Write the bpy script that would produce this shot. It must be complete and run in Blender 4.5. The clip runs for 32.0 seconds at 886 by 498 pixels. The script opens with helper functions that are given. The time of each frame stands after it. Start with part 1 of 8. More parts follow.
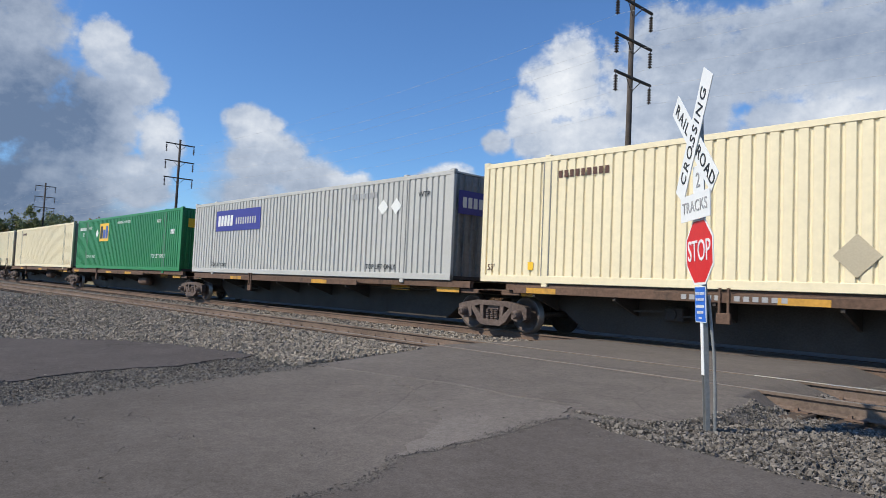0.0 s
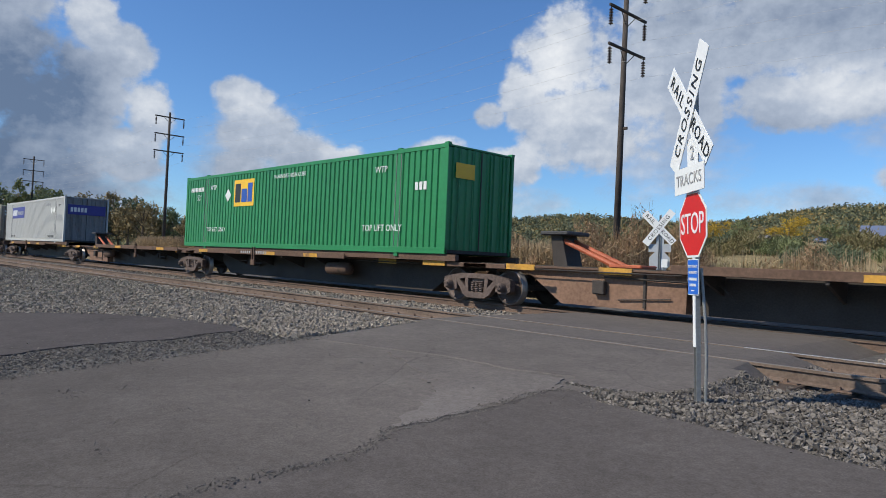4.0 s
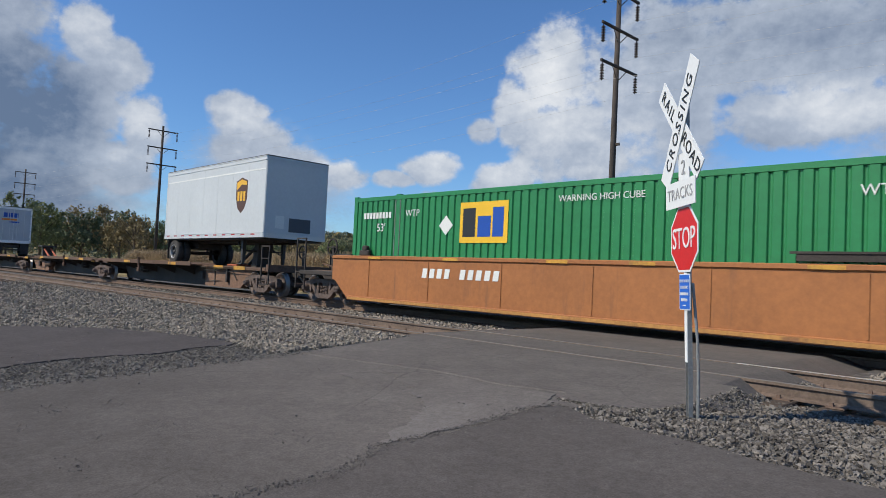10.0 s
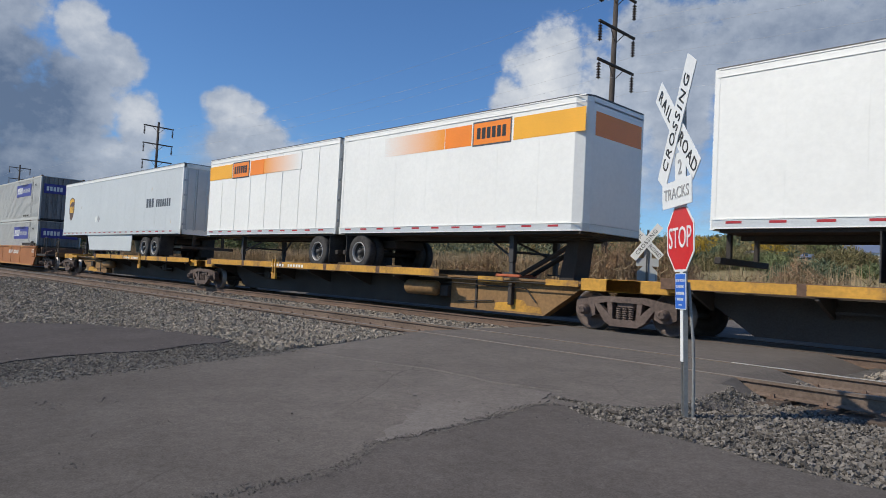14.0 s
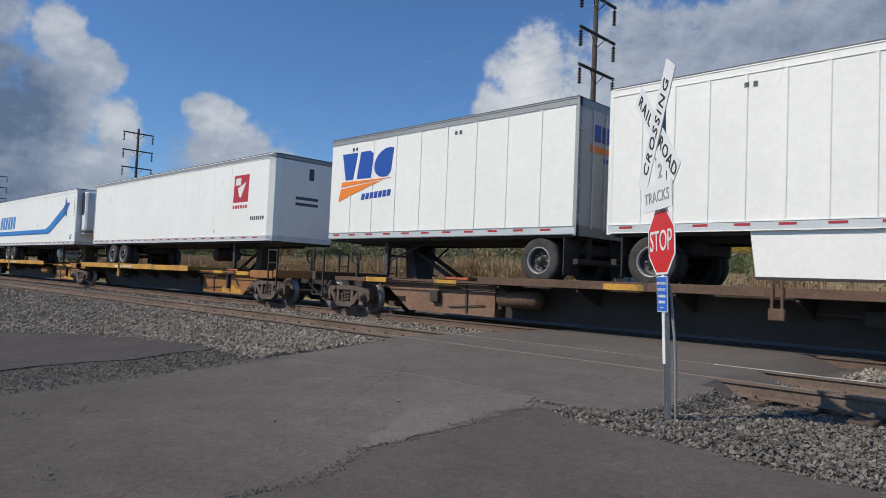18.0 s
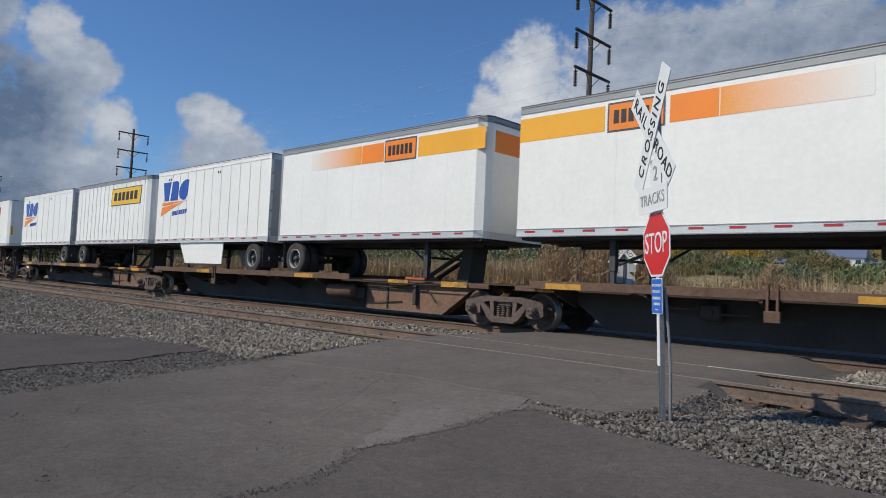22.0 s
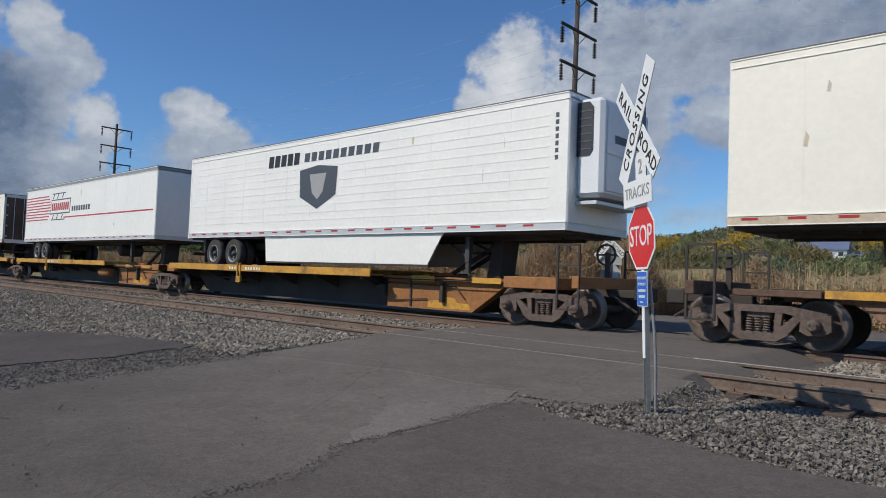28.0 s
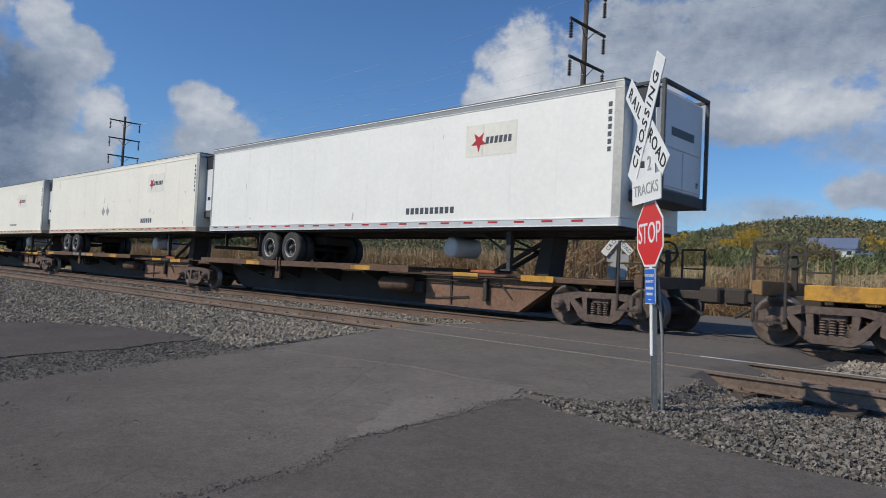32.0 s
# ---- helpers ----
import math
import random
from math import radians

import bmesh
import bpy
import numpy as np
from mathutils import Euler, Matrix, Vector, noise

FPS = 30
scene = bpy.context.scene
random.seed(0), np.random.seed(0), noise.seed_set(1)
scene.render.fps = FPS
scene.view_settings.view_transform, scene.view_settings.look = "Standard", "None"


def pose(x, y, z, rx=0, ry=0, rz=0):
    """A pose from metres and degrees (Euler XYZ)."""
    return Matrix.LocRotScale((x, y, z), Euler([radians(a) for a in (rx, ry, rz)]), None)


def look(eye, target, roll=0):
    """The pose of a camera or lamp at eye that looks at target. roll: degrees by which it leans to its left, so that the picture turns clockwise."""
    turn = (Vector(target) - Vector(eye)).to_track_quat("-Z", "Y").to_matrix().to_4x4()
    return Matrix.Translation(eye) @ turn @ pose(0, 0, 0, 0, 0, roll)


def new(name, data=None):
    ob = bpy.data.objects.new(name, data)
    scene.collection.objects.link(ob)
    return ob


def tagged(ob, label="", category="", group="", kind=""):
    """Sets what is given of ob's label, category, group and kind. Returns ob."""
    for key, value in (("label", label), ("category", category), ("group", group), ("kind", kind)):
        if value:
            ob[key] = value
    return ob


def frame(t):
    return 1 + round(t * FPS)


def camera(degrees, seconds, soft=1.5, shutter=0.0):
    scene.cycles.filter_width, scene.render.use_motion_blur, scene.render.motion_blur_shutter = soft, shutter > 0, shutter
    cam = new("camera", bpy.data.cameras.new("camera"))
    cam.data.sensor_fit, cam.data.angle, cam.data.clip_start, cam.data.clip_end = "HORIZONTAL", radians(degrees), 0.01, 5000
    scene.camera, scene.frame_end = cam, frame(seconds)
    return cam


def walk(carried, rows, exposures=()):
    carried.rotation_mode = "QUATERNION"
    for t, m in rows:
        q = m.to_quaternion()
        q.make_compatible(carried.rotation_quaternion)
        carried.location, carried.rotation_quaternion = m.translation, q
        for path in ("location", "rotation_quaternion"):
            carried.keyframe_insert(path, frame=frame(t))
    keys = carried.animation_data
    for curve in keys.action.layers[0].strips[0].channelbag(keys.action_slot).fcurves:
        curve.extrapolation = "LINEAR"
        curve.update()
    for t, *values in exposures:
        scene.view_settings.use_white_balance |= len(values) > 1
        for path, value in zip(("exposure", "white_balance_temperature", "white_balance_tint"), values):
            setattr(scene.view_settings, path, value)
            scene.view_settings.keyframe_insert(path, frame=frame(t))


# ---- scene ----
# x runs along the tracks, y away from the camera, z up; z = 0 is the top of the rails
EYE = 0.98
cam = camera(66.04, 32.0, soft=0.6, shutter=0.03)
# seconds, eye offset x y z, yaw to the left, pitch up, lean to the left
ROWS = [
    (0, 0.037, -0.046, 0.027, 47.25, 3.14, 2.51),
    (0.5, 0.041, -0.054, 0.018, 46.67, 3.41, 2.50),
    (1, 0.025, -0.046, 0.007, 46.87, 3.02, 2.42),
    (1.5, 0.019, -0.043, 0.007, 47.47, 2.63, 2.76),
    (2, 0.021, -0.056, 0.015, 47.74, 1.98, 3.20),
    (2.5, 0.010, -0.035, 0.013, 47.37, 1.59, 2.76),
    (3, 0.019, -0.054, 0.012, 47.07, 1.85, 3.04),
    (3.5, 0.026, -0.053, 0.017, 46.23, 1.09, 2.41),
    (5.5, 0.007, -0.018, 0.013, 47.96, 1.07, 2.97),
    (6, 0.004, -0.005, 0.012, 47.08, 1.05, 2.37),
    (6.5, -0.009, 0.016, -0.002, 46.44, 1.19, 2.23),
    (7, -0.001, -0.003, 0.004, 46.69, 1.44, 2.56),
    (7.5, -0.006, -0.000, -0.000, 46.83, 1.61, 2.50),
    (8, -0.008, -0.001, 0.005, 46.81, 1.68, 2.51),
    (8.5, -0.001, 0.001, 0.002, 46.78, 1.97, 2.35),
    (9, 0.008, 0.006, 0.007, 46.47, 2.04, 2.25),
    (9.5, 0.018, -0.000, 0.009, 46.02, 1.94, 2.14),
    (10, 0.004, 0.005, 0.008, 46.01, 2.27, 2.68),
    (10.5, 0.001, -0.007, 0.005, 46.04, 2.88, 2.64),
    (11, 0.003, 0.009, 0.001, 46.00, 2.65, 2.39),
    (11.5, 0.013, -0.002, 0.005, 45.75, 2.73, 2.50),
    (12, 0.016, 0.002, 0.007, 45.51, 2.60, 2.95),
    (12.5, 0.024, 0.001, 0.015, 44.73, 2.48, 2.36),
    (13, 0.001, 0.003, -0.008, 44.97, 2.31, 2.28),
    (13.5, -0.007, 0.008, -0.000, 46.30, 2.05, 2.69),
    (14, -0.003, 0.001, 0.012, 45.64, 2.11, 2.94),
    (14.5, 0.018, 0.008, 0.021, 45.37, 2.50, 2.94),
    (16.5, 0.014, 0.004, 0.012, 44.26, 3.75, 2.54),
    (17, 0.012, -0.009, 0.004, 44.18, 3.87, 2.83),
    (17.5, -0.002, 0.000, -0.006, 44.15, 3.24, 2.08),
    (18, 0.004, 0.003, 0.012, 44.29, 2.60, 2.40),
    (18.5, 0.016, -0.012, 0.014, 43.93, 2.70, 2.44),
    (19, 0.008, -0.014, 0.017, 43.61, 2.51, 2.71),
    (19.5, 0.005, -0.002, 0.007, 43.22, 2.64, 2.45),
    (20, -0.003, -0.003, -0.007, 43.13, 2.57, 2.10),
    (20.5, -0.005, -0.000, -0.001, 44.54, 2.26, 2.70),
    (21, -0.006, -0.009, 0.003, 44.48, 2.45, 2.74),
    (21.5, -0.008, -0.001, 0.005, 44.12, 2.59, 2.79),
    (22, 0.007, -0.005, 0.009, 43.91, 2.76, 2.59),
    (22.5, -0.000, -0.010, 0.002, 43.90, 2.88, 2.59),
    (23, 0.003, -0.006, 0.011, 43.51, 2.89, 2.34),
    (23.5, -0.006, -0.003, 0.001, 43.49, 2.95, 2.46),
    (24, -0.002, -0.008, 0.011, 43.27, 2.66, 2.48),
    (24.5, -0.009, -0.006, -0.004, 42.83, 2.51, 2.70),
    (25, 0.004, 0.003, 0.006, 42.90, 2.50, 2.51),
    (25.5, 0.006, -0.011, 0.000, 42.84, 2.33, 2.25),
    (26, 0.005, -0.009, 0.008, 42.76, 1.97, 2.51),
    (26.5, 0.011, -0.000, 0.009, 42.42, 2.06, 2.32),
    (28.5, 0.007, 0.012, 0.004, 43.03, 2.40, 2.16),
    (29, 0.002, 0.010, 0.008, 43.24, 2.15, 2.11),
    (29.5, -0.002, 0.004, 0.004, 43.11, 2.12, 2.48),
    (30, 0.009, 0.006, 0.014, 43.19, 2.05, 2.29),
    (30.5, -0.003, 0.017, 0.006, 43.55, 2.02, 2.25),
    (31, -0.004, 0.014, 0.002, 43.35, 2.08, 2.36),
    (31.5, -0.013, 0.015, -0.002, 43.35, 2.14, 2.81),
    (32, -0.006, 0.009, 0.007, 43.31, 1.92, 2.75),
]

def eye_pose(x, y, z, yaw, pitch, roll):
    a, b = radians(yaw), radians(pitch)
    e = Vector((x, y, EYE + z))
    return look(e, e + Vector((-math.sin(a) * math.cos(b), math.cos(a) * math.cos(b), math.sin(b))), roll)


# the lens opens and closes a little as bright and dark loads pass
EXPOSURES = [(0, 0.2), (1, -0.04), (2, -0.02), (3, 0.12), (6, 0.04), (7, 0.17), (8, 0.08), (9, 0.14), (10, 0.05), (11, 0.1), (12, -0.02), (13, 0.16), (14, -0.08), (14.5, -0.08), (17, -0.08), (18, -0.17), (19, -0.18), (20, -0.22), (23, -0.22), (25, -0.13), (26, -0.22), (29, -0.18), (30, -0.18), (32, -0.2)]
walk(cam, [(r[0], eye_pose(*r[1:])) for r in ROWS], EXPOSURES)

# ---- world and sun ----
SUN_DIR = Vector((-1.35, -2.63, 2.6)).normalized()
SUN_EL, SUN_AZ = math.asin(SUN_DIR.z), math.atan2(SUN_DIR.x, SUN_DIR.y)
world = bpy.data.worlds.new("sky_world")
scene.world = world
world.use_nodes = True
wt = world.node_tree
sky = wt.nodes.new("ShaderNodeTexSky")
sky.sky_type, sky.sun_disc = "NISHITA", False
sky.sun_elevation, sky.sun_rotation = SUN_EL, SUN_AZ
sky.air_density, sky.dust_density, sky.ozone_density, sky.altitude = 1.0, 0.2, 3.0, 100.0
rich = wt.nodes.new("ShaderNodeVectorMath")
rich.operation = "MULTIPLY"
rich.inputs[1].default_value = (0.7, 0.98, 1.29)  # clear autumn air, a deeper blue
wt.links.new(sky.outputs[0], rich.inputs[0])
wt.links.new(rich.outputs[0], wt.nodes["Background"].inputs[0])
wt.nodes["Background"].inputs[1].default_value = 0.1
sun = new("sun", bpy.data.lights.new("sun", "SUN"))
sun.data.energy, sun.data.angle, sun.data.color = 4.1, radians(0.6), (1.0, 0.925, 0.79)
sun.matrix_world = look((-30, -80, 80), Vector((-30, -80, 80)) - SUN_DIR)

# ---- materials ----
MATS = {}


def node(nt, kind, **kw):
    n = nt.nodes.new(kind)
    for k, val in kw.items():
        n.inputs[k.replace("_", " ")].default_value = val
    return n


def mat(name, col, rough=0.6, metal=0.0, var=0.18, big=0.8, small=30.0, bump=0.15, dirt=None, dirt_at=0.6, streak=False, rand=0.0, island=0.0, glow=0.0):
    """A painted, worn or mineral surface: colour varied at two scales, dirt in patches or in streaks that run down, fine relief."""
    if name in MATS:
        return MATS[name]
    m = bpy.data.materials.new(name)
    m.use_nodes = True
    nt = m.node_tree
    b = nt.nodes["Principled BSDF"]
    b.inputs["Roughness"].default_value, b.inputs["Metallic"].default_value = rough, metal
    b.inputs["Specular IOR Level"].default_value = 0.15 if rough >= 0.85 else 0.25 if rough >= 0.7 else 0.5
    tc = nt.nodes.new("ShaderNodeTexCoord")
    n1 = node(nt, "ShaderNodeTexNoise", Scale=big, Detail=5.0, Roughness=0.6)
    n2 = node(nt, "ShaderNodeTexNoise", Scale=small, Detail=4.0, Roughness=0.65)
    nt.links.new(tc.outputs["Object"], n1.inputs["Vector"])
    nt.links.new(tc.outputs["Object"], n2.inputs["Vector"])
    add = nt.nodes.new("ShaderNodeMath")
    add.operation = "ADD"
    nt.links.new(n1.outputs["Fac"], add.inputs[0])
    nt.links.new(n2.outputs["Fac"], add.inputs[1])
    last = add.outputs[0]
    for amount, source in ((rand, "obj"), (island, "isl")):
        if amount:
            src = nt.nodes.new("ShaderNodeObjectInfo" if source == "obj" else "ShaderNodeNewGeometry").outputs["Random" if source == "obj" else "Random Per Island"]
            mm = nt.nodes.new("ShaderNodeMath")
            mm.operation = "MULTIPLY_ADD"
            mm.inputs[1].default_value = amount
            nt.links.new(src, mm.inputs[0])
            nt.links.new(last, mm.inputs[2])
            last = mm.outputs[0]
    lo, hi = 0.75, 1.25 + rand + island
    mr = nt.nodes.new("ShaderNodeMapRange")
    mr.inputs["From Min"].default_value, mr.inputs["From Max"].default_value = lo, hi
    mr.inputs["To Min"].default_value, mr.inputs["To Max"].default_value = 0.0, 1.0
    nt.links.new(last, mr.inputs["Value"])
    mix = nt.nodes.new("ShaderNodeMix")
    mix.data_type = "RGBA"
    mix.inputs[6].default_value = (*[c * (1 - var) for c in col], 1)
    mix.inputs[7].default_value = (*[min(1, c * (1 + var)) for c in col], 1)
    nt.links.new(mr.outputs[0], mix.inputs[0])
    out = mix.outputs[2]
    if dirt:
        mp = nt.nodes.new("ShaderNodeMapping")
        mp.inputs["Scale"].default_value = (1.0, 1.0, 0.12) if streak else (1, 1, 1)
        nt.links.new(tc.outputs["Object"], mp.inputs["Vector"])
        n3 = node(nt, "ShaderNodeTexNoise", Scale=3.0 if streak else 1.4, Detail=7.0, Roughness=0.7)
        nt.links.new(mp.outputs[0], n3.inputs["Vector"])
        r2 = nt.nodes.new("ShaderNodeMapRange")
        r2.inputs["From Min"].default_value, r2.inputs["From Max"].default_value = dirt_at, dirt_at + 0.16
        nt.links.new(n3.outputs["Fac"], r2.inputs["Value"])
        mix2 = nt.nodes.new("ShaderNodeMix")
        mix2.data_type = "RGBA"
        nt.links.new(r2.outputs[0], mix2.inputs[0])
        nt.links.new(out, mix2.inputs[6])
        mix2.inputs[7].default_value = (*dirt, 1)
        out = mix2.outputs[2]
    nt.links.new(out, b.inputs["Base Color"])
    if glow:
        nt.links.new(out, b.inputs["Emission Color"])
        b.inputs["Emission Strength"].default_value = glow
    if bump:
        bp = node(nt, "ShaderNodeBump", Strength=bump, Distance=0.02)
        nt.links.new(n2.outputs["Fac"], bp.inputs["Height"])
        nt.links.new(bp.outputs[0], b.inputs["Normal"])
    MATS[name] = m
    return m


def asphalt_mat(name, col, worn, worn_at, cracks, oily=None, way=(0.42, 1.0), reach=(0.0, 3.2)):
    """Old asphalt: stone chips in tar, worn pale patches, broad stains, fine cracks here and there; oily: the darker tar of an older length of road."""
    m = bpy.data.materials.new(name)
    m.use_nodes = True
    nt = m.node_tree
    b = nt.nodes["Principled BSDF"]
    b.inputs["Roughness"].default_value, b.inputs["Specular IOR Level"].default_value = 0.95, 0.12
    tc = nt.nodes.new("ShaderNodeTexCoord")

    def tex(kind, scale, **kw):
        n = node(nt, kind, Scale=scale, **kw)
        nt.links.new(tc.outputs["Object"], n.inputs["Vector"])
        return n

    def ramp(src, a, b2, c, d):
        r = nt.nodes.new("ShaderNodeMapRange")
        for key, val in zip(("From Min", "From Max", "To Min", "To Max"), (a, b2, c, d)):
            r.inputs[key].default_value = val
        nt.links.new(src, r.inputs["Value"])
        return r.outputs[0]

    def times(a, b2):
        n = nt.nodes.new("ShaderNodeMath")
        n.operation = "MULTIPLY"
        nt.links.new(a, n.inputs[0])
        nt.links.new(b2, n.inputs[1])
        return n.outputs[0]
    chips = tex("ShaderNodeTexVoronoi", 95.0)
    chip = nt.nodes.new("ShaderNodeSeparateColor")
    nt.links.new(chips.outputs["Color"], chip.inputs[0])
    k = ramp(chip.outputs[0], 0.0, 1.0, 0.84, 1.16)
    k = times(k, ramp(tex("ShaderNodeTexNoise", 14.0, Detail=6.0, Roughness=0.7).outputs["Fac"], 0.3, 0.7, 0.85, 1.15))
    k = times(k, ramp(tex("ShaderNodeTexNoise", 2.6, Detail=5.0, Roughness=0.7).outputs["Fac"], 0.3, 0.7, 0.9, 1.1))
    k = times(k, ramp(tex("ShaderNodeTexNoise", 0.55, Detail=6.0, Roughness=0.65).outputs["Fac"], 0.3, 0.7, 0.88, 1.12))
    wob = tex("ShaderNodeTexNoise", 1.3, Detail=6.0, Roughness=0.7)
    vec = nt.nodes.new("ShaderNodeMix")
    vec.data_type = "VECTOR"
    vec.inputs[0].default_value = 0.22
    nt.links.new(tc.outputs["Object"], vec.inputs[4])
    nt.links.new(wob.outputs["Color"], vec.inputs[5])
    crack = node(nt, "ShaderNodeTexVoronoi", Scale=0.55)
    crack.feature = "DISTANCE_TO_EDGE"
    nt.links.new(vec.outputs[1], crack.inputs["Vector"])
    line = ramp(crack.outputs["Distance"], 0.0, 0.008, 1.0 - cracks, 1.0)
    some = ramp(tex("ShaderNodeTexNoise", 0.4, Detail=2.0).outputs["Fac"], 0.48, 0.56, 0.0, 1.0)
    keep = nt.nodes.new("ShaderNodeMix")
    keep.inputs[2].default_value = 1.0
    nt.links.new(some, keep.inputs[0])
    nt.links.new(line, keep.inputs[3])
    k = times(k, keep.outputs[0])
    wear = ramp(tex("ShaderNodeTexNoise", 0.8, Detail=8.0, Roughness=0.72).outputs["Fac"], worn_at, worn_at + 0.12, 0.0, 1.0)
    mix = nt.nodes.new("ShaderNodeMix")
    mix.data_type = "RGBA"
    mix.inputs[6].default_value, mix.inputs[7].default_value = (*col, 1), (*worn, 1)
    nt.links.new(wear, mix.inputs[0])
    paint = mix.outputs[2]
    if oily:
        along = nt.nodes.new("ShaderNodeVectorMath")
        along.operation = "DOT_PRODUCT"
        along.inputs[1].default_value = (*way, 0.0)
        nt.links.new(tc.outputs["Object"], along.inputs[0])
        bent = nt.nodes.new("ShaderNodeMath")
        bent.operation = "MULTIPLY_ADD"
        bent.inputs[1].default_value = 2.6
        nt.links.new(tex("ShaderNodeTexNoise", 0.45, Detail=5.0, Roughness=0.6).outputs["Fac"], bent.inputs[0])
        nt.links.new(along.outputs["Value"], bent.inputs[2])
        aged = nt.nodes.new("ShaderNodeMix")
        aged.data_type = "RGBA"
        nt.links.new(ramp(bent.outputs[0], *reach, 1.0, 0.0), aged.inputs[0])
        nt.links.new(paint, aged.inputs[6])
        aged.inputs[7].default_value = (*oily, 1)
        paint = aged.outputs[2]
    sc = nt.nodes.new("ShaderNodeVectorMath")
    sc.operation = "SCALE"
    nt.links.new(paint, sc.inputs[0])
    nt.links.new(k, sc.inputs["Scale"])
    nt.links.new(sc.outputs[0], b.inputs["Base Color"])
    bp = node(nt, "ShaderNodeBump", Strength=0.6, Distance=0.012)
    nt.links.new(k, bp.inputs["Height"])
    nt.links.new(bp.outputs[0], b.inputs["Normal"])
    return m


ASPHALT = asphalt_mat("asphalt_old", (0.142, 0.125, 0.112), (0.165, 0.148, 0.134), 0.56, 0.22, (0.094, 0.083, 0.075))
ASPHALT_NEW = asphalt_mat("asphalt_crossing", (0.135, 0.119, 0.107), (0.155, 0.139, 0.126), 0.58, 0.2)
ASPHALT_DARK = asphalt_mat("asphalt_dark", (0.106, 0.093, 0.085), (0.125, 0.111, 0.102), 0.57, 0.2)
ASPHALT_LOT = asphalt_mat("asphalt_lot", (0.085, 0.074, 0.07), (0.105, 0.093, 0.087), 0.57, 0.2)
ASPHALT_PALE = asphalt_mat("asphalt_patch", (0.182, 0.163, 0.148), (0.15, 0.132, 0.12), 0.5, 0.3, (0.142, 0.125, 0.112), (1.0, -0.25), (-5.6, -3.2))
GRAVEL_BED = mat("gravel_bed", (0.115, 0.106, 0.097), 0.95, var=0.5, big=4, small=26, bump=0.9)
STONE = mat("ballast_stone", (0.255, 0.22, 0.178), 0.92, var=0.55, big=3, small=40, bump=0.5, island=1.6)
STONE_MIXED = mat("mixed_ballast_stone", (0.165, 0.147, 0.127), 0.92, var=0.72, big=3, small=40, bump=0.5, island=2.2)
GRIT = mat("asphalt_grit", (0.135, 0.121, 0.108), 0.92, var=0.4, big=3, small=40, bump=0.2, island=1.2)
STONE_DARK = mat("dark_gravel", (0.15, 0.133, 0.115), 0.92, var=0.5, big=3, small=40, bump=0.4, island=1.4)
RAIL = mat("rusty_rail", (0.145, 0.098, 0.072), 0.8, 0.0, var=0.3, big=1, small=25, bump=0.2)
RUST_DUST = mat("rust_brown_dust", (0.125, 0.092, 0.07), 0.95, var=0.4, big=1.5, small=22, bump=0.6)
RAIL_TOP = mat("polished_rail_top", (0.8, 0.78, 0.74), 0.38, 0.75, var=0.08, bump=0.0)
RAIL_DUSTY = mat("dusty_rail_top", (0.2, 0.175, 0.152), 0.8, 0.0, var=0.15, bump=0.0)
RAIL_PALE = mat("pale_rusty_rail", (0.165, 0.122, 0.095), 0.85, 0.0, var=0.3, big=1, small=25, bump=0.2)
TIE = mat("creosoted_tie", (0.1, 0.075, 0.058), 0.9, var=0.35, big=2, small=18, bump=0.5, rand=0.5)
SOIL = mat("dry_grass_soil", (0.235, 0.19, 0.1), 0.95, var=0.4, big=0.15, small=6, bump=0.4, dirt=(0.17, 0.16, 0.075), dirt_at=0.56)
CORN = mat("dry_corn", (0.37, 0.275, 0.165), 0.9, var=0.35, big=0.2, small=4, bump=0.0, island=1.0)
BRUSH = mat("autumn_brush", (0.3, 0.195, 0.115), 0.9, var=0.35, big=0.25, small=3, bump=0, island=1.2, dirt=(0.14, 0.15, 0.05), dirt_at=0.55)
LEAF_GREEN = mat("green_leaves", (0.17, 0.19, 0.085), 0.8, var=0.4, big=0.3, small=4, bump=0, island=1.2)
LEAF_OLIVE = mat("olive_leaves", (0.26, 0.2, 0.1), 0.8, var=0.4, big=0.3, small=4, bump=0, island=1.2)
LEAF_YELLOW = mat("yellow_leaves", (0.42, 0.28, 0.035), 0.8, var=0.35, big=0.3, small=4, bump=0, island=1.0)
SCRUB = mat("olive_scrub", (0.2, 0.165, 0.08), 0.9, var=0.4, big=0.25, small=3, bump=0, island=1.2, dirt=(0.1, 0.12, 0.045), dirt_at=0.52)
LEAF_DARK = mat("dark_leaves", (0.115, 0.135, 0.075), 0.8, var=0.4, big=0.3, small=4, bump=0, island=1.2)
BARK = mat("bark", (0.12, 0.095, 0.07), 0.9, var=0.3, bump=0.4)
POLE_WOOD = mat("weathered_pole", (0.078, 0.066, 0.058), 0.9, var=0.3, big=1.2, small=20, bump=0.4, dirt=(0.12, 0.1, 0.085), dirt_at=0.55, streak=True)
INSULATOR = mat("dark_insulator", (0.035, 0.025, 0.025), 0.35, var=0.1, bump=0)
WIRE = mat("wire", (0.5, 0.5, 0.5), 0.6, 0.0, var=0.1, bump=0)
SIGN_WHITE = mat("sign_white", (0.74, 0.75, 0.74), 0.45, var=0.05, bump=0.02, dirt=(0.55, 0.54, 0.5), dirt_at=0.68)
SIGN_RED = mat("sign_red", (0.6, 0.018, 0.02), 0.4, var=0.08, bump=0.02)
SIGN_BLUE = mat("sign_blue", (0.02, 0.13, 0.55), 0.4, var=0.08, bump=0.02)
SIGN_BACK = mat("aluminium_back", (0.42, 0.44, 0.46), 0.55, 0.4, var=0.1, bump=0.02)
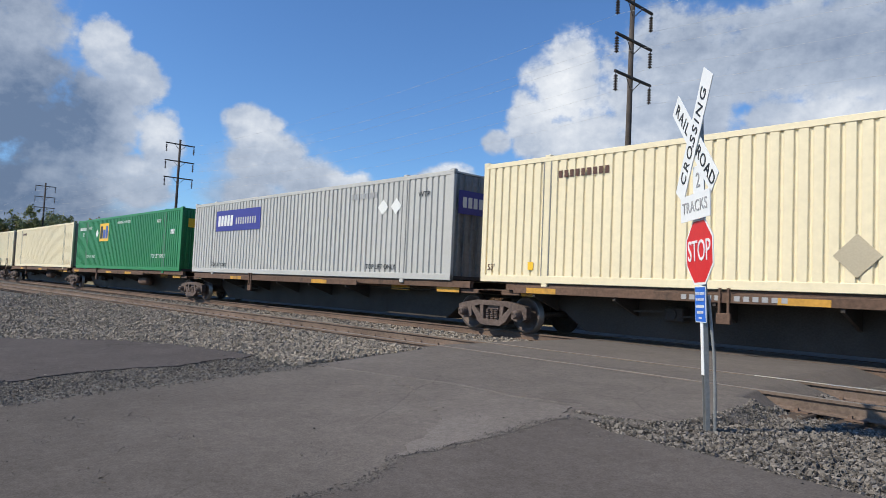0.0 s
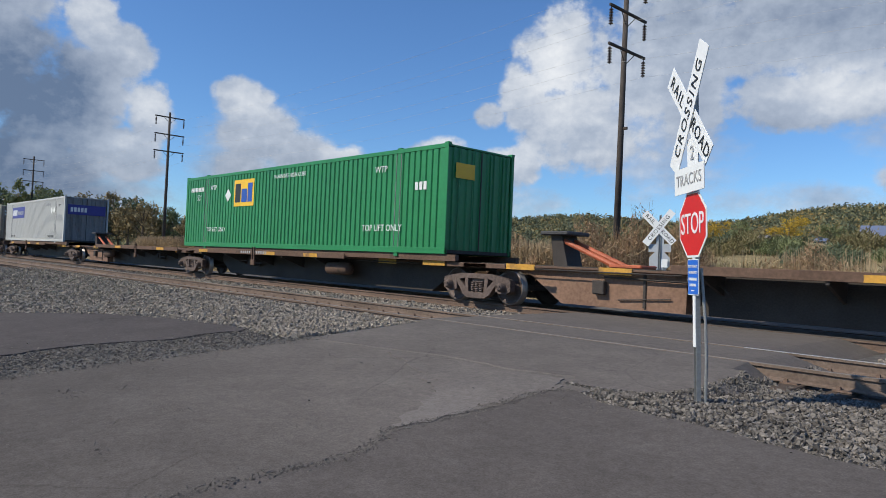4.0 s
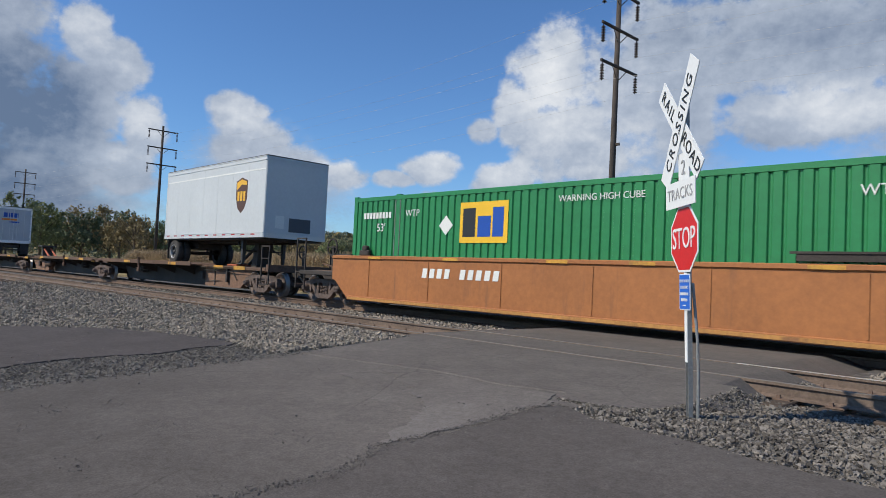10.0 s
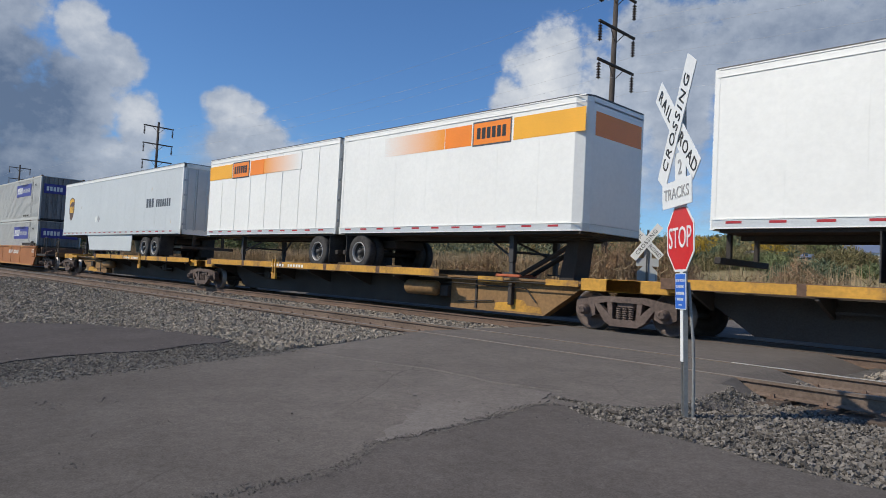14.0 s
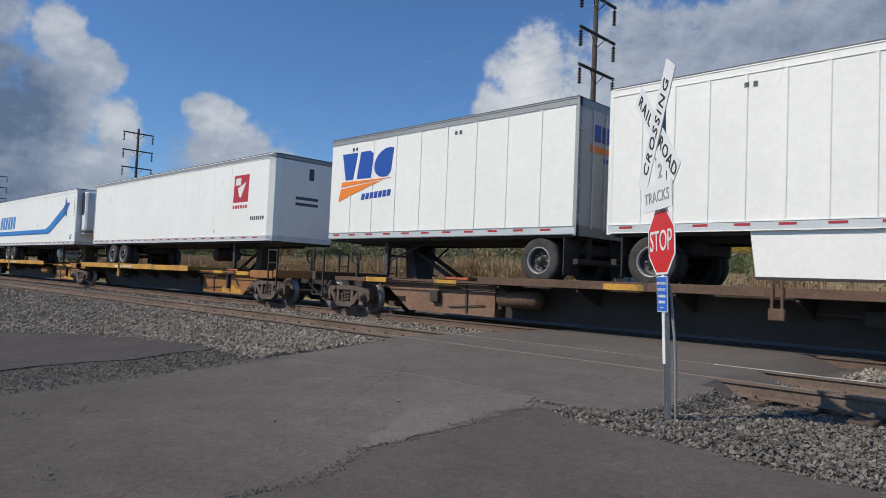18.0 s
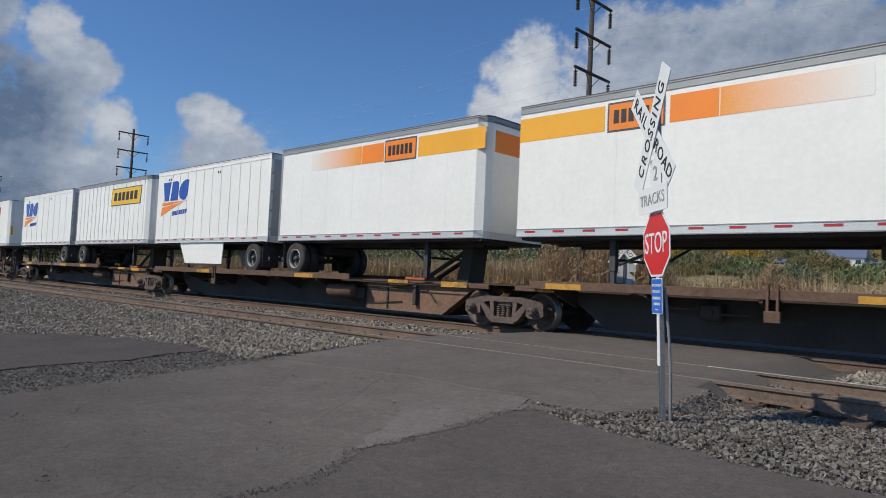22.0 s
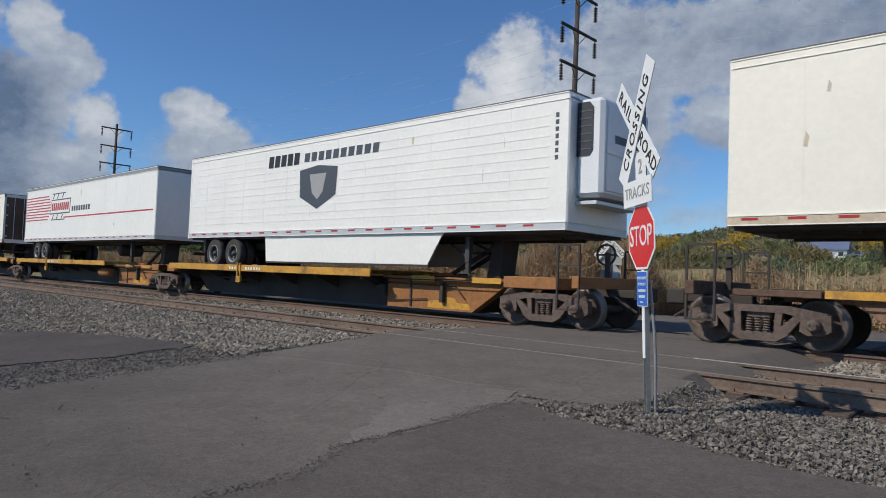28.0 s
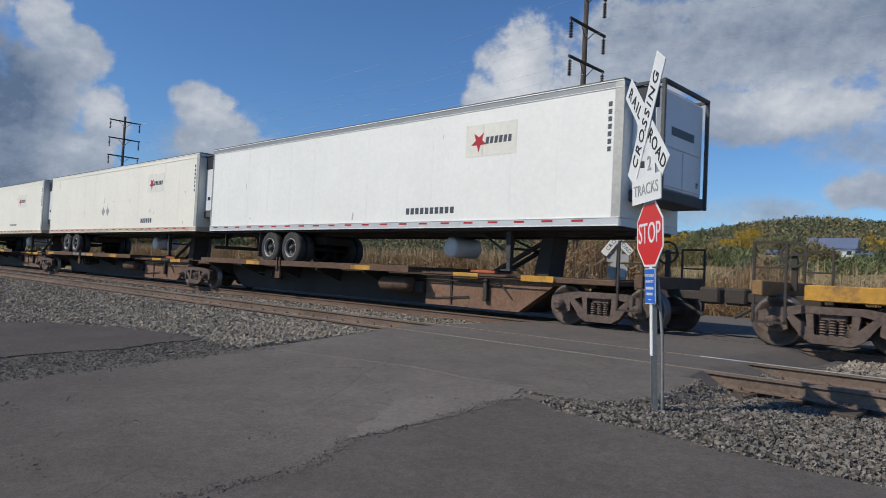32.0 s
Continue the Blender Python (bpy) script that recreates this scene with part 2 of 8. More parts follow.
BLACK = mat("black_paint", (0.015, 0.015, 0.016), 0.5, var=0.1, bump=0)
GREY_TEXT = mat("faded_grey_print", (0.33, 0.33, 0.33), 0.6, var=0.1, bump=0)
POST_DARK = mat("dull_dark_steel", (0.1, 0.1, 0.1), 0.7, 0.2, var=0.25, bump=0.1)
SCUFF = mat("grey_scuff", (0.5, 0.465, 0.4), 0.7, var=0.2, bump=0)
POST_STEEL = mat("galvanised_post", (0.3, 0.3, 0.29), 0.6, 0.5, var=0.2, bump=0.1)
POST_WHITE = mat("white_reflector_strip", (0.78, 0.78, 0.76), 0.4, var=0.05, bump=0)

WHITE = mat("white_trailer", (0.83, 0.815, 0.765), 0.42, var=0.045, big=0.5, small=9, bump=0.03, dirt=(0.55, 0.53, 0.48), dirt_at=0.66, streak=True)
WHITE_CREAM = mat("aged_white_trailer", (0.83, 0.79, 0.69), 0.5, var=0.045, big=0.5, small=9, bump=0.04, dirt=(0.6, 0.54, 0.43), dirt_at=0.66, streak=True)
RAIL_CREAM = mat("worn_lower_rail", (0.52, 0.43, 0.31), 0.6, var=0.18, big=2, small=12, bump=0.05, dirt=(0.26, 0.18, 0.11), dirt_at=0.54)
PALE_GREY = mat("pale_grey_trailer", (0.54, 0.56, 0.56), 0.42, var=0.05, big=0.5, small=9, bump=0.03, dirt=(0.42, 0.42, 0.4), dirt_at=0.66, streak=True)
CREAM = mat("cream_container", (0.76, 0.66, 0.44), 0.5, var=0.06, big=0.5, small=9, bump=0.04, dirt=(0.45, 0.36, 0.22), dirt_at=0.67, streak=True)
FED_GREY = mat("grey_container", (0.46, 0.45, 0.415), 0.5, var=0.06, big=0.5, small=9, bump=0.04, dirt=(0.25, 0.24, 0.22), dirt_at=0.66, streak=True)
GREEN = mat("green_container", (0.018, 0.2, 0.06), 0.42, var=0.12, big=0.5, small=9, bump=0.04, dirt=(0.03, 0.11, 0.05), dirt_at=0.66, streak=True)
WHITE_BOX = mat("white_container", (0.74, 0.71, 0.63), 0.5, var=0.07, big=0.5, small=9, bump=0.04, dirt=(0.45, 0.35, 0.24), dirt_at=0.61, streak=True)
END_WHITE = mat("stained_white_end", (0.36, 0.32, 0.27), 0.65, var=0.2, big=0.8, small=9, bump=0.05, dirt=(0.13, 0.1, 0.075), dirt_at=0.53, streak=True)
# base colours of these two ends hold shade as well as stains
END_DARK = mat("shaded_stained_cream_end", (0.34, 0.285, 0.225), 0.7, var=0.25, big=0.8, small=9, bump=0.05, dirt=(0.15, 0.12, 0.095), dirt_at=0.54, streak=True)
END_GREY = mat("shaded_stained_grey_end", (0.21, 0.21, 0.205), 0.65, var=0.2, big=0.8, small=9, bump=0.05, dirt=(0.07, 0.068, 0.066), dirt_at=0.55, streak=True)
HOLDER = mat("tan_placard_holder", (0.42, 0.36, 0.25), 0.6, var=0.1, bump=0)
TAN_PATCH = mat("tan_patch", (0.58, 0.42, 0.2), 0.6, var=0.1, bump=0)
NOSE_GREY = mat("dull_nose_sheet", (0.46, 0.44, 0.4), 0.45, 0.3, var=0.15, big=1, small=12, bump=0.04)
ROOF_EDGE = mat("dark_roof_edge", (0.09, 0.085, 0.08), 0.6, var=0.2, bump=0)
RIB_DARK = mat("dark_joint", (0.2, 0.2, 0.19), 0.6, var=0.15, bump=0)
ALU = mat("aluminium_rail", (0.6, 0.6, 0.58), 0.42, 0.35, var=0.1, bump=0.03, dirt=(0.4, 0.38, 0.34), dirt_at=0.6)
ROOF_GREY = mat("grey_top_rail", (0.28, 0.29, 0.29), 0.5, 0.2, var=0.15, bump=0.03)
DOOR_GREY = mat("grey_doors", (0.45, 0.46, 0.47), 0.5, var=0.12, bump=0.04, dirt=(0.22, 0.21, 0.2), dirt_at=0.6, streak=True)
TAPE_RED = mat("red_tape", (0.4, 0.02, 0.025), 0.4, var=0.1, bump=0)
TYRE = mat("tyre_rubber", (0.062, 0.058, 0.055), 0.88, var=0.35, big=3, small=20, bump=0.2)
RIM_DARK = mat("wheel_dish", (0.05, 0.048, 0.046), 0.55, 0.3, var=0.3, bump=0.05)
RIM = mat("wheel_rim", (0.34, 0.33, 0.32), 0.5, 0.4, var=0.15, bump=0.05)
# near-black underframe colour; also stands for shade on the spine girders
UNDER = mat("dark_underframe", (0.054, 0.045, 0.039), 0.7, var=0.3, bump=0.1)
LANDING = mat("landing_gear", (0.06, 0.058, 0.058), 0.65, 0.2, var=0.3, bump=0.1)
REEFER_W = mat("cooling_unit_white", (0.7, 0.71, 0.72), 0.4, var=0.06, bump=0.03)
REEFER_D = mat("cooling_grille", (0.02, 0.022, 0.03), 0.5, var=0.2, bump=0.05)
CAR_BROWN = mat("rusty_brown_car", (0.125, 0.076, 0.052), 0.75, var=0.3, big=0.7, small=14, bump=0.12, dirt=(0.05, 0.035, 0.027), dirt_at=0.55)
# car brown made lighter, with sunlight on the girder ends in the colour
GIRDER_BROWN = mat("sunlit_brown_girder", (0.2, 0.118, 0.078), 0.75, var=0.3, big=0.7, small=14, bump=0.1, dirt=(0.085, 0.052, 0.038), dirt_at=0.56)
CAR_RUST = mat("orange_brown_car", (0.3, 0.135, 0.05), 0.7, var=0.25, big=0.7, small=14, bump=0.1, dirt=(0.13, 0.07, 0.035), dirt_at=0.57)
CAR_TAN = mat("tan_brown_car", (0.24, 0.14, 0.062), 0.7, var=0.25, big=0.8, small=14, bump=0.1, dirt=(0.4, 0.21, 0.04), dirt_at=0.66)
CAR_YELLOW = mat("worn_yellow", (0.52, 0.265, 0.032), 0.6, var=0.22, big=1.5, small=14, bump=0.08, dirt=(0.16, 0.085, 0.04), dirt_at=0.52)
STRUT_RED = mat("orange_red_strut", (0.42, 0.1, 0.04), 0.65, var=0.25, big=2, small=14, bump=0.08, dirt=(0.2, 0.07, 0.04), dirt_at=0.58)
WELL_ORANGE = mat("well_car_orange", (0.34, 0.125, 0.035), 0.62, var=0.16, big=0.6, small=10, bump=0.06, dirt=(0.2, 0.085, 0.035), dirt_at=0.58, streak=True)
WELL_LIP = mat("ochre_lower_edge", (0.42, 0.2, 0.05), 0.65, var=0.25, big=1, small=12, bump=0.06, dirt=(0.2, 0.085, 0.035), dirt_at=0.55)
BOGIE = mat("bogie_steel", (0.135, 0.1, 0.084), 0.75, 0.2, var=0.35, big=2.5, small=16, bump=0.15, dirt=(0.045, 0.036, 0.032), dirt_at=0.55)
WHEEL_STEEL = mat("wheel_steel", (0.09, 0.062, 0.05), 0.65, 0.2, var=0.3, big=2, small=14, bump=0.1)
TREAD = mat("bright_tread", (0.22, 0.2, 0.185), 0.45, 0.7, var=0.1, bump=0)
PRINT_WHITE = mat("white_print", (0.72, 0.72, 0.68), 0.5, var=0.1, bump=0)
BLUE_Y = mat("royal_blue", (0.012, 0.07, 0.36), 0.4, var=0.08, bump=0)
ORANGE_Y = mat("orange", (0.85, 0.23, 0.012), 0.4, var=0.08, bump=0)
PURPLE = mat("violet_blue", (0.035, 0.035, 0.23), 0.45, var=0.1, bump=0)
YELLOW_E = mat("signal_yellow", (0.8, 0.47, 0.02), 0.45, var=0.08, bump=0)
AMBER = mat("amber_stripe", (0.85, 0.4, 0.02), 0.45, var=0.08, bump=0)
BROWN_U = mat("shield_brown", (0.09, 0.035, 0.015), 0.45, var=0.1, bump=0)
GOLD_U = mat("shield_gold", (0.75, 0.4, 0.02), 0.45, var=0.1, bump=0)
SLATE = mat("slate_print", (0.06, 0.07, 0.085), 0.5, var=0.1, bump=0)
BLUE_M = mat("bright_blue", (0.005, 0.165, 0.5), 0.4, var=0.1, bump=0)
BLUE_M2 = mat("deep_blue", (0.006, 0.075, 0.3), 0.4, var=0.1, bump=0)
RED_W = mat("logo_red", (0.43, 0.016, 0.024), 0.45, var=0.1, bump=0)
HOUSE_WHITE = mat("house_siding", (0.62, 0.64, 0.68), 0.6, var=0.06, bump=0.05)
ROOF_BLUE = mat("blue_grey_roof", (0.13, 0.16, 0.24), 0.5, var=0.1, bump=0.1)
GLASS_DARK = mat("dark_window", (0.03, 0.035, 0.04), 0.15, var=0.1, bump=0)


# ---- mesh helpers ----
class Geo:
    """Vertices and faces of one part."""

    def __init__(self):
        self.v, self.f = [], []

    def add(self, verts, faces):
        n = len(self.v)
        self.v += [tuple(p) for p in verts]
        self.f += [tuple(i + n for i in q) for q in faces]
        return self

    def box(self, x0, x1, y0, y1, z0, z1, c=0.0):
        """A box; c cuts its edges off by that much."""
        if not c:
            return self.add([(x, y, z) for x in (x0, x1) for y in (y0, y1) for z in (z0, z1)], [(0, 1, 3, 2), (4, 6, 7, 5), (0, 4, 5, 1), (2, 3, 7, 6), (0, 2, 6, 4), (1, 5, 7, 3)])
        vs, ids = [], {}
        for i in (0, 1):
            for j in (0, 1):
                for k in (0, 1):
                    p = [(x0, x1)[i], (y0, y1)[j], (z0, z1)[k]]
                    s = [(1, -1)[i], (1, -1)[j], (1, -1)[k]]
                    for a in range(3):
                        q = [p[b] + (0 if b == a else s[b] * c) for b in range(3)]
                        ids[i, j, k, a] = len(vs)
                        vs.append(q)
        fs = []
        for a in range(3):
            b, d = (a + 1) % 3, (a + 2) % 3
            for e in (0, 1):
                def key(u, w):
                    t = [0, 0, 0]
                    t[a], t[b], t[d] = e, u, w
                    return (*t, a)
                quad = [ids[key(0, 0)], ids[key(1, 0)], ids[key(1, 1)], ids[key(0, 1)]]
                fs.append(quad if e else quad[::-1])
            for u in (0, 1):
                for w in (0, 1):
                    def corner(g, face):
                        t = [0, 0, 0]
                        t[a], t[b], t[d] = g, u, w
                        return ids[(*t, face)]
                    q = [corner(0, b), corner(1, b), corner(1, d), corner(0, d)]
                    fs.append(q if u == w else q[::-1])
        for i in (0, 1):
            for j in (0, 1):
                for k in (0, 1):
                    q = [ids[i, j, k, a] for a in range(3)]
                    fs.append(q if (i + j + k) % 2 else q[::-1])
        return self.add(vs, fs)

    def prism(self, pts, y0, y1, axis="y"):
        """A polygon in the plane across the axis, drawn out along it. For y the points are (x, z), for z (x, y), for x (y, z)."""
        n = len(pts)
        area = sum(pts[i][0] * pts[(i + 1) % n][1] - pts[(i + 1) % n][0] * pts[i][1] for i in range(n))
        if area < 0:
            pts = pts[::-1]
        lift = {"y": lambda p, h: (p[0], h, p[1]), "z": lambda p, h: (p[0], p[1], h), "x": lambda p, h: (h, p[0], p[1])}[axis]
        vs = [lift(p, y0) for p in pts] + [lift(p, y1) for p in pts]
        a, b = tuple(range(n)), tuple(range(2 * n - 1, n - 1, -1))
        sides = [(i, i + n, (i + 1) % n + n, (i + 1) % n) for i in range(n)]
        if axis == "y":
            return self.add(vs, [a, b] + sides)
        return self.add(vs, [a[::-1], b[::-1]] + [s[::-1] for s in sides])

    def tube(self, p, q, r0, r1=None, seg=12, caps=True):
        p, q = Vector(p), Vector(q)
        r1 = r0 if r1 is None else r1
        d = (q - p).normalized()
        u = d.orthogonal().normalized()
        w = d.cross(u)
        vs = []
        for c, r in ((p, r0), (q, r1)):
            vs += [c + (u * math.cos(a) + w * math.sin(a)) * r for a in (2 * math.pi * i / seg for i in range(seg))]
        fs = [(i, (i + 1) % seg, (i + 1) % seg + seg, i + seg) for i in range(seg)]
        if caps:
            fs += [tuple(range(seg))[::-1], tuple(range(seg, 2 * seg))]
        return self.add(vs, fs)

    def turn(self, profile, centre, seg=24):
        """A profile of (radius, y) turned about the y axis through centre."""
        n = len(profile)
        vs = [(centre[0] + r * math.cos(a), centre[1] + y, centre[2] + r * math.sin(a)) for a in (2 * math.pi * i / seg for i in range(seg)) for r, y in profile]
        fs = [(i * n + k, i * n + k + 1, (i + 1) % seg * n + k + 1, (i + 1) % seg * n + k) for i in range(seg) for k in range(n - 1)]
        return self.add(vs, fs)

    def mesh(self, name, material, smooth=False):
        me = bpy.data.meshes.new(name)
        me.from_pydata(self.v, [], self.f)
        me.materials.append(material)
        if smooth:
            me.polygons.foreach_set("use_smooth", [True] * len(me.polygons))
        me.update()
        return me


def part(name, geo, material, parent=None, label="", at=None, smooth=False):
    """Links geo (or a ready mesh) as one mesh object under a thing or part."""
    me = geo if isinstance(geo, bpy.types.Mesh) else geo.mesh(name, material, smooth)
    ob = new(name, me)
    ob.parent = parent
    if at:
        ob.location = at
    if label:
        ob["label"] = label
    return ob


def thing(name, label, category, group="", kind="", at=None):
    ob = new(name)
    ob.empty_display_size = 0.2
    if at:
        ob.location = at
    return tagged(ob, label, category, group, kind)


TEXTS = {}


def text_mesh(words, size, material, depth=0.003, spacing=1.0):
    """Words in the built-in font as a mesh in the x-z plane, facing -y, centred."""
    key = (words, size, material.name, spacing)
    if key not in TEXTS:
        cu = bpy.data.curves.new("words", "FONT")
        cu.body, cu.size, cu.extrude, cu.align_x, cu.align_y, cu.space_character, cu.resolution_u = words, size, depth, "CENTER", "CENTER", spacing, 3
        ob = bpy.data.objects.new("words", cu)
        scene.collection.objects.link(ob)
        bpy.context.view_layer.update()
        me = bpy.data.meshes.new_from_object(ob.evaluated_get(bpy.context.evaluated_depsgraph_get()))
        scene.collection.objects.unlink(ob)
        bpy.data.objects.remove(ob)
        me.transform(pose(0, 0, 0, 90))
        me.materials.clear()
        me.materials.append(material)
        TEXTS[key] = me
    return TEXTS[key]


# ---- levels of the plan ----
Y1, GAUGE, YC, SPEED = 7.923, 1.435, 13.272, 22.195
NEAR_MID = Y1 + GAUGE / 2
ROAD_L, ROAD_R = -8.05, -3.8
rnd = random.Random(7)


def road_z(y):
    return -0.03 - 0.45 * min(1.3, max(0.0, (7.2 - y) / 7.2))


def ground_z(x, y):
    """The lie of the land: falls towards the camera, carries the tracks, sinks to the field and swells to low hills."""
    if y < 6.4:
        return road_z(y) - 0.24
    if y < 16.2:
        return -0.36
    if y < 18.5:
        return -0.36 - 0.74 * (y - 16.2) / 2.3
    return -1.1 + 0.54 * min(1.0, max(0.0, (y - 22) / 4.5))


# ---- ground ----
def ridge(az):
    """Height angle of the far hills, in degrees, by direction."""
    return 2.2 + 1.7 / (1 + math.exp(-(az + 52) / 5)) + 0.35 * math.sin(az * 0.31) + 0.95 / (1 + math.exp(-(az + 22) / 3))


def ease(k):
    k = min(1.0, max(0.0, k))
    return k * k * (3 - 2 * k)


def land(x, y):
    """The ground out to the hills; a grassy rise carries the houses."""
    r = math.hypot(x, y)
    z = ground_z(x, y)
    if y < 40:
        return z
    az = math.degrees(math.atan2(x, y))
    z += 8.95 * ease((r - 80) / 95) * ease((az + 38) / 16)
    if r < 260:
        return z
    top = 950 * math.tan(radians(ridge(max(-95, min(20, az))) - 0.75))
    k = ease((r - 260) / 690)
    return z * (1 - k) + top * k * (1 if r < 1000 else max(0.3, 1 - (r - 1000) / 2500))


def sheet(xs, ys, zf):
    g = Geo()
    nx = len(xs)
    g.v = [(x, y, zf(x, y)) for y in ys for x in xs]
    g.f = [(j * nx + i, j * nx + i + 1, (j + 1) * nx + i + 1, (j + 1) * nx + i) for j in range(len(ys) - 1) for i in range(nx - 1)]
    return g


def steps(*spans):
    out = []
    for a, b, n in spans:
        out += [a + (b - a) * i / n for i in range(n)]
    return out + [spans[-1][1]]


gx = steps((-3500, -600, 24), (-600, -160, 22), (-160, -60, 12), (-60, 20, 40), (20, 500, 20), (500, 3500, 14))
gy = steps((-400, -12, 8), (-12, 6.35, 12), (6.35, 6.45, 1), (6.45, 15.6, 4), (15.6, 20, 8), (20, 40, 12), (40, 300, 26), (300, 1300, 24), (1300, 3500, 8))
ground = part("ground", sheet(gx, gy, land), SOIL, smooth=True)
tagged(ground, "dry grass and soil reaching to low hills", "ground", kind="structure")


def asphalt(name, x0, x1, y0, y1, material, label, lift=0.0, ragged=0.0, crown=True):
    """A slab of asphalt that follows the fall of the road, with an uneven edge."""
    xs, ys = steps((x0, x1, max(4, int((x1 - x0) / 0.35)))), steps((y0, y1, max(4, int((y1 - y0) / 0.35))))
    g = Geo()
    nx, ny = len(xs), len(ys)

    def put(i, j):
        x, y = xs[i], ys[j]
        w = ragged if (i in (0, nx - 1) or j in (0, ny - 1)) else 0
        x += w * (noise.noise((x * 1.7, y * 1.7, 3.1)) + 0.5 * noise.noise((x * 6, y * 6, 1)))
        y += w * (noise.noise((x * 1.7, y * 1.7, 8.3)) + 0.5 * noise.noise((x * 6, y * 6, 5)))
        return (x, y, road_z(y) + lift + 0.004 * noise.noise((x * 0.5, y * 0.5, 0.3)))
    top = [put(i, j) for j in range(ny) for i in range(nx)]
    g.add(top, [(j * nx + i, j * nx + i + 1, (j + 1) * nx + i + 1, (j + 1) * nx + i) for j in range(ny - 1) for i in range(nx - 1)])
    ring = [i for i in range(nx)] + [j * nx + nx - 1 for j in range(1, ny)] + [(ny - 1) * nx + i for i in range(nx - 2, -1, -1)] + [j * nx for j in range(ny - 2, 0, -1)]
    edge = [top[k] for k in ring]
    g.add(edge + [(p[0], p[1], p[2] - 0.3) for p in edge], [(k, k + len(edge), (k + 1) % len(edge) + len(edge), (k + 1) % len(edge)) for k in range(len(edge))])
    ob = part(name, g, material, smooth=False)
    return tagged(ob, label, "road", kind="structure")


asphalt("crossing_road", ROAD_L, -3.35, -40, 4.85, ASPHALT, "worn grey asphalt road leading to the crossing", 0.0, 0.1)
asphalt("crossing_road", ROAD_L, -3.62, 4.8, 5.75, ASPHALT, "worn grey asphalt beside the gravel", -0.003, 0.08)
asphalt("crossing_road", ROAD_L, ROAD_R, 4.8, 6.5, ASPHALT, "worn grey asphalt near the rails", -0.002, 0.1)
EDGE = [(-3.85, 5.22), (-3.62, 5.36), (-3.38, 5.44), (-3.2, 5.6), (-3.04, 5.66), (-2.98, 5.95), (-2.91, 6.2), (-2.93, 6.44), (-2.88, 6.7)]


def on_corner(x, y):
    """Whether a place lies on the asphalt corner beside the crossing sign."""
    for (xa, ya), (xb, yb) in zip(EDGE, EDGE[1:]):
        if xa <= x <= xb:
            return y > ya + (yb - ya) * (x - xa) / (xb - xa)
    return x < EDGE[0][0]



def slab_of(name, outline, lift, material, label, rough=0.03, foot=0.0):
    """A slab of asphalt laid on the fall of the road within an outline, whose edge crumbles."""
    pts = []
    for (xa, ya), (xb, yb) in zip(outline, outline[1:] + outline[:1]):
        n = max(1, int(math.hypot(xb - xa, yb - ya) / 0.07)) if max(abs(xa), abs(xb)) < 16 and min(ya, yb) > -3 else 1
        for k in range(n):
            x, y = xa + (xb - xa) * k / n, ya + (yb - ya) * k / n
            w = rough if n > 1 else 0.0
            pts.append((x + w * (noise.noise((x * 5, y * 5, 3.1)) + 0.7 * noise.noise((x * 16, y * 16, 1))), y + w * (noise.noise((x * 5, y * 5, 8.3)) + 0.7 * noise.noise((x * 16, y * 16, 5)))))
    n = len(pts)
    turn = 1 if sum(pts[i][0] * pts[(i + 1) % n][1] - pts[(i + 1) % n][0] * pts[i][1] for i in range(n)) > 0 else -1
    low = []
    for i, (x, y) in enumerate(pts):
        ex, ey = pts[(i + 3) % n][0] - pts[i - 3][0], pts[(i + 3) % n][1] - pts[i - 3][1]
        d = math.hypot(ex, ey) or 1
        w = foot * (1 + 0.6 * noise.noise((x * 4, y * 4, 9)))
        low.append((x + turn * ey / d * w, y - turn * ex / d * w, road_z(y) - (0.22 if foot else 0.3)))
    g = Geo().add([(x, y, road_z(y) + lift) for x, y in pts] + low, [tuple(range(n))] + [(k, k + n, (k + 1) % n + n, (k + 1) % n) for k in range(n)])
    return tagged(part(name, g, material), label, "road", kind="structure")


SIDE_EDGE = [(-3.72, -2.1), (-3.7, 1.2), (-3.67, 1.94), (-3.6, 2.4), (-3.57, 2.57), (-3.65, 2.85), (-3.86, 3.24), (-3.83, 3.58), (-3.79, 3.85), (-3.8, 4.32), (-3.83, 4.97), (-3.7, 5.22), (-3.24, 5.0), (-2.84, 4.95), (-2.5, 4.96), (-1.93, 4.87), (-1.4, 4.82)]
slab_of("side_road", SIDE_EDGE + [(14.0, 4.85), (60.0, 4.85), (60.0, -2.1)], 0.014, ASPHALT_DARK, "dark asphalt beside the crossing road with a crumbling edge")
asphalt("side_road", -3.72, 60, -40, -2.05, ASPHALT_DARK, "dark asphalt behind the crossing", 0.012)
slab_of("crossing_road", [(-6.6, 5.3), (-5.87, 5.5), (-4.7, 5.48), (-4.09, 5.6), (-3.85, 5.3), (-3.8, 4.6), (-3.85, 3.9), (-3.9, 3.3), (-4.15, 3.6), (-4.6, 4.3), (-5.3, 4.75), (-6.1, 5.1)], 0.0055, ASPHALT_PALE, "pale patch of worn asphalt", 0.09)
slab_of("crossing_road", [(-8.1, 5.17), (-6.6, 5.42), (-5.87, 5.6), (-4.7, 5.58), (-4.05, 5.72), (-3.9, 5.45), (-3.6, 5.42), (-3.3, 5.5), (-3.04, 5.68), (-2.93, 6.1), (-2.9, 6.5), (-2.88, 6.9), (-2.98, 7.25), (-8.3, 7.25), (-8.2, 6.2)], 0.007, ASPHALT_NEW, "smooth dark asphalt apron in front of the rails", 0.03, 0.28)
asphalt("side_road", -45, -10.1, -40, 1.9, ASPHALT_LOT, "dark asphalt lot beside the ballast", -0.008, 0.3)
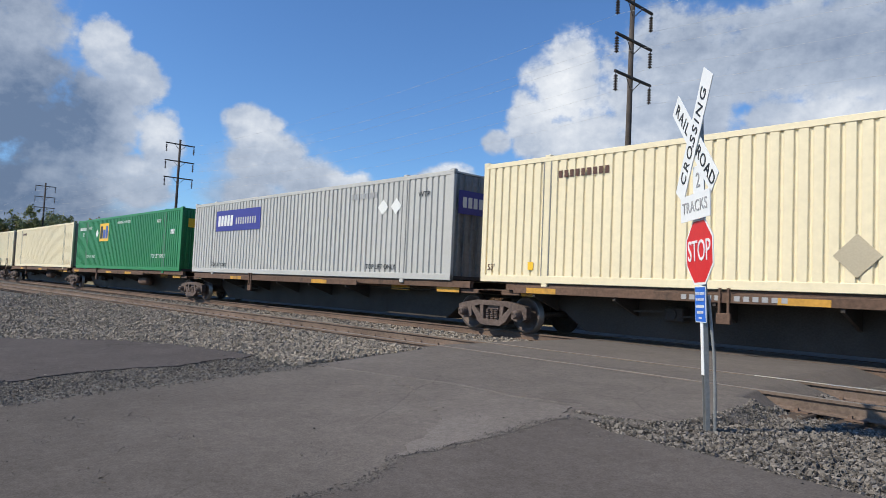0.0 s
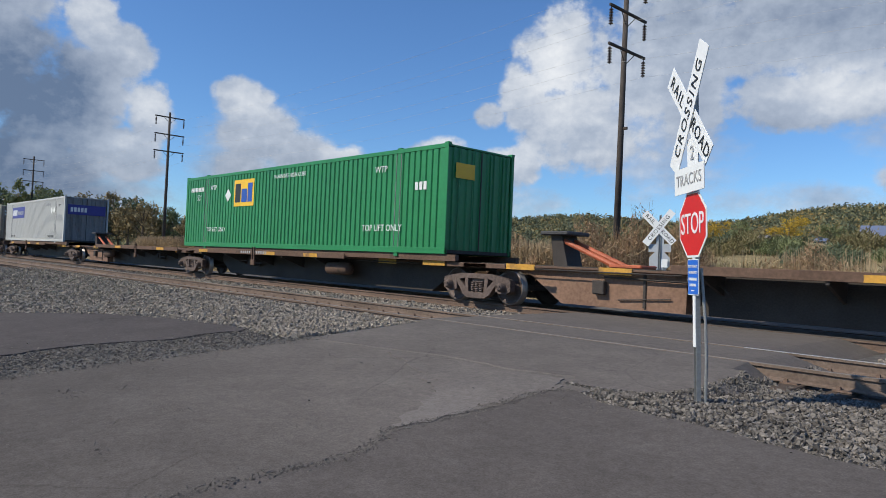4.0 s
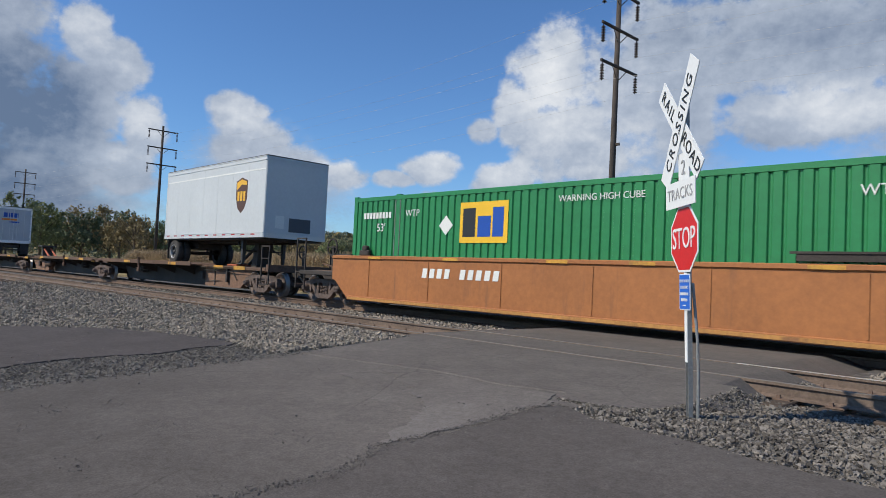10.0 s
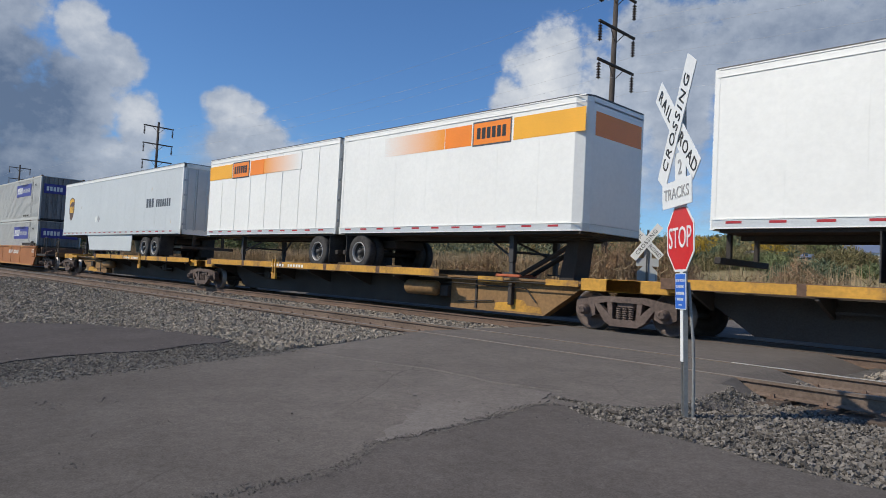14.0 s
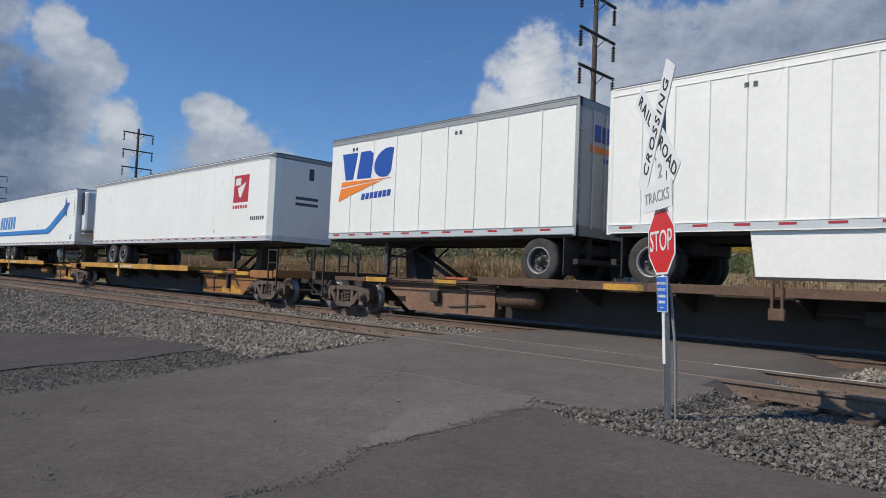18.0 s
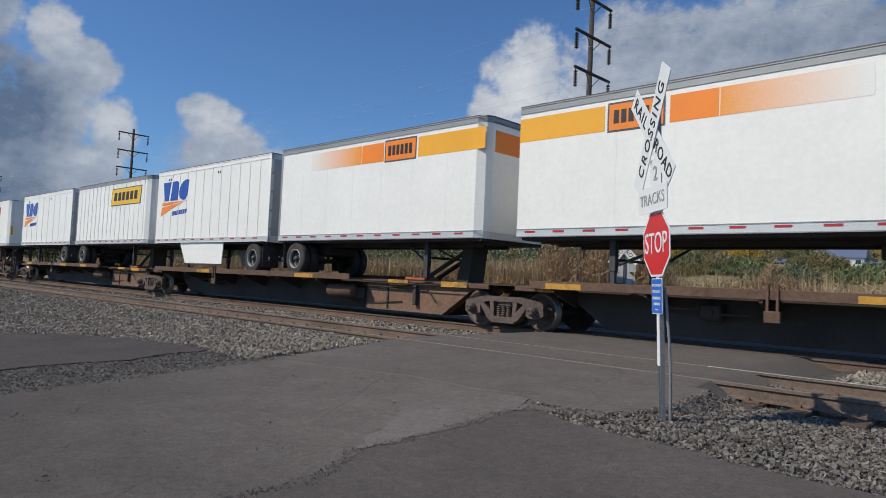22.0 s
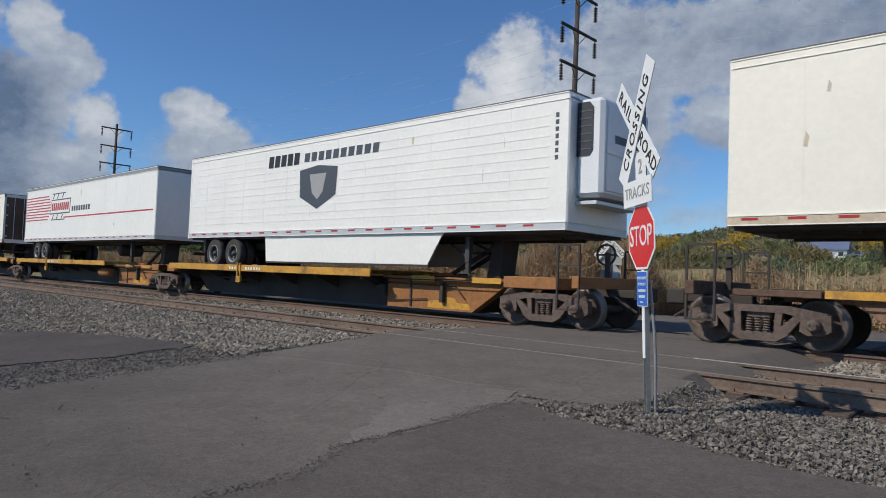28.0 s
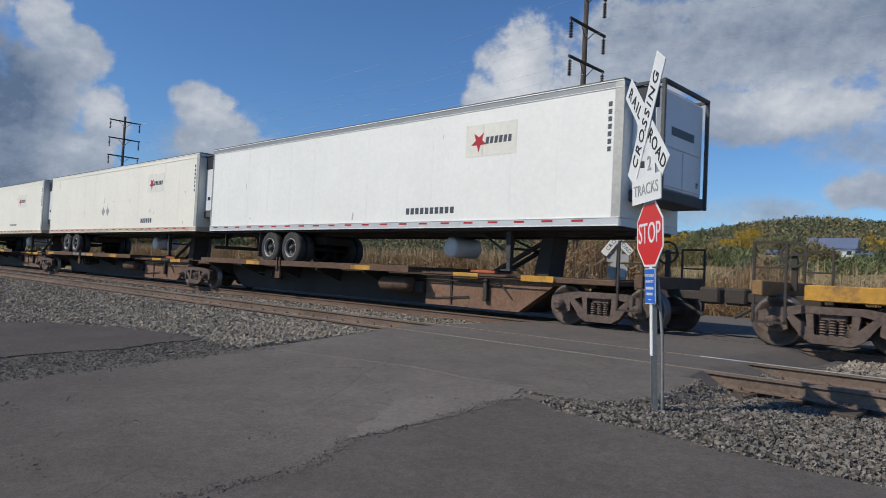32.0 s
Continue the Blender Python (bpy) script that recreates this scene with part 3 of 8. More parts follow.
slab_of("side_road", [(-30.0, 1.5), (-17.0, 1.6), (-14.65, 2.81), (-14.05, 3.49), (-12.93, 4.21), (-11.18, 4.83), (-9.68, 5.17), (-9.4, 4.8), (-9.5, 4.3), (-9.3, 3.78), (-9.6, 3.1), (-9.7, 2.44), (-9.5, 1.85), (-9.8, 1.5)], 0.009, ASPHALT_LOT, "dark asphalt wedge beside the ballast", 0.07)


def lip(x0, x1):
    """The last strip of asphalt up to the head of the near rail, its ends sloped."""
    prof = [(6.95, -0.3, 0.45), (6.95, -0.04, 0.1), (7.3, -0.014, 0.0), (Y1 - 0.05, -0.006, 0.0), (Y1 - 0.05, -0.3, 0.45)]
    n = len(prof)
    return Geo().add([(x0 - e, y, z) for y, z, e in prof] + [(x1 + e, y, z) for y, z, e in prof], [(k, (k + 1) % n, (k + 1) % n + n, k + n) for k in range(n)] + [tuple(range(n))[::-1], tuple(range(n, 2 * n))])


tagged(part("crossing_panel", lip(-8.55, -3.2), ASPHALT_NEW), "strip of asphalt along the near rail", "road", kind="structure")


def panel(x0, x1, z):
    return [(x0 - 0.5, -0.22), (x0 - 0.4, -0.17), (x0 - 0.08, z - 0.02), (x0, z), (x1, z), (x1 + 0.1, z - 0.02), (x1 + 0.55, -0.16), (x1 + 0.7, -0.22)]


tagged(part("crossing_panel", Geo().prism(panel(-8.7, -3.3, -0.004), Y1 + 0.11, Y1 + GAUGE - 0.11), ASPHALT_NEW), "asphalt between the rails of the near track", "road", kind="structure")
tagged(part("crossing_panel", Geo().prism(panel(-8.8, -3.6, -0.004), Y1 + GAUGE + 0.075, YC - GAUGE / 2 - 0.075), ASPHALT_NEW), "asphalt between the two tracks", "road", kind="structure")
tagged(part("crossing_panel", Geo().prism(panel(-8.8, -2.75, -0.012), YC - GAUGE / 2 + 0.11, YC + GAUGE / 2 - 0.11), ASPHALT_NEW), "asphalt between the rails of the far track", "road", kind="structure")
tagged(part("crossing_road", Geo().prism([(YC + GAUGE / 2 + 0.075, -1.5), (YC + GAUGE / 2 + 0.075, -0.02), (17.0, -0.03), (18.0, -0.06), (18.0, -1.5)], -8.8, -2.7, "x"), ASPHALT), "asphalt beyond the far track", "road", kind="structure")
tagged(part("crossing_road", Geo().prism([(18.0, -1.5), (18.0, -0.06), (32.0, -0.45), (32.0, -1.5)], -14.0, -2.7, "x"), ASPHALT), "asphalt lane beyond the tracks", "road", kind="structure")


# ---- ballast and stones ----
def ballast(name, spans, label):
    """A long bank: profile of (y, z) drawn out along x."""
    g = Geo()
    for x0, x1, prof in spans:
        xs = steps((x0, x1, max(2, int((x1 - x0) / 1.5))))
        n = len(prof)
        base = len(g.v)
        for x in xs:
            for y, z in prof:
                g.v.append((x, y + 0.12 * noise.noise((x * 0.8, y, 2)), z + 0.03 * noise.noise((x * 2.1, y * 2.1, 4))))
        g.f += [(base + i * n + k, base + i * n + k + 1, base + (i + 1) * n + k + 1, base + (i + 1) * n + k) for i in range(len(xs) - 1) for k in range(n - 1)]
    return tagged(part(name, g, GRAVEL_BED, smooth=True), label, "ballast", kind="structure")


FAR_SIDE = [(NEAR_MID + 1.2, -0.2), (11.0, -0.24), (YC - 1.3, -0.2), (YC + 1.3, -0.2), (YC + 2.2, -0.16), (YC + 2.9, -0.07), (YC + 3.5, -0.1), (YC + 4.8, -0.95)]
LEFT_PROF = [(2.6, -0.52), (3.6, -0.38), (4.7, -0.3), (5.2, -0.2), (6.4, -0.19), (7.2, -0.19), (7.42, -0.25), (NEAR_MID + 1.2, -0.25)] + FAR_SIDE[1:]
RIGHT_PROF = [(4.6, -0.27), (4.95, -0.2), (5.4, -0.175), (6.2, -0.17), (6.9, -0.19), (7.3, -0.215), (7.75, -0.245), (8.0, -0.25), (9.2, -0.24), (9.6, -0.2), (NEAR_MID + 1.7, -0.14), (11.0, -0.14), (YC - 1.3, -0.14), (YC + 1.3, -0.16)] + FAR_SIDE[4:]
TOE = [(4.5, -0.3), (5.0, -0.2), (5.5, -0.18), (6.0, -0.25), (7.6, -0.4)]
ballast("ballast", [(-420, -8.6, LEFT_PROF), (-4.1, -2.88, TOE), (-2.9, 90, RIGHT_PROF)], "grey crushed stone ballast under two tracks")
asphalt("gravel_shoulder", -10.4, ROAD_L + 0.12, -12, 5.3, GRAVEL_BED, "strip of loose dark gravel beside the road", -0.008, 0.2)


tagged(part("track_bed", Geo().box(-420, -9.15, Y1 - 0.55, Y1 + GAUGE + 0.5, -0.45, -0.225), RUST_DUST), "rust-stained bed between the rails", "ballast", kind="structure")
tagged(part("track_bed", Geo().box(-2.6, 90, Y1 - 0.2, Y1 + GAUGE + 0.4, -0.45, -0.215), RUST_DUST), "rust-stained bed between the rails past the crossing", "ballast", kind="structure")


def stones(name, count, place, lo, hi, material, label):
    """Loose stones: bent six-sided lumps scattered by place(), which gives x, y, z."""
    base = np.array([(x, y, z) for x in (-1, 1) for y in (-1, 1) for z in (-1, 1)], float)
    quads = np.array([(0, 1, 3, 2), (4, 6, 7, 5), (0, 4, 5, 1), (2, 3, 7, 6), (0, 2, 6, 4), (1, 5, 7, 3)])
    rs = np.random.RandomState(count)
    pos = np.array([place(rs) for _ in range(count)])
    size = (lo + (hi - lo) * rs.uniform(0, 1, (count, 1, 1)) ** 1.5) * rs.uniform(0.55, 1.2, (count, 1, 3)) * 0.5 * (1.1, 1.0, 0.72)
    v = (base[None] * rs.uniform(0.5, 1.05, (count, 8, 1)) + rs.uniform(-0.38, 0.38, (count, 8, 3))) * size
    q = rs.normal(size=(count, 4)) * (1.0, 0.34, 0.34, 1.0)
    q /= np.linalg.norm(q, axis=1, keepdims=True)
    w, x, y, z = q.T
    rot = np.stack([1 - 2 * (y * y + z * z), 2 * (x * y - w * z), 2 * (x * z + w * y), 2 * (x * y + w * z), 1 - 2 * (x * x + z * z), 2 * (y * z - w * x), 2 * (x * z - w * y), 2 * (y * z + w * x), 1 - 2 * (x * x + y * y)], -1).reshape(-1, 3, 3)
    v = np.einsum("nij,nkj->nki", rot, v) + pos[:, None, :]
    f = (quads[None] + 8 * np.arange(count)[:, None, None]).reshape(-1)
    me = bpy.data.meshes.new(name)
    me.vertices.add(count * 8)
    me.vertices.foreach_set("co", v.reshape(-1))
    me.loops.add(len(f))
    me.loops.foreach_set("vertex_index", f)
    me.polygons.add(count * 6)
    me.polygons.foreach_set("loop_start", np.arange(0, len(f), 4))
    me.materials.append(material)
    me.update(calc_edges=True)
    me.polygons.foreach_set("use_smooth", [False] * len(me.polygons))
    return tagged(new(name, me), label, "gravel", kind="stuff")


def on_profile(prof, y):
    for (a, za), (b, zb) in zip(prof, prof[1:]):
        if a <= y <= b:
            return za + (zb - za) * (y - a) / (b - a)
    return -0.2


def right_bed(rs):
    x, y = -4.0 + 9.3 * rs.beta(1.0, 1.5), rs.uniform(4.75, 9.25)
    while (x < -2.86 and on_corner(x + rs.normal(0, 0.04), y)) or (x < -3.3 and y < 4.95):
        x, y = -4.0 + 9.3 * rs.beta(1.0, 1.5), rs.uniform(4.75, 9.25)
    return x, y, on_profile(RIGHT_PROF, max(4.8, y)) + rs.uniform(-0.02, 0.02)


def left_bed(rs):
    x = -8.3 - 26 * rs.beta(0.9, 2.2)
    y = rs.uniform(np.interp(x, (-22, -14.65, -12.93, -11.18, -9.68, -8.3), (1.6, 2.75, 4.15, 4.75, 5.0, 4.9)) + 0.05 * rs.normal(), 7.42)
    return x, y, max(on_profile(LEFT_PROF, y), road_z(y) - 0.02) + rs.uniform(-0.01, 0.035)


def between(rs):
    left = rs.random_sample() < 0.72
    x = -8.9 - 30 * rs.beta(0.9, 2.0) if left else -2.6 + 9 * rs.beta(0.9, 1.3)
    y = rs.uniform(NEAR_MID + 0.85, YC - 0.9)
    return x, y, (-0.2 if left else on_profile(RIGHT_PROF, y)) + rs.uniform(-0.01, 0.03)


def strip(rs):
    x = min(rs.normal(-9.0, 0.6), -8.0 + 0.08 * rs.normal())
    y = rs.uniform(0.5, 5.2)
    return x, y, road_z(y) - 0.02 + rs.uniform(-0.005, 0.02)


def crumbs(rs):
    k = rs.random_sample()
    if k < 0.5:
        y = rs.uniform(1.0, 5.2)
        x = np.interp(y, [q[1] for q in SIDE_EDGE[:12]], [q[0] for q in SIDE_EDGE[:12]]) + rs.normal(0.0, 0.05) - 0.02
    elif k < 0.8:
        x, y = rs.uniform(-3.6, 6), rs.normal(4.9, 0.12)
    else:
        x, y = rs.uniform(-8.3, -7.9), rs.uniform(0.5, 5.5)
    return x, y, road_z(y) + 0.016


def scatter(rs):
    y = rs.uniform(1.0, 7)
    return rs.uniform(-8, 3), y if y < 4.8 else 4.6, road_z(y if y < 4.8 else 4.6) + 0.014


def edge_fill(rs):
    k, y = rs.random_sample(), rs.uniform(5.4, 9.2)
    while 7.65 < y < 8.12:
        y = rs.uniform(5.4, 9.2)
    x = -2.9 + 0.7 * k
    return x, y, max(-0.2, road_z(y) - 0.09 - 0.4 * k) + rs.uniform(-0.02, 0.02)


APRON_EDGE = [(-3.95, 5.42), (-3.6, 5.42), (-3.3, 5.5), (-3.04, 5.68), (-2.93, 6.1), (-2.9, 6.5), (-2.88, 6.9), (-2.95, 7.2)]


def crumbled(rs):
    """Stones and broken asphalt on the slope at the end of the apron."""
    i, k, w = rs.randint(len(APRON_EDGE) - 1), rs.random_sample(), rs.uniform(-0.04, 0.42)
    (xa, ya), (xb, yb) = APRON_EDGE[i], APRON_EDGE[i + 1]
    d = math.hypot(xb - xa, yb - ya)
    x, y = xa + (xb - xa) * k + (yb - ya) / d * w, ya + (yb - ya) * k - (xb - xa) / d * w
    return x, y, max(-0.2, road_z(y) + 0.004 - 0.7 * max(0.0, w)) + rs.uniform(-0.008, 0.008)


stones("loose_gravel", 6000, crumbled, 0.008, 0.036, STONE_MIXED, "gravel and crumbled asphalt on the slope beside the sign")
stones("ballast_stones", 3600, edge_fill, 0.02, 0.06, STONE_MIXED, "loose ballast piled against the end of the asphalt")
stones("ballast_stones", 70000, right_bed, 0.013, 0.046, STONE_MIXED, "mixed dark and pale grey crushed ballast stones beside the rails")
stones("ballast_stones", 52000, left_bed, 0.026, 0.07, STONE, "pale grey crushed ballast stones along the track")
stones("ballast_stones", 18000, between, 0.04, 0.095, STONE, "pale grey ballast stones between the tracks")
stones("loose_gravel", 20000, strip, 0.009, 0.034, STONE_DARK, "loose dark gravel beside the road")
stones("loose_gravel", 3600, crumbs, 0.004, 0.015, GRIT, "crumbs of broken asphalt along a crack")
HOLES = [(-6.78, 1.82), (-6.66, 2.29), (-5.61, 1.79), (-4.55, 2.9), (-5.55, 2.32), (-5.0, 1.5), (-6.2, 1.45)]


def pothole(rs):
    x, y = HOLES[rs.randint(len(HOLES))]
    x, y = x + rs.normal(0, 0.15), y + rs.normal(0, 0.06)
    return x, y, road_z(y) + 0.004


stones("loose_gravel", 300, pothole, 0.003, 0.012, GRIT, "small crumbs in worn spots of the asphalt")
stones("loose_gravel", 200, scatter, 0.005, 0.015, GRIT, "scattered grit on the asphalt")


# ---- tracks ----
def rail_geo(y, x0, x1):
    prof = [(-0.07, -0.17), (0.07, -0.17), (0.07, -0.158), (0.012, -0.135), (0.012, -0.045), (0.037, -0.035), (0.037, -0.004), (-0.037, -0.004), (-0.037, -0.035), (-0.012, -0.045), (-0.012, -0.135), (-0.07, -0.158)]
    return Geo().prism([(y + a, z) for a, z in prof], x0, x1, "x")


def track(mid, name, label, ties_near):
    tr = thing(name, label, "railway track", kind="structure")
    for s in (-1, 1):
        y = mid + s * GAUGE / 2
        part("rail", rail_geo(y, -420, 90), RAIL_PALE if ties_near else RAIL, tr, "rust-brown steel rail")
        # far rail heads: dark steel colour stands for their dark reflection
        part("rail_head", Geo().box(-420, -3.85, y - 0.033, y + 0.033, -0.005, 0.0), RAIL_DUSTY if ties_near else WHEEL_STEEL, tr, "worn running surface")
        part("rail_head", Geo().box(-3.85, 90, y - 0.033, y + 0.033, -0.005, 0.0), (RAIL_DUSTY if s < 0 else RAIL_TOP) if ties_near else WHEEL_STEEL, tr, "running surface past the crossing")
    tie = Geo().box(-0.115, 0.115, -1.3, 1.3, -0.36, -0.172, 0.012).mesh("tie", TIE)
    plate = Geo().box(-0.09, 0.09, -0.17, 0.17, -0.174, -0.158).box(-0.07, -0.03, -0.12, -0.085, -0.16, -0.125).box(0.03, 0.07, 0.085, 0.12, -0.16, -0.125).mesh("tie_plate", RAIL)
    r2 = random.Random(int(mid * 10))
    x = -62.0
    while x < 12:
        if not -8.5 < x < -3.2:
            part("tie", tie, TIE, tr, at=(x, mid + r2.uniform(-0.06, 0.06), r2.uniform(-0.012, 0.012))).rotation_euler.z = r2.uniform(-0.03, 0.03)
            if ties_near and x > -30:
                for s in (-1, 1):
                    part("tie_plate", plate, RAIL, tr, at=(x, mid + s * GAUGE / 2, 0))
        x += 0.52
    return tr


track(NEAR_MID, "near_track", "empty railway track with rusty rails on wooden ties", True)
track(YC, "far_track", "railway track under the freight train", False)


# ---- crossing signs ----
def crossing_sign(base, face, stop_front, label, lean=0.0):
    """Crossbuck, track count, stop sign and emergency notice on a steel post. Built facing -y, then turned."""
    s = thing("crossing_sign", label, "railroad sign", "crossing signs")
    s.location = base
    s.rotation_euler = (Matrix.Rotation(lean, 3, (0.43, -0.9, 0.0)) @ Matrix.Rotation(face, 3, "Z")).to_euler()
    post = Geo().prism([(-0.03, -0.02), (-0.024, -0.02), (-0.024, 0.014), (0.024, 0.014), (0.024, -0.02), (0.03, -0.02), (0.03, 0.02), (-0.03, 0.02)], -0.3, 3.0, "z")
    part("post", post, POST_STEEL, s, "galvanised channel post")
    part("brace", Geo().tube((0.035, 0.05, -0.25), (0.062, 0.055, 0.45), 0.014, seg=8).tube((0.062, 0.055, 0.45), (0.066, 0.05, 0.75), 0.014, seg=8).tube((0.066, 0.05, 0.75), (0.03, 0.03, 1.25), 0.014, seg=8), POST_STEEL, s, "dull steel stake behind the post")
    if stop_front:
        part("reflector_strip", Geo().box(-0.028, 0.028, -0.026, -0.021, 0.55, 1.4), POST_WHITE, s, "white reflective strip")
    blades_at = ((-47, (("RAIL", -0.36, 1.25), ("ROAD", 0.36, 1.1)), -0.034, -0.06, 2.65), (55, (("CROSSING", 0.0, 1.26),), -0.046, -0.04, 2.68)) if stop_front else ((-45, (("RAIL", -0.36, 1.1), ("ROAD", 0.36, 1.05)), -0.034, -0.03, 2.63), (52, (("CROSSING", 0.0, 1.2),), -0.046, -0.03, 2.63))
    for tilt, words, y, off, up in blades_at:
        b = part("blade", Geo().box(-0.615, 0.615, -0.004, 0.004, -0.11, 0.11, 0.001), SIGN_WHITE, s, "white crossbuck blade", at=(off, y, up))
        b.rotation_euler.y = -radians(tilt)
        for w, x, gap in words:
            part("lettering", text_mesh(w, 0.165, BLACK, spacing=gap), BLACK, b, at=(x, -0.006, -0.005))
    part("blade_bolt", Geo().turn([(0.0, -0.012), (0.012, -0.012), (0.012, 0.02)], (-0.04, -0.045, 2.6), 8), POST_STEEL, s)
    flip = 1 if stop_front else -1
    two = part("count_plate", Geo().box(-0.115, 0.115, -0.003, 0.003, -0.125, 0.14, 0.001), SIGN_WHITE if stop_front else SIGN_BACK, s, "white number plate", at=(0, flip * -0.026, 2.28))
    tp = part("tracks_plate", Geo().prism([(x * 0.343 + (0.02 if x < 0 else -0.02) * (1 if abs(z) > 0.9 else 0), z * 0.118) for x, z in ((-1, -1), (1, -1), (1, 1), (-1, 1))], -0.004, 0.004), SIGN_WHITE if stop_front else SIGN_BACK, s, "white plate below the crossbuck", at=(0, -0.062 if stop_front else 0.026, 2.045))
    octa = [(0.295 * math.cos(radians(22.5 + 45 * k)) / math.cos(radians(22.5)), 0.295 * math.sin(radians(22.5 + 45 * k)) / math.cos(radians(22.5))) for k in range(8)]
    st = part("stop_plate", Geo().prism(octa, -0.003, 0.003), SIGN_WHITE if stop_front else SIGN_BACK, s, "octagonal stop sign", at=(0, flip * -0.03, 1.64))
    if stop_front:
        part("lettering", text_mesh("2", 0.19, GREY_TEXT), GREY_TEXT, two, at=(0, -0.006, 0))
        part("lettering", text_mesh("TRACKS", 0.145, GREY_TEXT, spacing=1.05), GREY_TEXT, tp, at=(0, -0.006, 0))
        part("red_face", Geo().prism([(x * 0.93, z * 0.93) for x, z in octa], -0.005, -0.0035), SIGN_RED, st, "red face")
        t = part("lettering", text_mesh("STOP", 0.27, SIGN_WHITE, spacing=0.98), SIGN_WHITE, st, at=(0, -0.0075, 0))
        t.scale = (0.78, 1, 1.0)
        bl = part("notice_plate", Geo().prism([(-0.105, -0.16), (0.105, -0.16), (0.115, -0.15), (0.115, 0.15), (0.105, 0.16), (-0.105, 0.16), (-0.115, 0.15), (-0.115, -0.15)], -0.003, 0.003), SIGN_WHITE, s, "blue notice with white print", at=(0, -0.03, 1.17))
        part("blue_face", Geo().box(-0.107, 0.107, -0.005, -0.0032, -0.152, 0.152), SIGN_BLUE, bl)
        for k, w in enumerate(("REPORT PROBLEM", "OR EMERGENCY")):
            part("lettering", text_mesh(w, 0.03, PRINT_WHITE, 0.001), PRINT_WHITE, bl, at=(0, -0.0065, 0.095 - k * 0.055)).scale = (0.8, 1, 1.2)
        for k in range(9):
            part("print_bar", Geo().box(-0.084 + k * 0.0195, -0.071 + k * 0.0195, -0.0075, -0.0055, -0.03, -0.005), PRINT_WHITE, bl)
        for k in range(7):
            part("print_bar", Geo().box(-0.066 + k * 0.0195, -0.053 + k * 0.0195, -0.0075, -0.0055, -0.082, -0.058), PRINT_WHITE, bl)
        part("print_bar", Geo().box(-0.035, 0.035, -0.0075, -0.0055, -0.125, -0.115), PRINT_WHITE, bl)
    else:
        part("notice_plate", Geo().box(-0.09, 0.09, -0.004, 0.004, -0.12, 0.12), SIGN_WHITE, s, "small white notice", at=(0.16, -0.026, 1.6))
    return s


crossing_sign((-2.785, 5.806, -0.22), radians(-41), True, "white crossbuck sign with red stop sign on steel post", radians(2.4))
crossing_sign((-10.06, 18.2, -0.4), radians(14), False, "white crossbuck sign with bare grey back of a stop sign")


# ---- pole line ----
ARMS = (17.35, 15.2, 13.1)


def power_pole(x, lean):
    p = thing("power_pole", "tall weathered wooden pole with three cross arms and hanging insulators", "power pole", "pole line", at=(x, 33, -0.9))
    g = Geo().tube((0, 0, 0), (lean, 0, 18.9), 0.21, 0.13, 14)
    part("pole", g, POLE_WOOD, p, smooth=True)
    for z in ARMS:
        arm = part("cross_arm", Geo().box(-0.06, 0.06, -1.85, 1.85, -0.07, 0.07, 0.01), POLE_WOOD, p, at=(lean + 0.16, 0, z + 0.9))
        for s in (-1, 1):
            ins = Geo().tube((0, 0, 0), (0, 0, -0.12), 0.02, seg=6)
            for k in range(6):
                ins.tube((0, 0, -0.14 - 0.15 * k), (0, 0, -0.22 - 0.15 * k), 0.06, 0.13, 10)
            ins.tube((0, 0, -0.1), (0, 0, -1.05), 0.03, seg=6)
            part("insulator", ins, INSULATOR, arm, at=(0, s * 1.72, -0.06))
        part("arm_brace", Geo().tube((0.02, -0.75, -0.04), (-0.1, 0, -0.75), 0.025, seg=6).tube((0.02, 0.75, -0.04), (-0.1, 0, -0.75), 0.025, seg=6), POLE_WOOD, p, at=(lean + 0.16, 0, z + 0.9))
    part("bracket", Geo().box(0.1, 0.45, -0.05, 0.05, 9.6, 9.75, 0.01), POLE_WOOD, p)
    return p


POLES = [(-220.0, 0.0), (-152.6, 0.2), (-85.43, 0.15), (-20.9, 0.1), (44.5, 0.0)]
for x, lean in POLES:
    power_pole(x, lean)
for z in ARMS:
    for s in (-1, 1):
        g = Geo()
        for (xa, la), (xb, lb) in zip(POLES, POLES[1:]):
            n = 14
            pts = [Vector((xa + la + 0.16 + (xb + lb - xa - la) * k / n, 33 + s * 1.72, z - 1.1 - 4 * 1.1 * (k / n) * (1 - k / n))) for k in range(n + 1)]
            base = len(g.v)
            for q in pts:
                g.v += [tuple(q + Vector((0, 0.0045 * math.cos(a), 0.0045 * math.sin(a)))) for a in (0.4, 1.66, 2.91, 4.17, 5.43)]
            g.f += [(base + 5 * i + j, base + 5 * i + (j + 1) % 5, base + 5 * i + 5 + (j + 1) % 5, base + 5 * i + 5 + j) for i in range(n) for j in range(5)]
        tagged(part("overhead_wire", g, WIRE), "thin sagging overhead wire between poles", "wire", "overhead wires")


# ---- the train: every piece has its own x at 16 s, and all run along the far track at one speed ----
MOVING = []
SIDE = 1.295
MESHES = {}


def kept(key, make):
    if key not in MESHES:
        MESHES[key] = make()
    return MESHES[key]


def rides(ob, s):
    """Puts a thing on the train with its left end at x = s at 16 s."""
    ob.location = (s, YC, 0)
    MOVING.append((ob, s))
    return ob


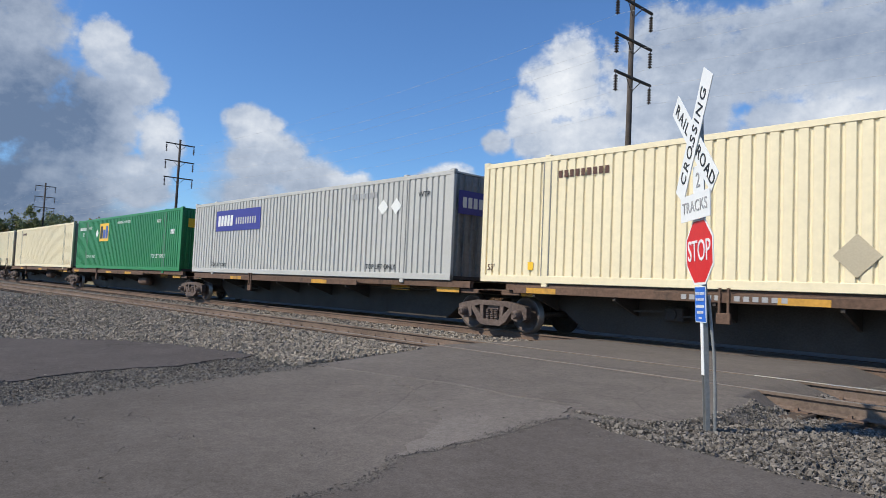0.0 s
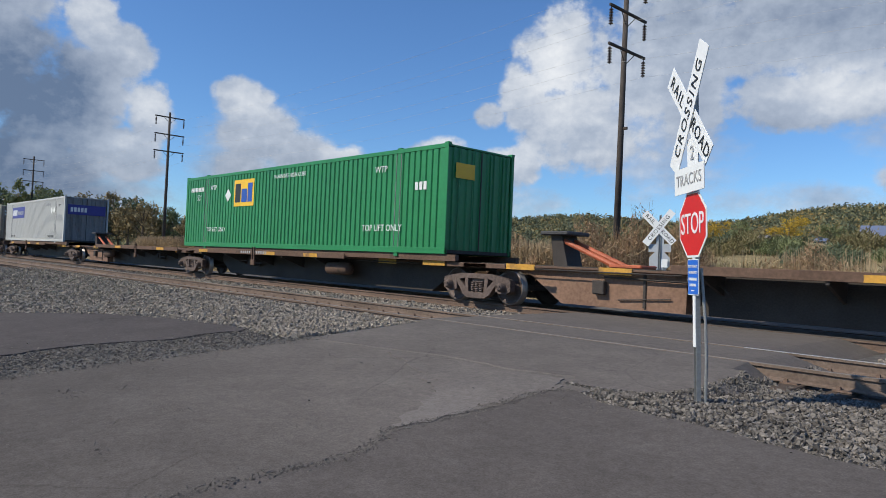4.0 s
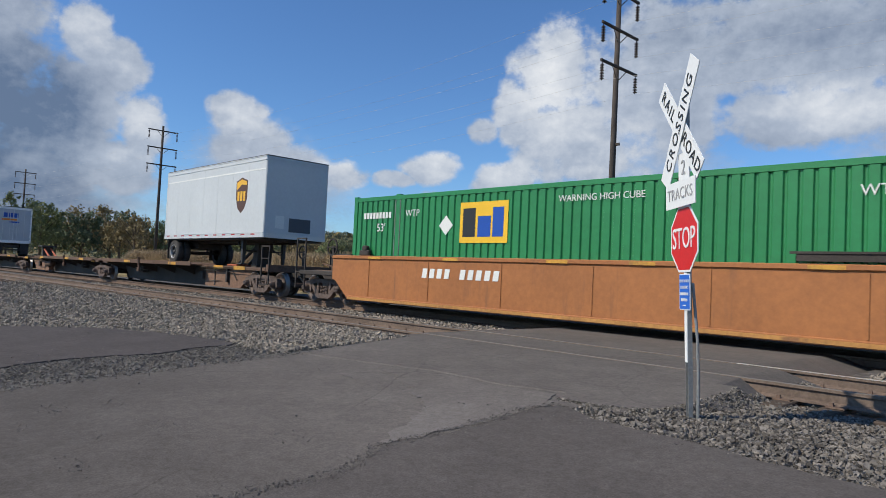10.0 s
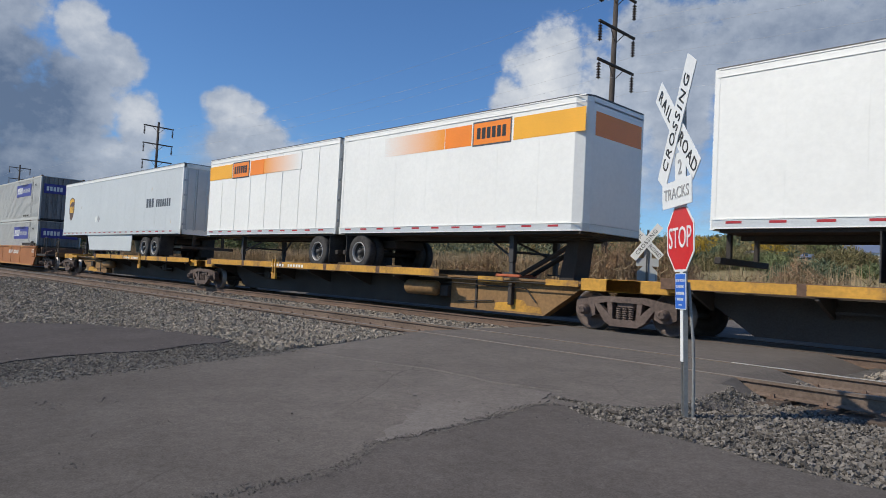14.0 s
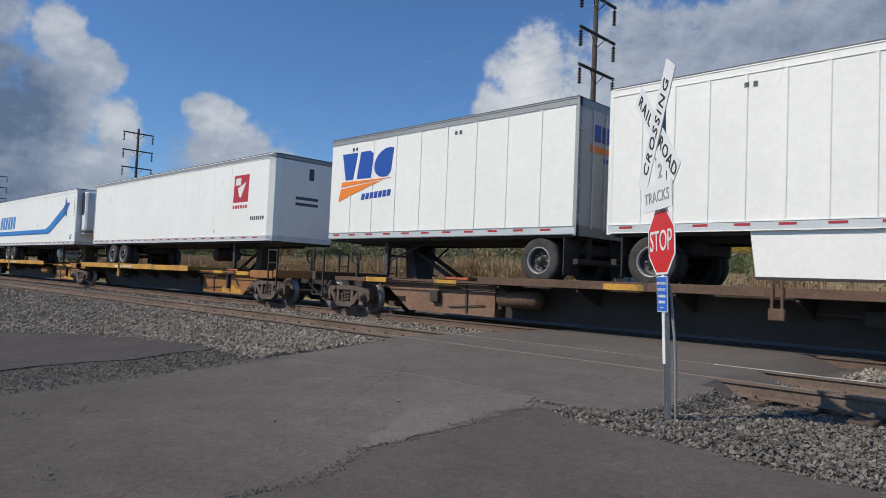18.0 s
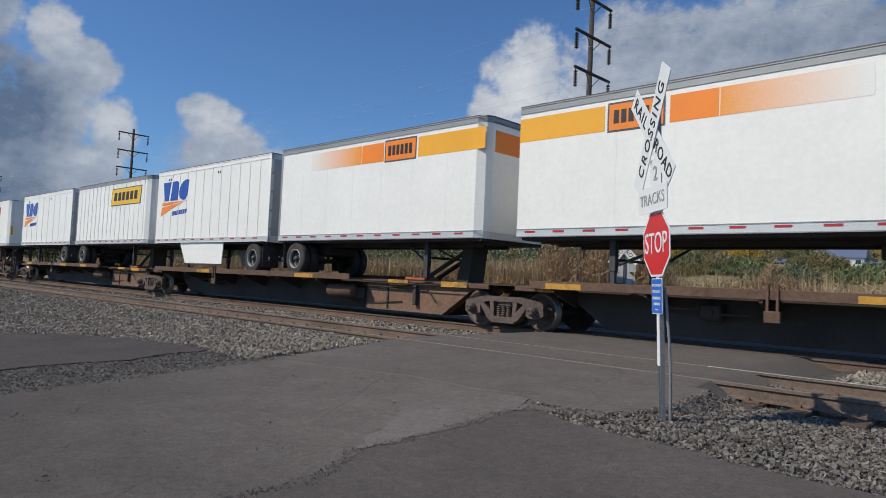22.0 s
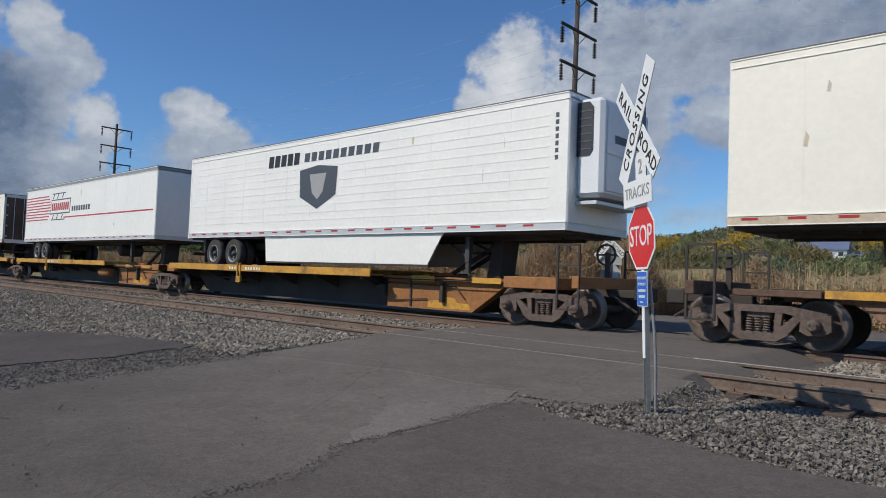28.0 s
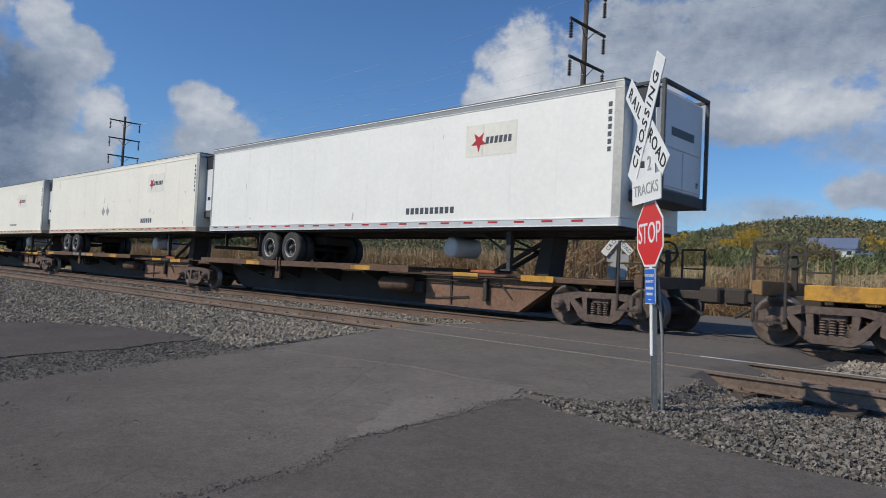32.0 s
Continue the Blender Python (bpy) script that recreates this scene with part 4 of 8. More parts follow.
def bogie(parent, x):
    """A two-axle truck: side frames, springs, bolster, wheels on axles."""
    b = part("bogie", kept("bolster", lambda: Geo().box(-0.2, 0.2, -1.02, 1.02, 0.46, 0.68, 0.03).tube((0, 0, 0.66), (0, 0, 0.8), 0.24, seg=14).mesh("bogie", BOGIE)), BOGIE, parent, "rust-stained cast steel truck", at=(x, 0, 0))

    def frame_mesh():
        g = Geo()
        g.prism([(-1.12, 0.5), (-1.06, 0.62), (-0.5, 0.72), (0.5, 0.72), (1.06, 0.62), (1.12, 0.5), (0.7, 0.53), (0.42, 0.6), (-0.42, 0.6), (-0.7, 0.53)], -0.08, 0.08)
        for s in (-1, 1):
            g.prism([(s * 0.72, 0.56), (s * 0.6, 0.58), (s * 0.24, 0.26), (s * 0.32, 0.18), (s * 0.46, 0.22)], -0.075, 0.075)
            g.prism([(s * 1.12, 0.6), (s * 0.68, 0.6), (s * 0.66, 0.32), (s * 0.78, 0.26), (s * 1.0, 0.26), (s * 1.13, 0.34)], -0.085, 0.085)
            g.prism([(s * 0.28, 0.62), (s * 0.4, 0.62), (s * 0.34, 0.2), (s * 0.26, 0.2)], -0.07, 0.07)
        g.prism([(-0.5, 0.24), (-0.3, 0.12), (0.3, 0.12), (0.5, 0.24), (0.3, 0.26), (-0.3, 0.26)], -0.09, 0.09)
        return g.mesh("side_frame", BOGIE)

    def spring_mesh():
        prof = [(0.0, -0.13)] + [(0.062 - 0.022 * (k % 2), -0.13 + 0.26 * k / 12) for k in range(13)] + [(0.0, 0.13)]
        me = Geo().turn(prof, (0, 0, 0), 10).mesh("spring", BOGIE)
        me.transform(pose(0, 0, 0.385, 90))
        return me

    def cap_mesh():
        g = Geo().turn([(0.0, -0.16), (0.07, -0.16), (0.1, -0.12), (0.115, 0.0), (0.115, 0.05)], (0, 0, 0), 14)
        for k in range(3):
            a = 2 * math.pi * k / 3 + 0.5
            g.box(0.055 * math.cos(a) - 0.015, 0.055 * math.cos(a) + 0.015, -0.18, -0.15, 0.055 * math.sin(a) - 0.015, 0.055 * math.sin(a) + 0.015)
        return g.mesh("bearing_cap", BOGIE)

    def wheel_mesh():
        return Geo().turn([(0.05, -0.08), (0.12, -0.09), (0.14, -0.03), (0.3, -0.01), (0.34, -0.06), (0.405, -0.065), (0.42, -0.06)], (0, 0, 0), 28).turn([(0.42, 0.03), (0.46, 0.04), (0.46, 0.075), (0.35, 0.07), (0.3, 0.03), (0.14, 0.0), (0.12, 0.06), (0.05, 0.06)], (0, 0, 0), 28).mesh("wheel", WHEEL_STEEL, True)

    def tread_mesh():
        return Geo().turn([(0.395, -0.0665), (0.42, -0.062), (0.422, 0.03), (0.46, 0.04), (0.461, 0.07)], (0, 0, 0), 28).mesh("tread", TREAD, True)
    for s in (-1, 1):
        part("side_frame", kept("frame", frame_mesh), BOGIE, b, at=(0, s * 1.0, 0))
        for dx in (-0.14, 0.0, 0.14):
            part("spring", kept("spring", spring_mesh), BOGIE, b, at=(dx, s * 1.03, 0))
        for e in (-1, 1):
            w = part("wheel", kept("wheel", wheel_mesh), WHEEL_STEEL, b, at=(e * 0.89, s * 0.76, 0.42))
            w.scale.y = 1 if s < 0 else -1
            part("tread", kept("tread", tread_mesh), TREAD, b, "bright worn tread", at=(e * 0.89, s * 0.76, 0.42)).scale.y = 1 if s < 0 else -1
            part("bearing_cap", kept("cap", cap_mesh), BOGIE, b, at=(e * 0.89, s * 1.09, 0.42)).scale.y = 1 if s < 0 else -1
    for e in (-1, 1):
        part("axle", kept("axle", lambda: Geo().tube((0, -0.8, 0), (0, 0.8, 0), 0.08, seg=12).mesh("axle", WHEEL_STEEL)), WHEEL_STEEL, b, at=(e * 0.89, 0, 0.42))
    return b


def platform(s0, s1, kind, nose, first, last, loaded, marks=0):
    """One unit of a spine car between two trucks. nose: the end that carries the raised trailer stand, or None."""
    p = s1 - s0
    old = kind == "brown"
    body = {"brown": CAR_BROWN, "rust": CAR_RUST, "yellow": CAR_TAN}[kind]
    name = {"brown": "rusty brown", "rust": "faded orange-brown", "yellow": "tan and yellow"}[kind]
    state = "carrying a load" if loaded else "running empty"
    th = thing("spine_car", f"{name} spine car with worn yellow sills, {state}", "rail car", "train units")
    flip = nose == "L"

    def mx(x):
        return p - x if flip else x

    def span(a, b):
        return (a, b) if not flip else (p - b, p - a)
    lo = 0.14
    c, d = span(0.9, p - 5.3)
    # black here carries the shade under the trays in its colour
    part("spine_beam", Geo().prism([(0.0, 0.78), (1.35, 0.78), (2.3, lo), (p - 2.3, lo), (p - 1.35, 0.78), (p, 0.78), (p, 1.0), (0, 1.0)], -0.4, 0.4), UNDER, th, "deep centre girder with its shade painted black")
    if flip:
        plate = [(0.3, 0.79), (1.36, 0.79), (2.31, lo + 0.01), (c, lo + 0.01), (c, 0.95), (0.3, 0.95)]
    else:
        plate = [(p - 0.3, 0.79), (p - 1.36, 0.79), (p - 2.31, lo + 0.01), (d, lo + 0.01), (d, 0.95), (p - 0.3, 0.95)]
    # plates: shade painted black below containers, sunlit tone on other brown cars
    for s in (-1, 1):
        part("girder_plate", Geo().prism(plate, *sorted((s * 0.401, s * (0.42 if loaded == "box" else 0.66)))), UNDER if loaded == "box" else GIRDER_BROWN if old else body, th, f"{name} girder end with sun or shade in its colour")
    gx = mx(p - 4.4)
    if loaded != "box":
        part("brake_piping", Geo().box(gx - 0.03, gx + 0.03, -0.69, -0.65, 0.2, 0.9).box(gx - 1.2, gx - 0.9, -0.8, -0.655, 0.42, 0.72, 0.02).box(gx + 1.1, gx + 1.22, -0.78, -0.655, 0.35, 0.86, 0.01).tube((gx - 1.0, -0.72, 0.8), (gx + 1.6, -0.72, 0.76), 0.018, seg=6).tube((gx + 1.6, -0.72, 0.76), (gx + 1.9, -0.7, 0.45), 0.018, seg=6).tube((gx - 0.6, -0.7, 0.33), (gx + 0.6, -0.7, 0.42), 0.014, seg=6), UNDER, th, "brake piping and brackets on the girder")
    if not old:
        part("paint_patch", Geo().prism([(mx(p - 3.1) + a, z) for a, z in ((-0.7, 0.2), (0.75, 0.2), (0.7, 0.34), (0.3, 0.36), (0.22, 0.47), (-0.2, 0.5), (-0.3, 0.4), (-0.65, 0.38))], -0.664, -0.655), CAR_YELLOW, th, "flaking patch of yellow paint")
    for x in (0.0, p):
        part("end_deck", Geo().box(max(x - 1.0, -0.4), min(x + 1.0, p + 0.4), -1.15, 1.15, 0.86 if old else 0.8, 0.98 if old else 1.06, 0.015), CAR_YELLOW if kind == "yellow" else body, th)
    # wheel trays: long one away from the stand
    a, b = span(0.9, p - 5.3)
    for s in (-1, 1):
        y0, y1 = (s * 0.5, s * 1.3) if s > 0 else (s * 1.3, s * 0.5)
        part("wheel_tray", Geo().box(a, b, y0, y1, 0.95, 1.0, 0.006), body, th)
        ys = (1.3, 1.335) if s > 0 else (-1.335, -1.3)
        part("side_sill", Geo().box(a, b, *ys, 0.93 if old else 0.92, 1.1 if old else 1.13, 0.008), CAR_YELLOW if kind == "rust" else CAR_BROWN, th, "scuffed side sill")
        n = 4 if old else 5
        for k in range(n):
            w = (b - a) / n
            x0 = a + w * (k + 0.15)
            if s < 0 and kind != "rust" and (not old or k % 2 == marks % 2 or k == n - 1):
                part("sill_panel", Geo().box(x0, x0 + w * (0.3 if old else 0.93), -1.34, -1.334, 0.94, 1.06 if old else 1.12), CAR_YELLOW, th, "worn yellow reflective panel")
        x = a + 0.6
        while x < b:
            # bearers take the same dark colour for the shade below the tray
            part("cross_bearer", Geo().prism([(s * 0.4, 0.55), (s * 0.4, 0.95), (s * 1.3, 0.95), (s * 1.3, 0.87)], x - 0.03, x + 0.03, "x"), UNDER, th)
            x += 2.1
        # short ledge and pipes beside the stand
        c, d = span(p - 5.3, p - 0.9)
        part("ledge", Geo().box(c, d, *((0.42, 0.84) if s > 0 else (-0.84, -0.42)), 0.93, 0.98, 0.006), body, th)
        part("grab_rail", Geo().tube((c, s * 0.88, 0.9), (d, s * 0.88, 0.9), 0.014, seg=6).tube((c + 0.5, s * 0.88, 0.9), (c + 0.5, s * 0.4, 0.92), 0.014, seg=6).tube((d - 0.5, s * 0.88, 0.9), (d - 0.5, s * 0.4, 0.92), 0.014, seg=6), UNDER, th)
    part("edge_panel", Geo().box(*span(p - 4.2, p - 3.4), -0.862, -0.841, 0.86, 1.0), CAR_YELLOW, th, "worn yellow panel")
    part("edge_panel", Geo().box(*span(p - 1.9, p - 1.05), -1.17, -1.152, 0.87, 1.0), CAR_YELLOW, th, "worn yellow panel")
    part("edge_panel", Geo().box(*span(1.02, 1.5), -1.172, -1.152, 0.86, 0.99), CAR_YELLOW, th, "worn yellow panel")
    if loaded == "box":
        for y in (-1.24, 1.12):
            part("load_beam", Geo().box(0.6, p - 0.6, y, y + 0.12, 1.0, 1.165), body, th, "rusty beam under the container")
    # trailer stand
    if nose:
        hx = p - 2.0
        top = 1.93 if loaded == "trailer" else 1.72
        post = Geo().prism([(mx(hx - 0.18), 0.98), (mx(hx + 0.22), 0.98), (mx(hx + 0.34), top), (mx(hx + 0.02), top)], -0.3, 0.3)
        part("stand_post", post, UNDER, th, "dark steel trailer stand")
        part("stand_strut", Geo().tube((mx(hx - 1.5), -0.22, 1.0), (mx(hx + 0.1), -0.2, top - 0.1), 0.06, seg=8).tube((mx(hx - 1.5), 0.22, 1.0), (mx(hx + 0.1), 0.2, top - 0.1), 0.06, seg=8), UNDER if loaded else STRUT_RED, th)
        x0, x1 = sorted((mx(hx - 0.25), mx(hx + 0.55)))
        part("stand_head", Geo().box(x0, x1, -0.45, 0.45, top, top + 0.09, 0.02), LANDING, th)
        x0, x1 = sorted((mx(hx - 2.1), mx(hx - 1.3)))
        part("stand_shoe", Geo().box(x0, x1, -0.34, 0.34, 1.0, 1.08, 0.02), STRUT_RED, th, "rust-red sliding shoe")
    if marks % 3 != 1:
        tk = Geo()
        tx = mx(p - 6.2)
        tk.turn([(0.0, -0.62), (0.14, -0.6), (0.2, -0.52), (0.2, 0.52), (0.14, 0.6), (0.0, 0.62)], (0, 0, 0), 14)
        me = tk.mesh("air_tank", body, True)
        me.transform(pose(tx, -0.85, 0.62, 0, 0, 90))
        part("air_tank", me, body, th, "cylindrical brake air tank")
    vx = mx(4.6)
    part("brake_valve", Geo().box(vx - 0.2, vx + 0.2, -0.72, -0.42, 0.5, 0.8, 0.03).box(vx + 0.2, vx + 0.75, -0.7, -0.66, 0.6, 0.64).box(vx - 0.9, vx - 0.2, -0.7, -0.66, 0.66, 0.7).tube((vx - 0.05, -0.75, 0.65), (vx - 0.05, -0.55, 0.65), 0.12, seg=10), UNDER, th, "dark brake gear")
    sx = mx(5.9)
    part("side_step", Geo().box(sx - 0.1, sx - 0.06, -1.37, -1.32, 0.6, 1.2).box(sx + 0.06, sx + 0.1, -1.37, -1.32, 0.6, 1.2).box(sx - 0.13, sx + 0.13, -1.38, -1.3, 0.55, 0.75, 0.01), CAR_YELLOW if not old else CAR_BROWN, th, "hanging step bracket")
    if kind != "brown" or marks % 4 == 0:
        ink = GREY_TEXT if old else PRINT_WHITE
        w0 = a + (b - a) * 0.38
        for k in range(5):
            part("print_bar", Geo().box(w0 + k * 0.16, w0 + k * 0.16 + 0.1, -1.344, -1.3405, 0.97, 1.06), ink, th, "pale stencilled marking")
        for k in range(6):
            part("print_bar", Geo().box(w0 + 1.0 + k * 0.16, w0 + 1.0 + k * 0.16 + 0.1, -1.344, -1.3405, 0.97, 1.06), ink, th)
    bogie(th, 0.0)
    if last:
        bogie(th, p)
    for end, x, d in ((first, 0.0, -1), (last, p, 1)):
        if end:
            part("coupler", Geo().box(*sorted((x + d * 0.4, x + d * 1.7)), -0.1, 0.1, 0.68, 0.86, 0.02).box(*sorted((x + d * 1.65, x + d * 2.05)), -0.16, 0.16, 0.62, 0.94, 0.04), UNDER, th, "dark steel coupler")
            part("end_beam", Geo().box(*sorted((x + d * 0.95, x + d * 1.12)), -1.45, 1.45, 0.85, 1.1, 0.015), body, th)
            for s in (-1, 1):
                part("corner_ladder", Geo().box(x + d * 1.1 - 0.02, x + d * 1.1 + 0.02, s * 1.42 - 0.02, s * 1.42 + 0.02, 0.4, 1.75).box(x + d * 0.6 - 0.02, x + d * 0.6 + 0.02, s * 1.42 - 0.02, s * 1.42 + 0.02, 0.4, 1.75).box(*sorted((x + d * 0.6, x + d * 1.1)), s * 1.42 - 0.02, s * 1.42 + 0.02, 0.4, 0.44).box(*sorted((x + d * 0.6, x + d * 1.1)), s * 1.42 - 0.015, s * 1.42 + 0.015, 1.71, 1.75).box(*sorted((x + d * 0.6, x + d * 1.1)), s * 1.42 - 0.015, s * 1.42 + 0.015, 1.3, 1.33), UNDER, th, "dark grab irons")
            part("brake_wheel", Geo().turn([(0.2, -0.02), (0.24, -0.02), (0.24, 0.02), (0.2, 0.02)], (x + d * 0.9, 0.0, 1.6), 16).box(x + d * 0.9 - 0.25, x + d * 0.9 + 0.25, -0.02, 0.02, 1.58, 1.62).box(x + d * 0.9 - 0.05, x + d * 0.9 + 0.05, 0.03, 0.1, 0.95, 1.65), UNDER, th, "dark hand brake wheel")
            part("hose", Geo().tube((x + d * 1.2, -0.3, 0.75), (x + d * 1.8, -0.28, 0.4), 0.03, seg=6), TYRE, th)
    return rides(th, s0)


def well_car(s0, s1, first, last, mark):
    p = s1 - s0
    th = thing("well_car", "faded orange double-stack well car unit with flaking paint", "rail car", "train units")
    e = 1.55
    prof = [(e - 0.55, 1.42), (e - 0.55, 0.75), (e - 0.4, 0.72), (e + 0.2, 0.24), (p - e - 0.05, 0.24), (p - e + 0.45, 0.72), (p - e + 0.55, 0.75), (p - e + 0.55, 1.42)]
    for s in (-1, 1):
        y0, y1 = sorted((s * 1.4, s * 1.46))
        part("side_wall", Geo().prism(prof, y0, y1), WELL_ORANGE, th, "orange-brown side wall with faded patches")
        part("top_chord", Geo().box(e - 0.55, p - e + 0.55, *sorted((s * 1.36, s * 1.5)), 1.36, 1.46, 0.015), WELL_ORANGE, th)
        part("bottom_chord", Geo().box(e + 0.25, p - e - 0.1, *sorted((s * 1.36, s * 1.5)), 0.18, 0.3, 0.015), WELL_ORANGE, th)
        x = e + 1.2
        while x < p - e - 1:
            part("stiffener", Geo().box(x - 0.02, x + 0.02, *sorted((s * 1.46, s * 1.475)), 0.32, 1.34), WELL_ORANGE, th)
            x += 2.45
        for x in (e + 0.9, p - e - 0.9):
            part("corner_lock", Geo().box(x - 0.22, x + 0.22, *sorted((s * 1.32, s * 1.45)), 1.46, 1.62, 0.03).box(x - 0.1, x + 0.12, *sorted((s * 1.32, s * 1.45)), 1.6, 1.75, 0.03), UNDER, th, "black container lock")
    part("floor_plate", Geo().box(e + 0.8, p - e - 0.8, -1.36, 1.36, 0.18, 0.24), WELL_ORANGE, th)
    for x, d in ((e, 1), (p - e, -1)):
        part("end_bulkhead", Geo().box(x - 0.4, x + 0.4, -1.36, 1.36, 0.76, 1.34, 0.03), WELL_ORANGE, th)
        part("end_platform", Geo().box(*sorted((x - d * 0.3, x - d * (e + 0.9))), -1.42, 1.42, 0.84, 0.98, 0.02), UNDER, th)
        part("walkway", Geo().box(*sorted((x - d * 0.5, x + d * 0.2)), -1.4, 1.4, 1.46, 1.5), UNDER, th, "open grating")
    for k, x in enumerate((e + 1.2, e + 4.2, e + 7.4, p - e - 6.2, p - e - 3.0)):
        part("edge_panel", Geo().box(x, x + 0.55, -1.506, -1.5, 1.37, 1.44), CAR_YELLOW, th, "yellow reflective strip")
    w0 = mark
    for k in range(10 if mark else 0):
        if k != 4:
            part("print_bar", Geo().prism([(w0 + k * 0.27, 0.92), (w0 + k * 0.27 + 0.17, 0.92), (w0 + k * 0.27 + 0.21, 1.16), (w0 + k * 0.27 + 0.04, 1.16)], -1.469, -1.462), PRINT_WHITE, th, "white stencilled marking")
    flakes = random.Random(int(s0 * 10))
    for k in range(0 if mark else 30):
        x, z, w, h = 7.6 + flakes.uniform(0, 4.2), flakes.uniform(0.45, 1.1), flakes.uniform(0.05, 0.35), flakes.uniform(0.03, 0.14)
        part("paint_flake", Geo().prism([(x, z), (x + w * 0.6, z - h * 0.3), (x + w, z + h * 0.2), (x + w * 0.8, z + h), (x + w * 0.2, z + h * 0.7)], -1.4655 - 0.0001 * k, -1.462), CAR_YELLOW, th, "flake of faded yellow paint")
    part("data_plate", Geo().box(p - e - 0.35, p - e + 0.4, -1.52, -1.461, 0.78, 1.34, 0.02), WELL_ORANGE, th, "raised cabinet at the end of the side")
    part("data_frame", Geo().box(p - e - 0.2, p - e + 0.25, -1.526, -1.518, 1.03, 1.06).box(p - e - 0.2, p - e + 0.25, -1.526, -1.518, 1.22, 1.25).box(p - e - 0.2, p - e - 0.17, -1.526, -1.518, 1.03, 1.25).box(p - e + 0.22, p - e + 0.25, -1.526, -1.518, 1.03, 1.25).box(p - e - 0.03, p - e, -1.526, -1.518, 1.03, 1.25), PRINT_WHITE, th, "white stencilled frame")
    part("bottom_strip", Geo().box(e + 0.3, p - e - 0.15, -1.506, -1.5, 0.2, 0.27), WELL_LIP, th, "worn ochre bottom edge")
    part("grating", Geo().box(p - e - 3.2, p - e - 0.2, -1.42, -1.38, 1.5, 1.62).box(p - e - 3.3, p - e, -1.44, -1.36, 1.62, 1.66), UNDER, th, "open grating beside the container")
    bogie(th, 0.0)
    if last:
        bogie(th, p)
    for end, x, d in ((first, 0.0, -1), (last, p, 1)):
        if end:
            part("coupler", Geo().box(*sorted((x + d * 0.2, x + d * 1.7)), -0.1, 0.1, 0.68, 0.86, 0.02).box(*sorted((x + d * 1.65, x + d * 2.05)), -0.16, 0.16, 0.62, 0.94, 0.04), UNDER, th, "dark steel coupler")
            for s in (-1, 1):
                part("corner_ladder", Geo().box(x + d * 1.1 - 0.02, x + d * 1.1 + 0.02, s * 1.4 - 0.02, s * 1.4 + 0.02, 0.4, 2.0).box(x + d * 0.6 - 0.02, x + d * 0.6 + 0.02, s * 1.4 - 0.02, s * 1.4 + 0.02, 0.4, 2.0).box(*sorted((x + d * 0.6, x + d * 1.1)), s * 1.4 - 0.02, s * 1.4 + 0.02, 0.9, 0.94).box(*sorted((x + d * 0.6, x + d * 1.1)), s * 1.4 - 0.015, s * 1.4 + 0.015, 1.96, 2.0), UNDER, th, "dark grab irons")
            part("brake_wheel", Geo().turn([(0.24, -0.02), (0.28, -0.02), (0.28, 0.02), (0.24, 0.02)], (x + d * 0.3, -0.6, 1.75), 16).box(x + d * 0.3 - 0.05, x + d * 0.3 + 0.05, -0.58, -0.5, 0.95, 1.8).box(x + d * 0.3 - 0.26, x + d * 0.3 + 0.26, -0.62, -0.58, 1.73, 1.77), UNDER, th, "dark hand brake wheel")
            part("end_rack", Geo().box(*sorted((x - d * 0.9, x + d * 0.5)), -1.1, 1.1, 0.9, 1.0, 0.02).box(x - d * 0.95 - 0.12, x - d * 0.95 + 0.12, -1.2, 1.2, 0.98, 1.4, 0.03).box(x - d * 0.3 - 0.14, x - d * 0.3 + 0.14, -0.5, 0.1, 1.0, 1.3, 0.03).tube((x - d * 0.8, -1.0, 1.05), (x + d * 0.3, -0.9, 1.2), 0.03, seg=6), CAR_BROWN, th)
    return rides(th, s0)


# ---- marks on the sides ----
def decal(parent, name, pts, material, label="", face=-SIDE, lift=0.004, base=0.004):
    """A flat painted shape on the near side; points are (along, up)."""
    deep = parent.get("rib_depth", 0.0)
    return part(name, Geo().prism(pts, face - lift - deep, face - lift + base), material, parent, label)


def slab(x, z, w, h, lean=0.0):
    return [(x, z), (x + w, z), (x + w + lean, z + h), (x + lean, z + h)]


def end_decal(parent, name, x, y, z, w, h, material, label=""):
    return part(name, Geo().box(x - 0.004, x + 0.006, y, y + w, z, z + h), material, parent, label)


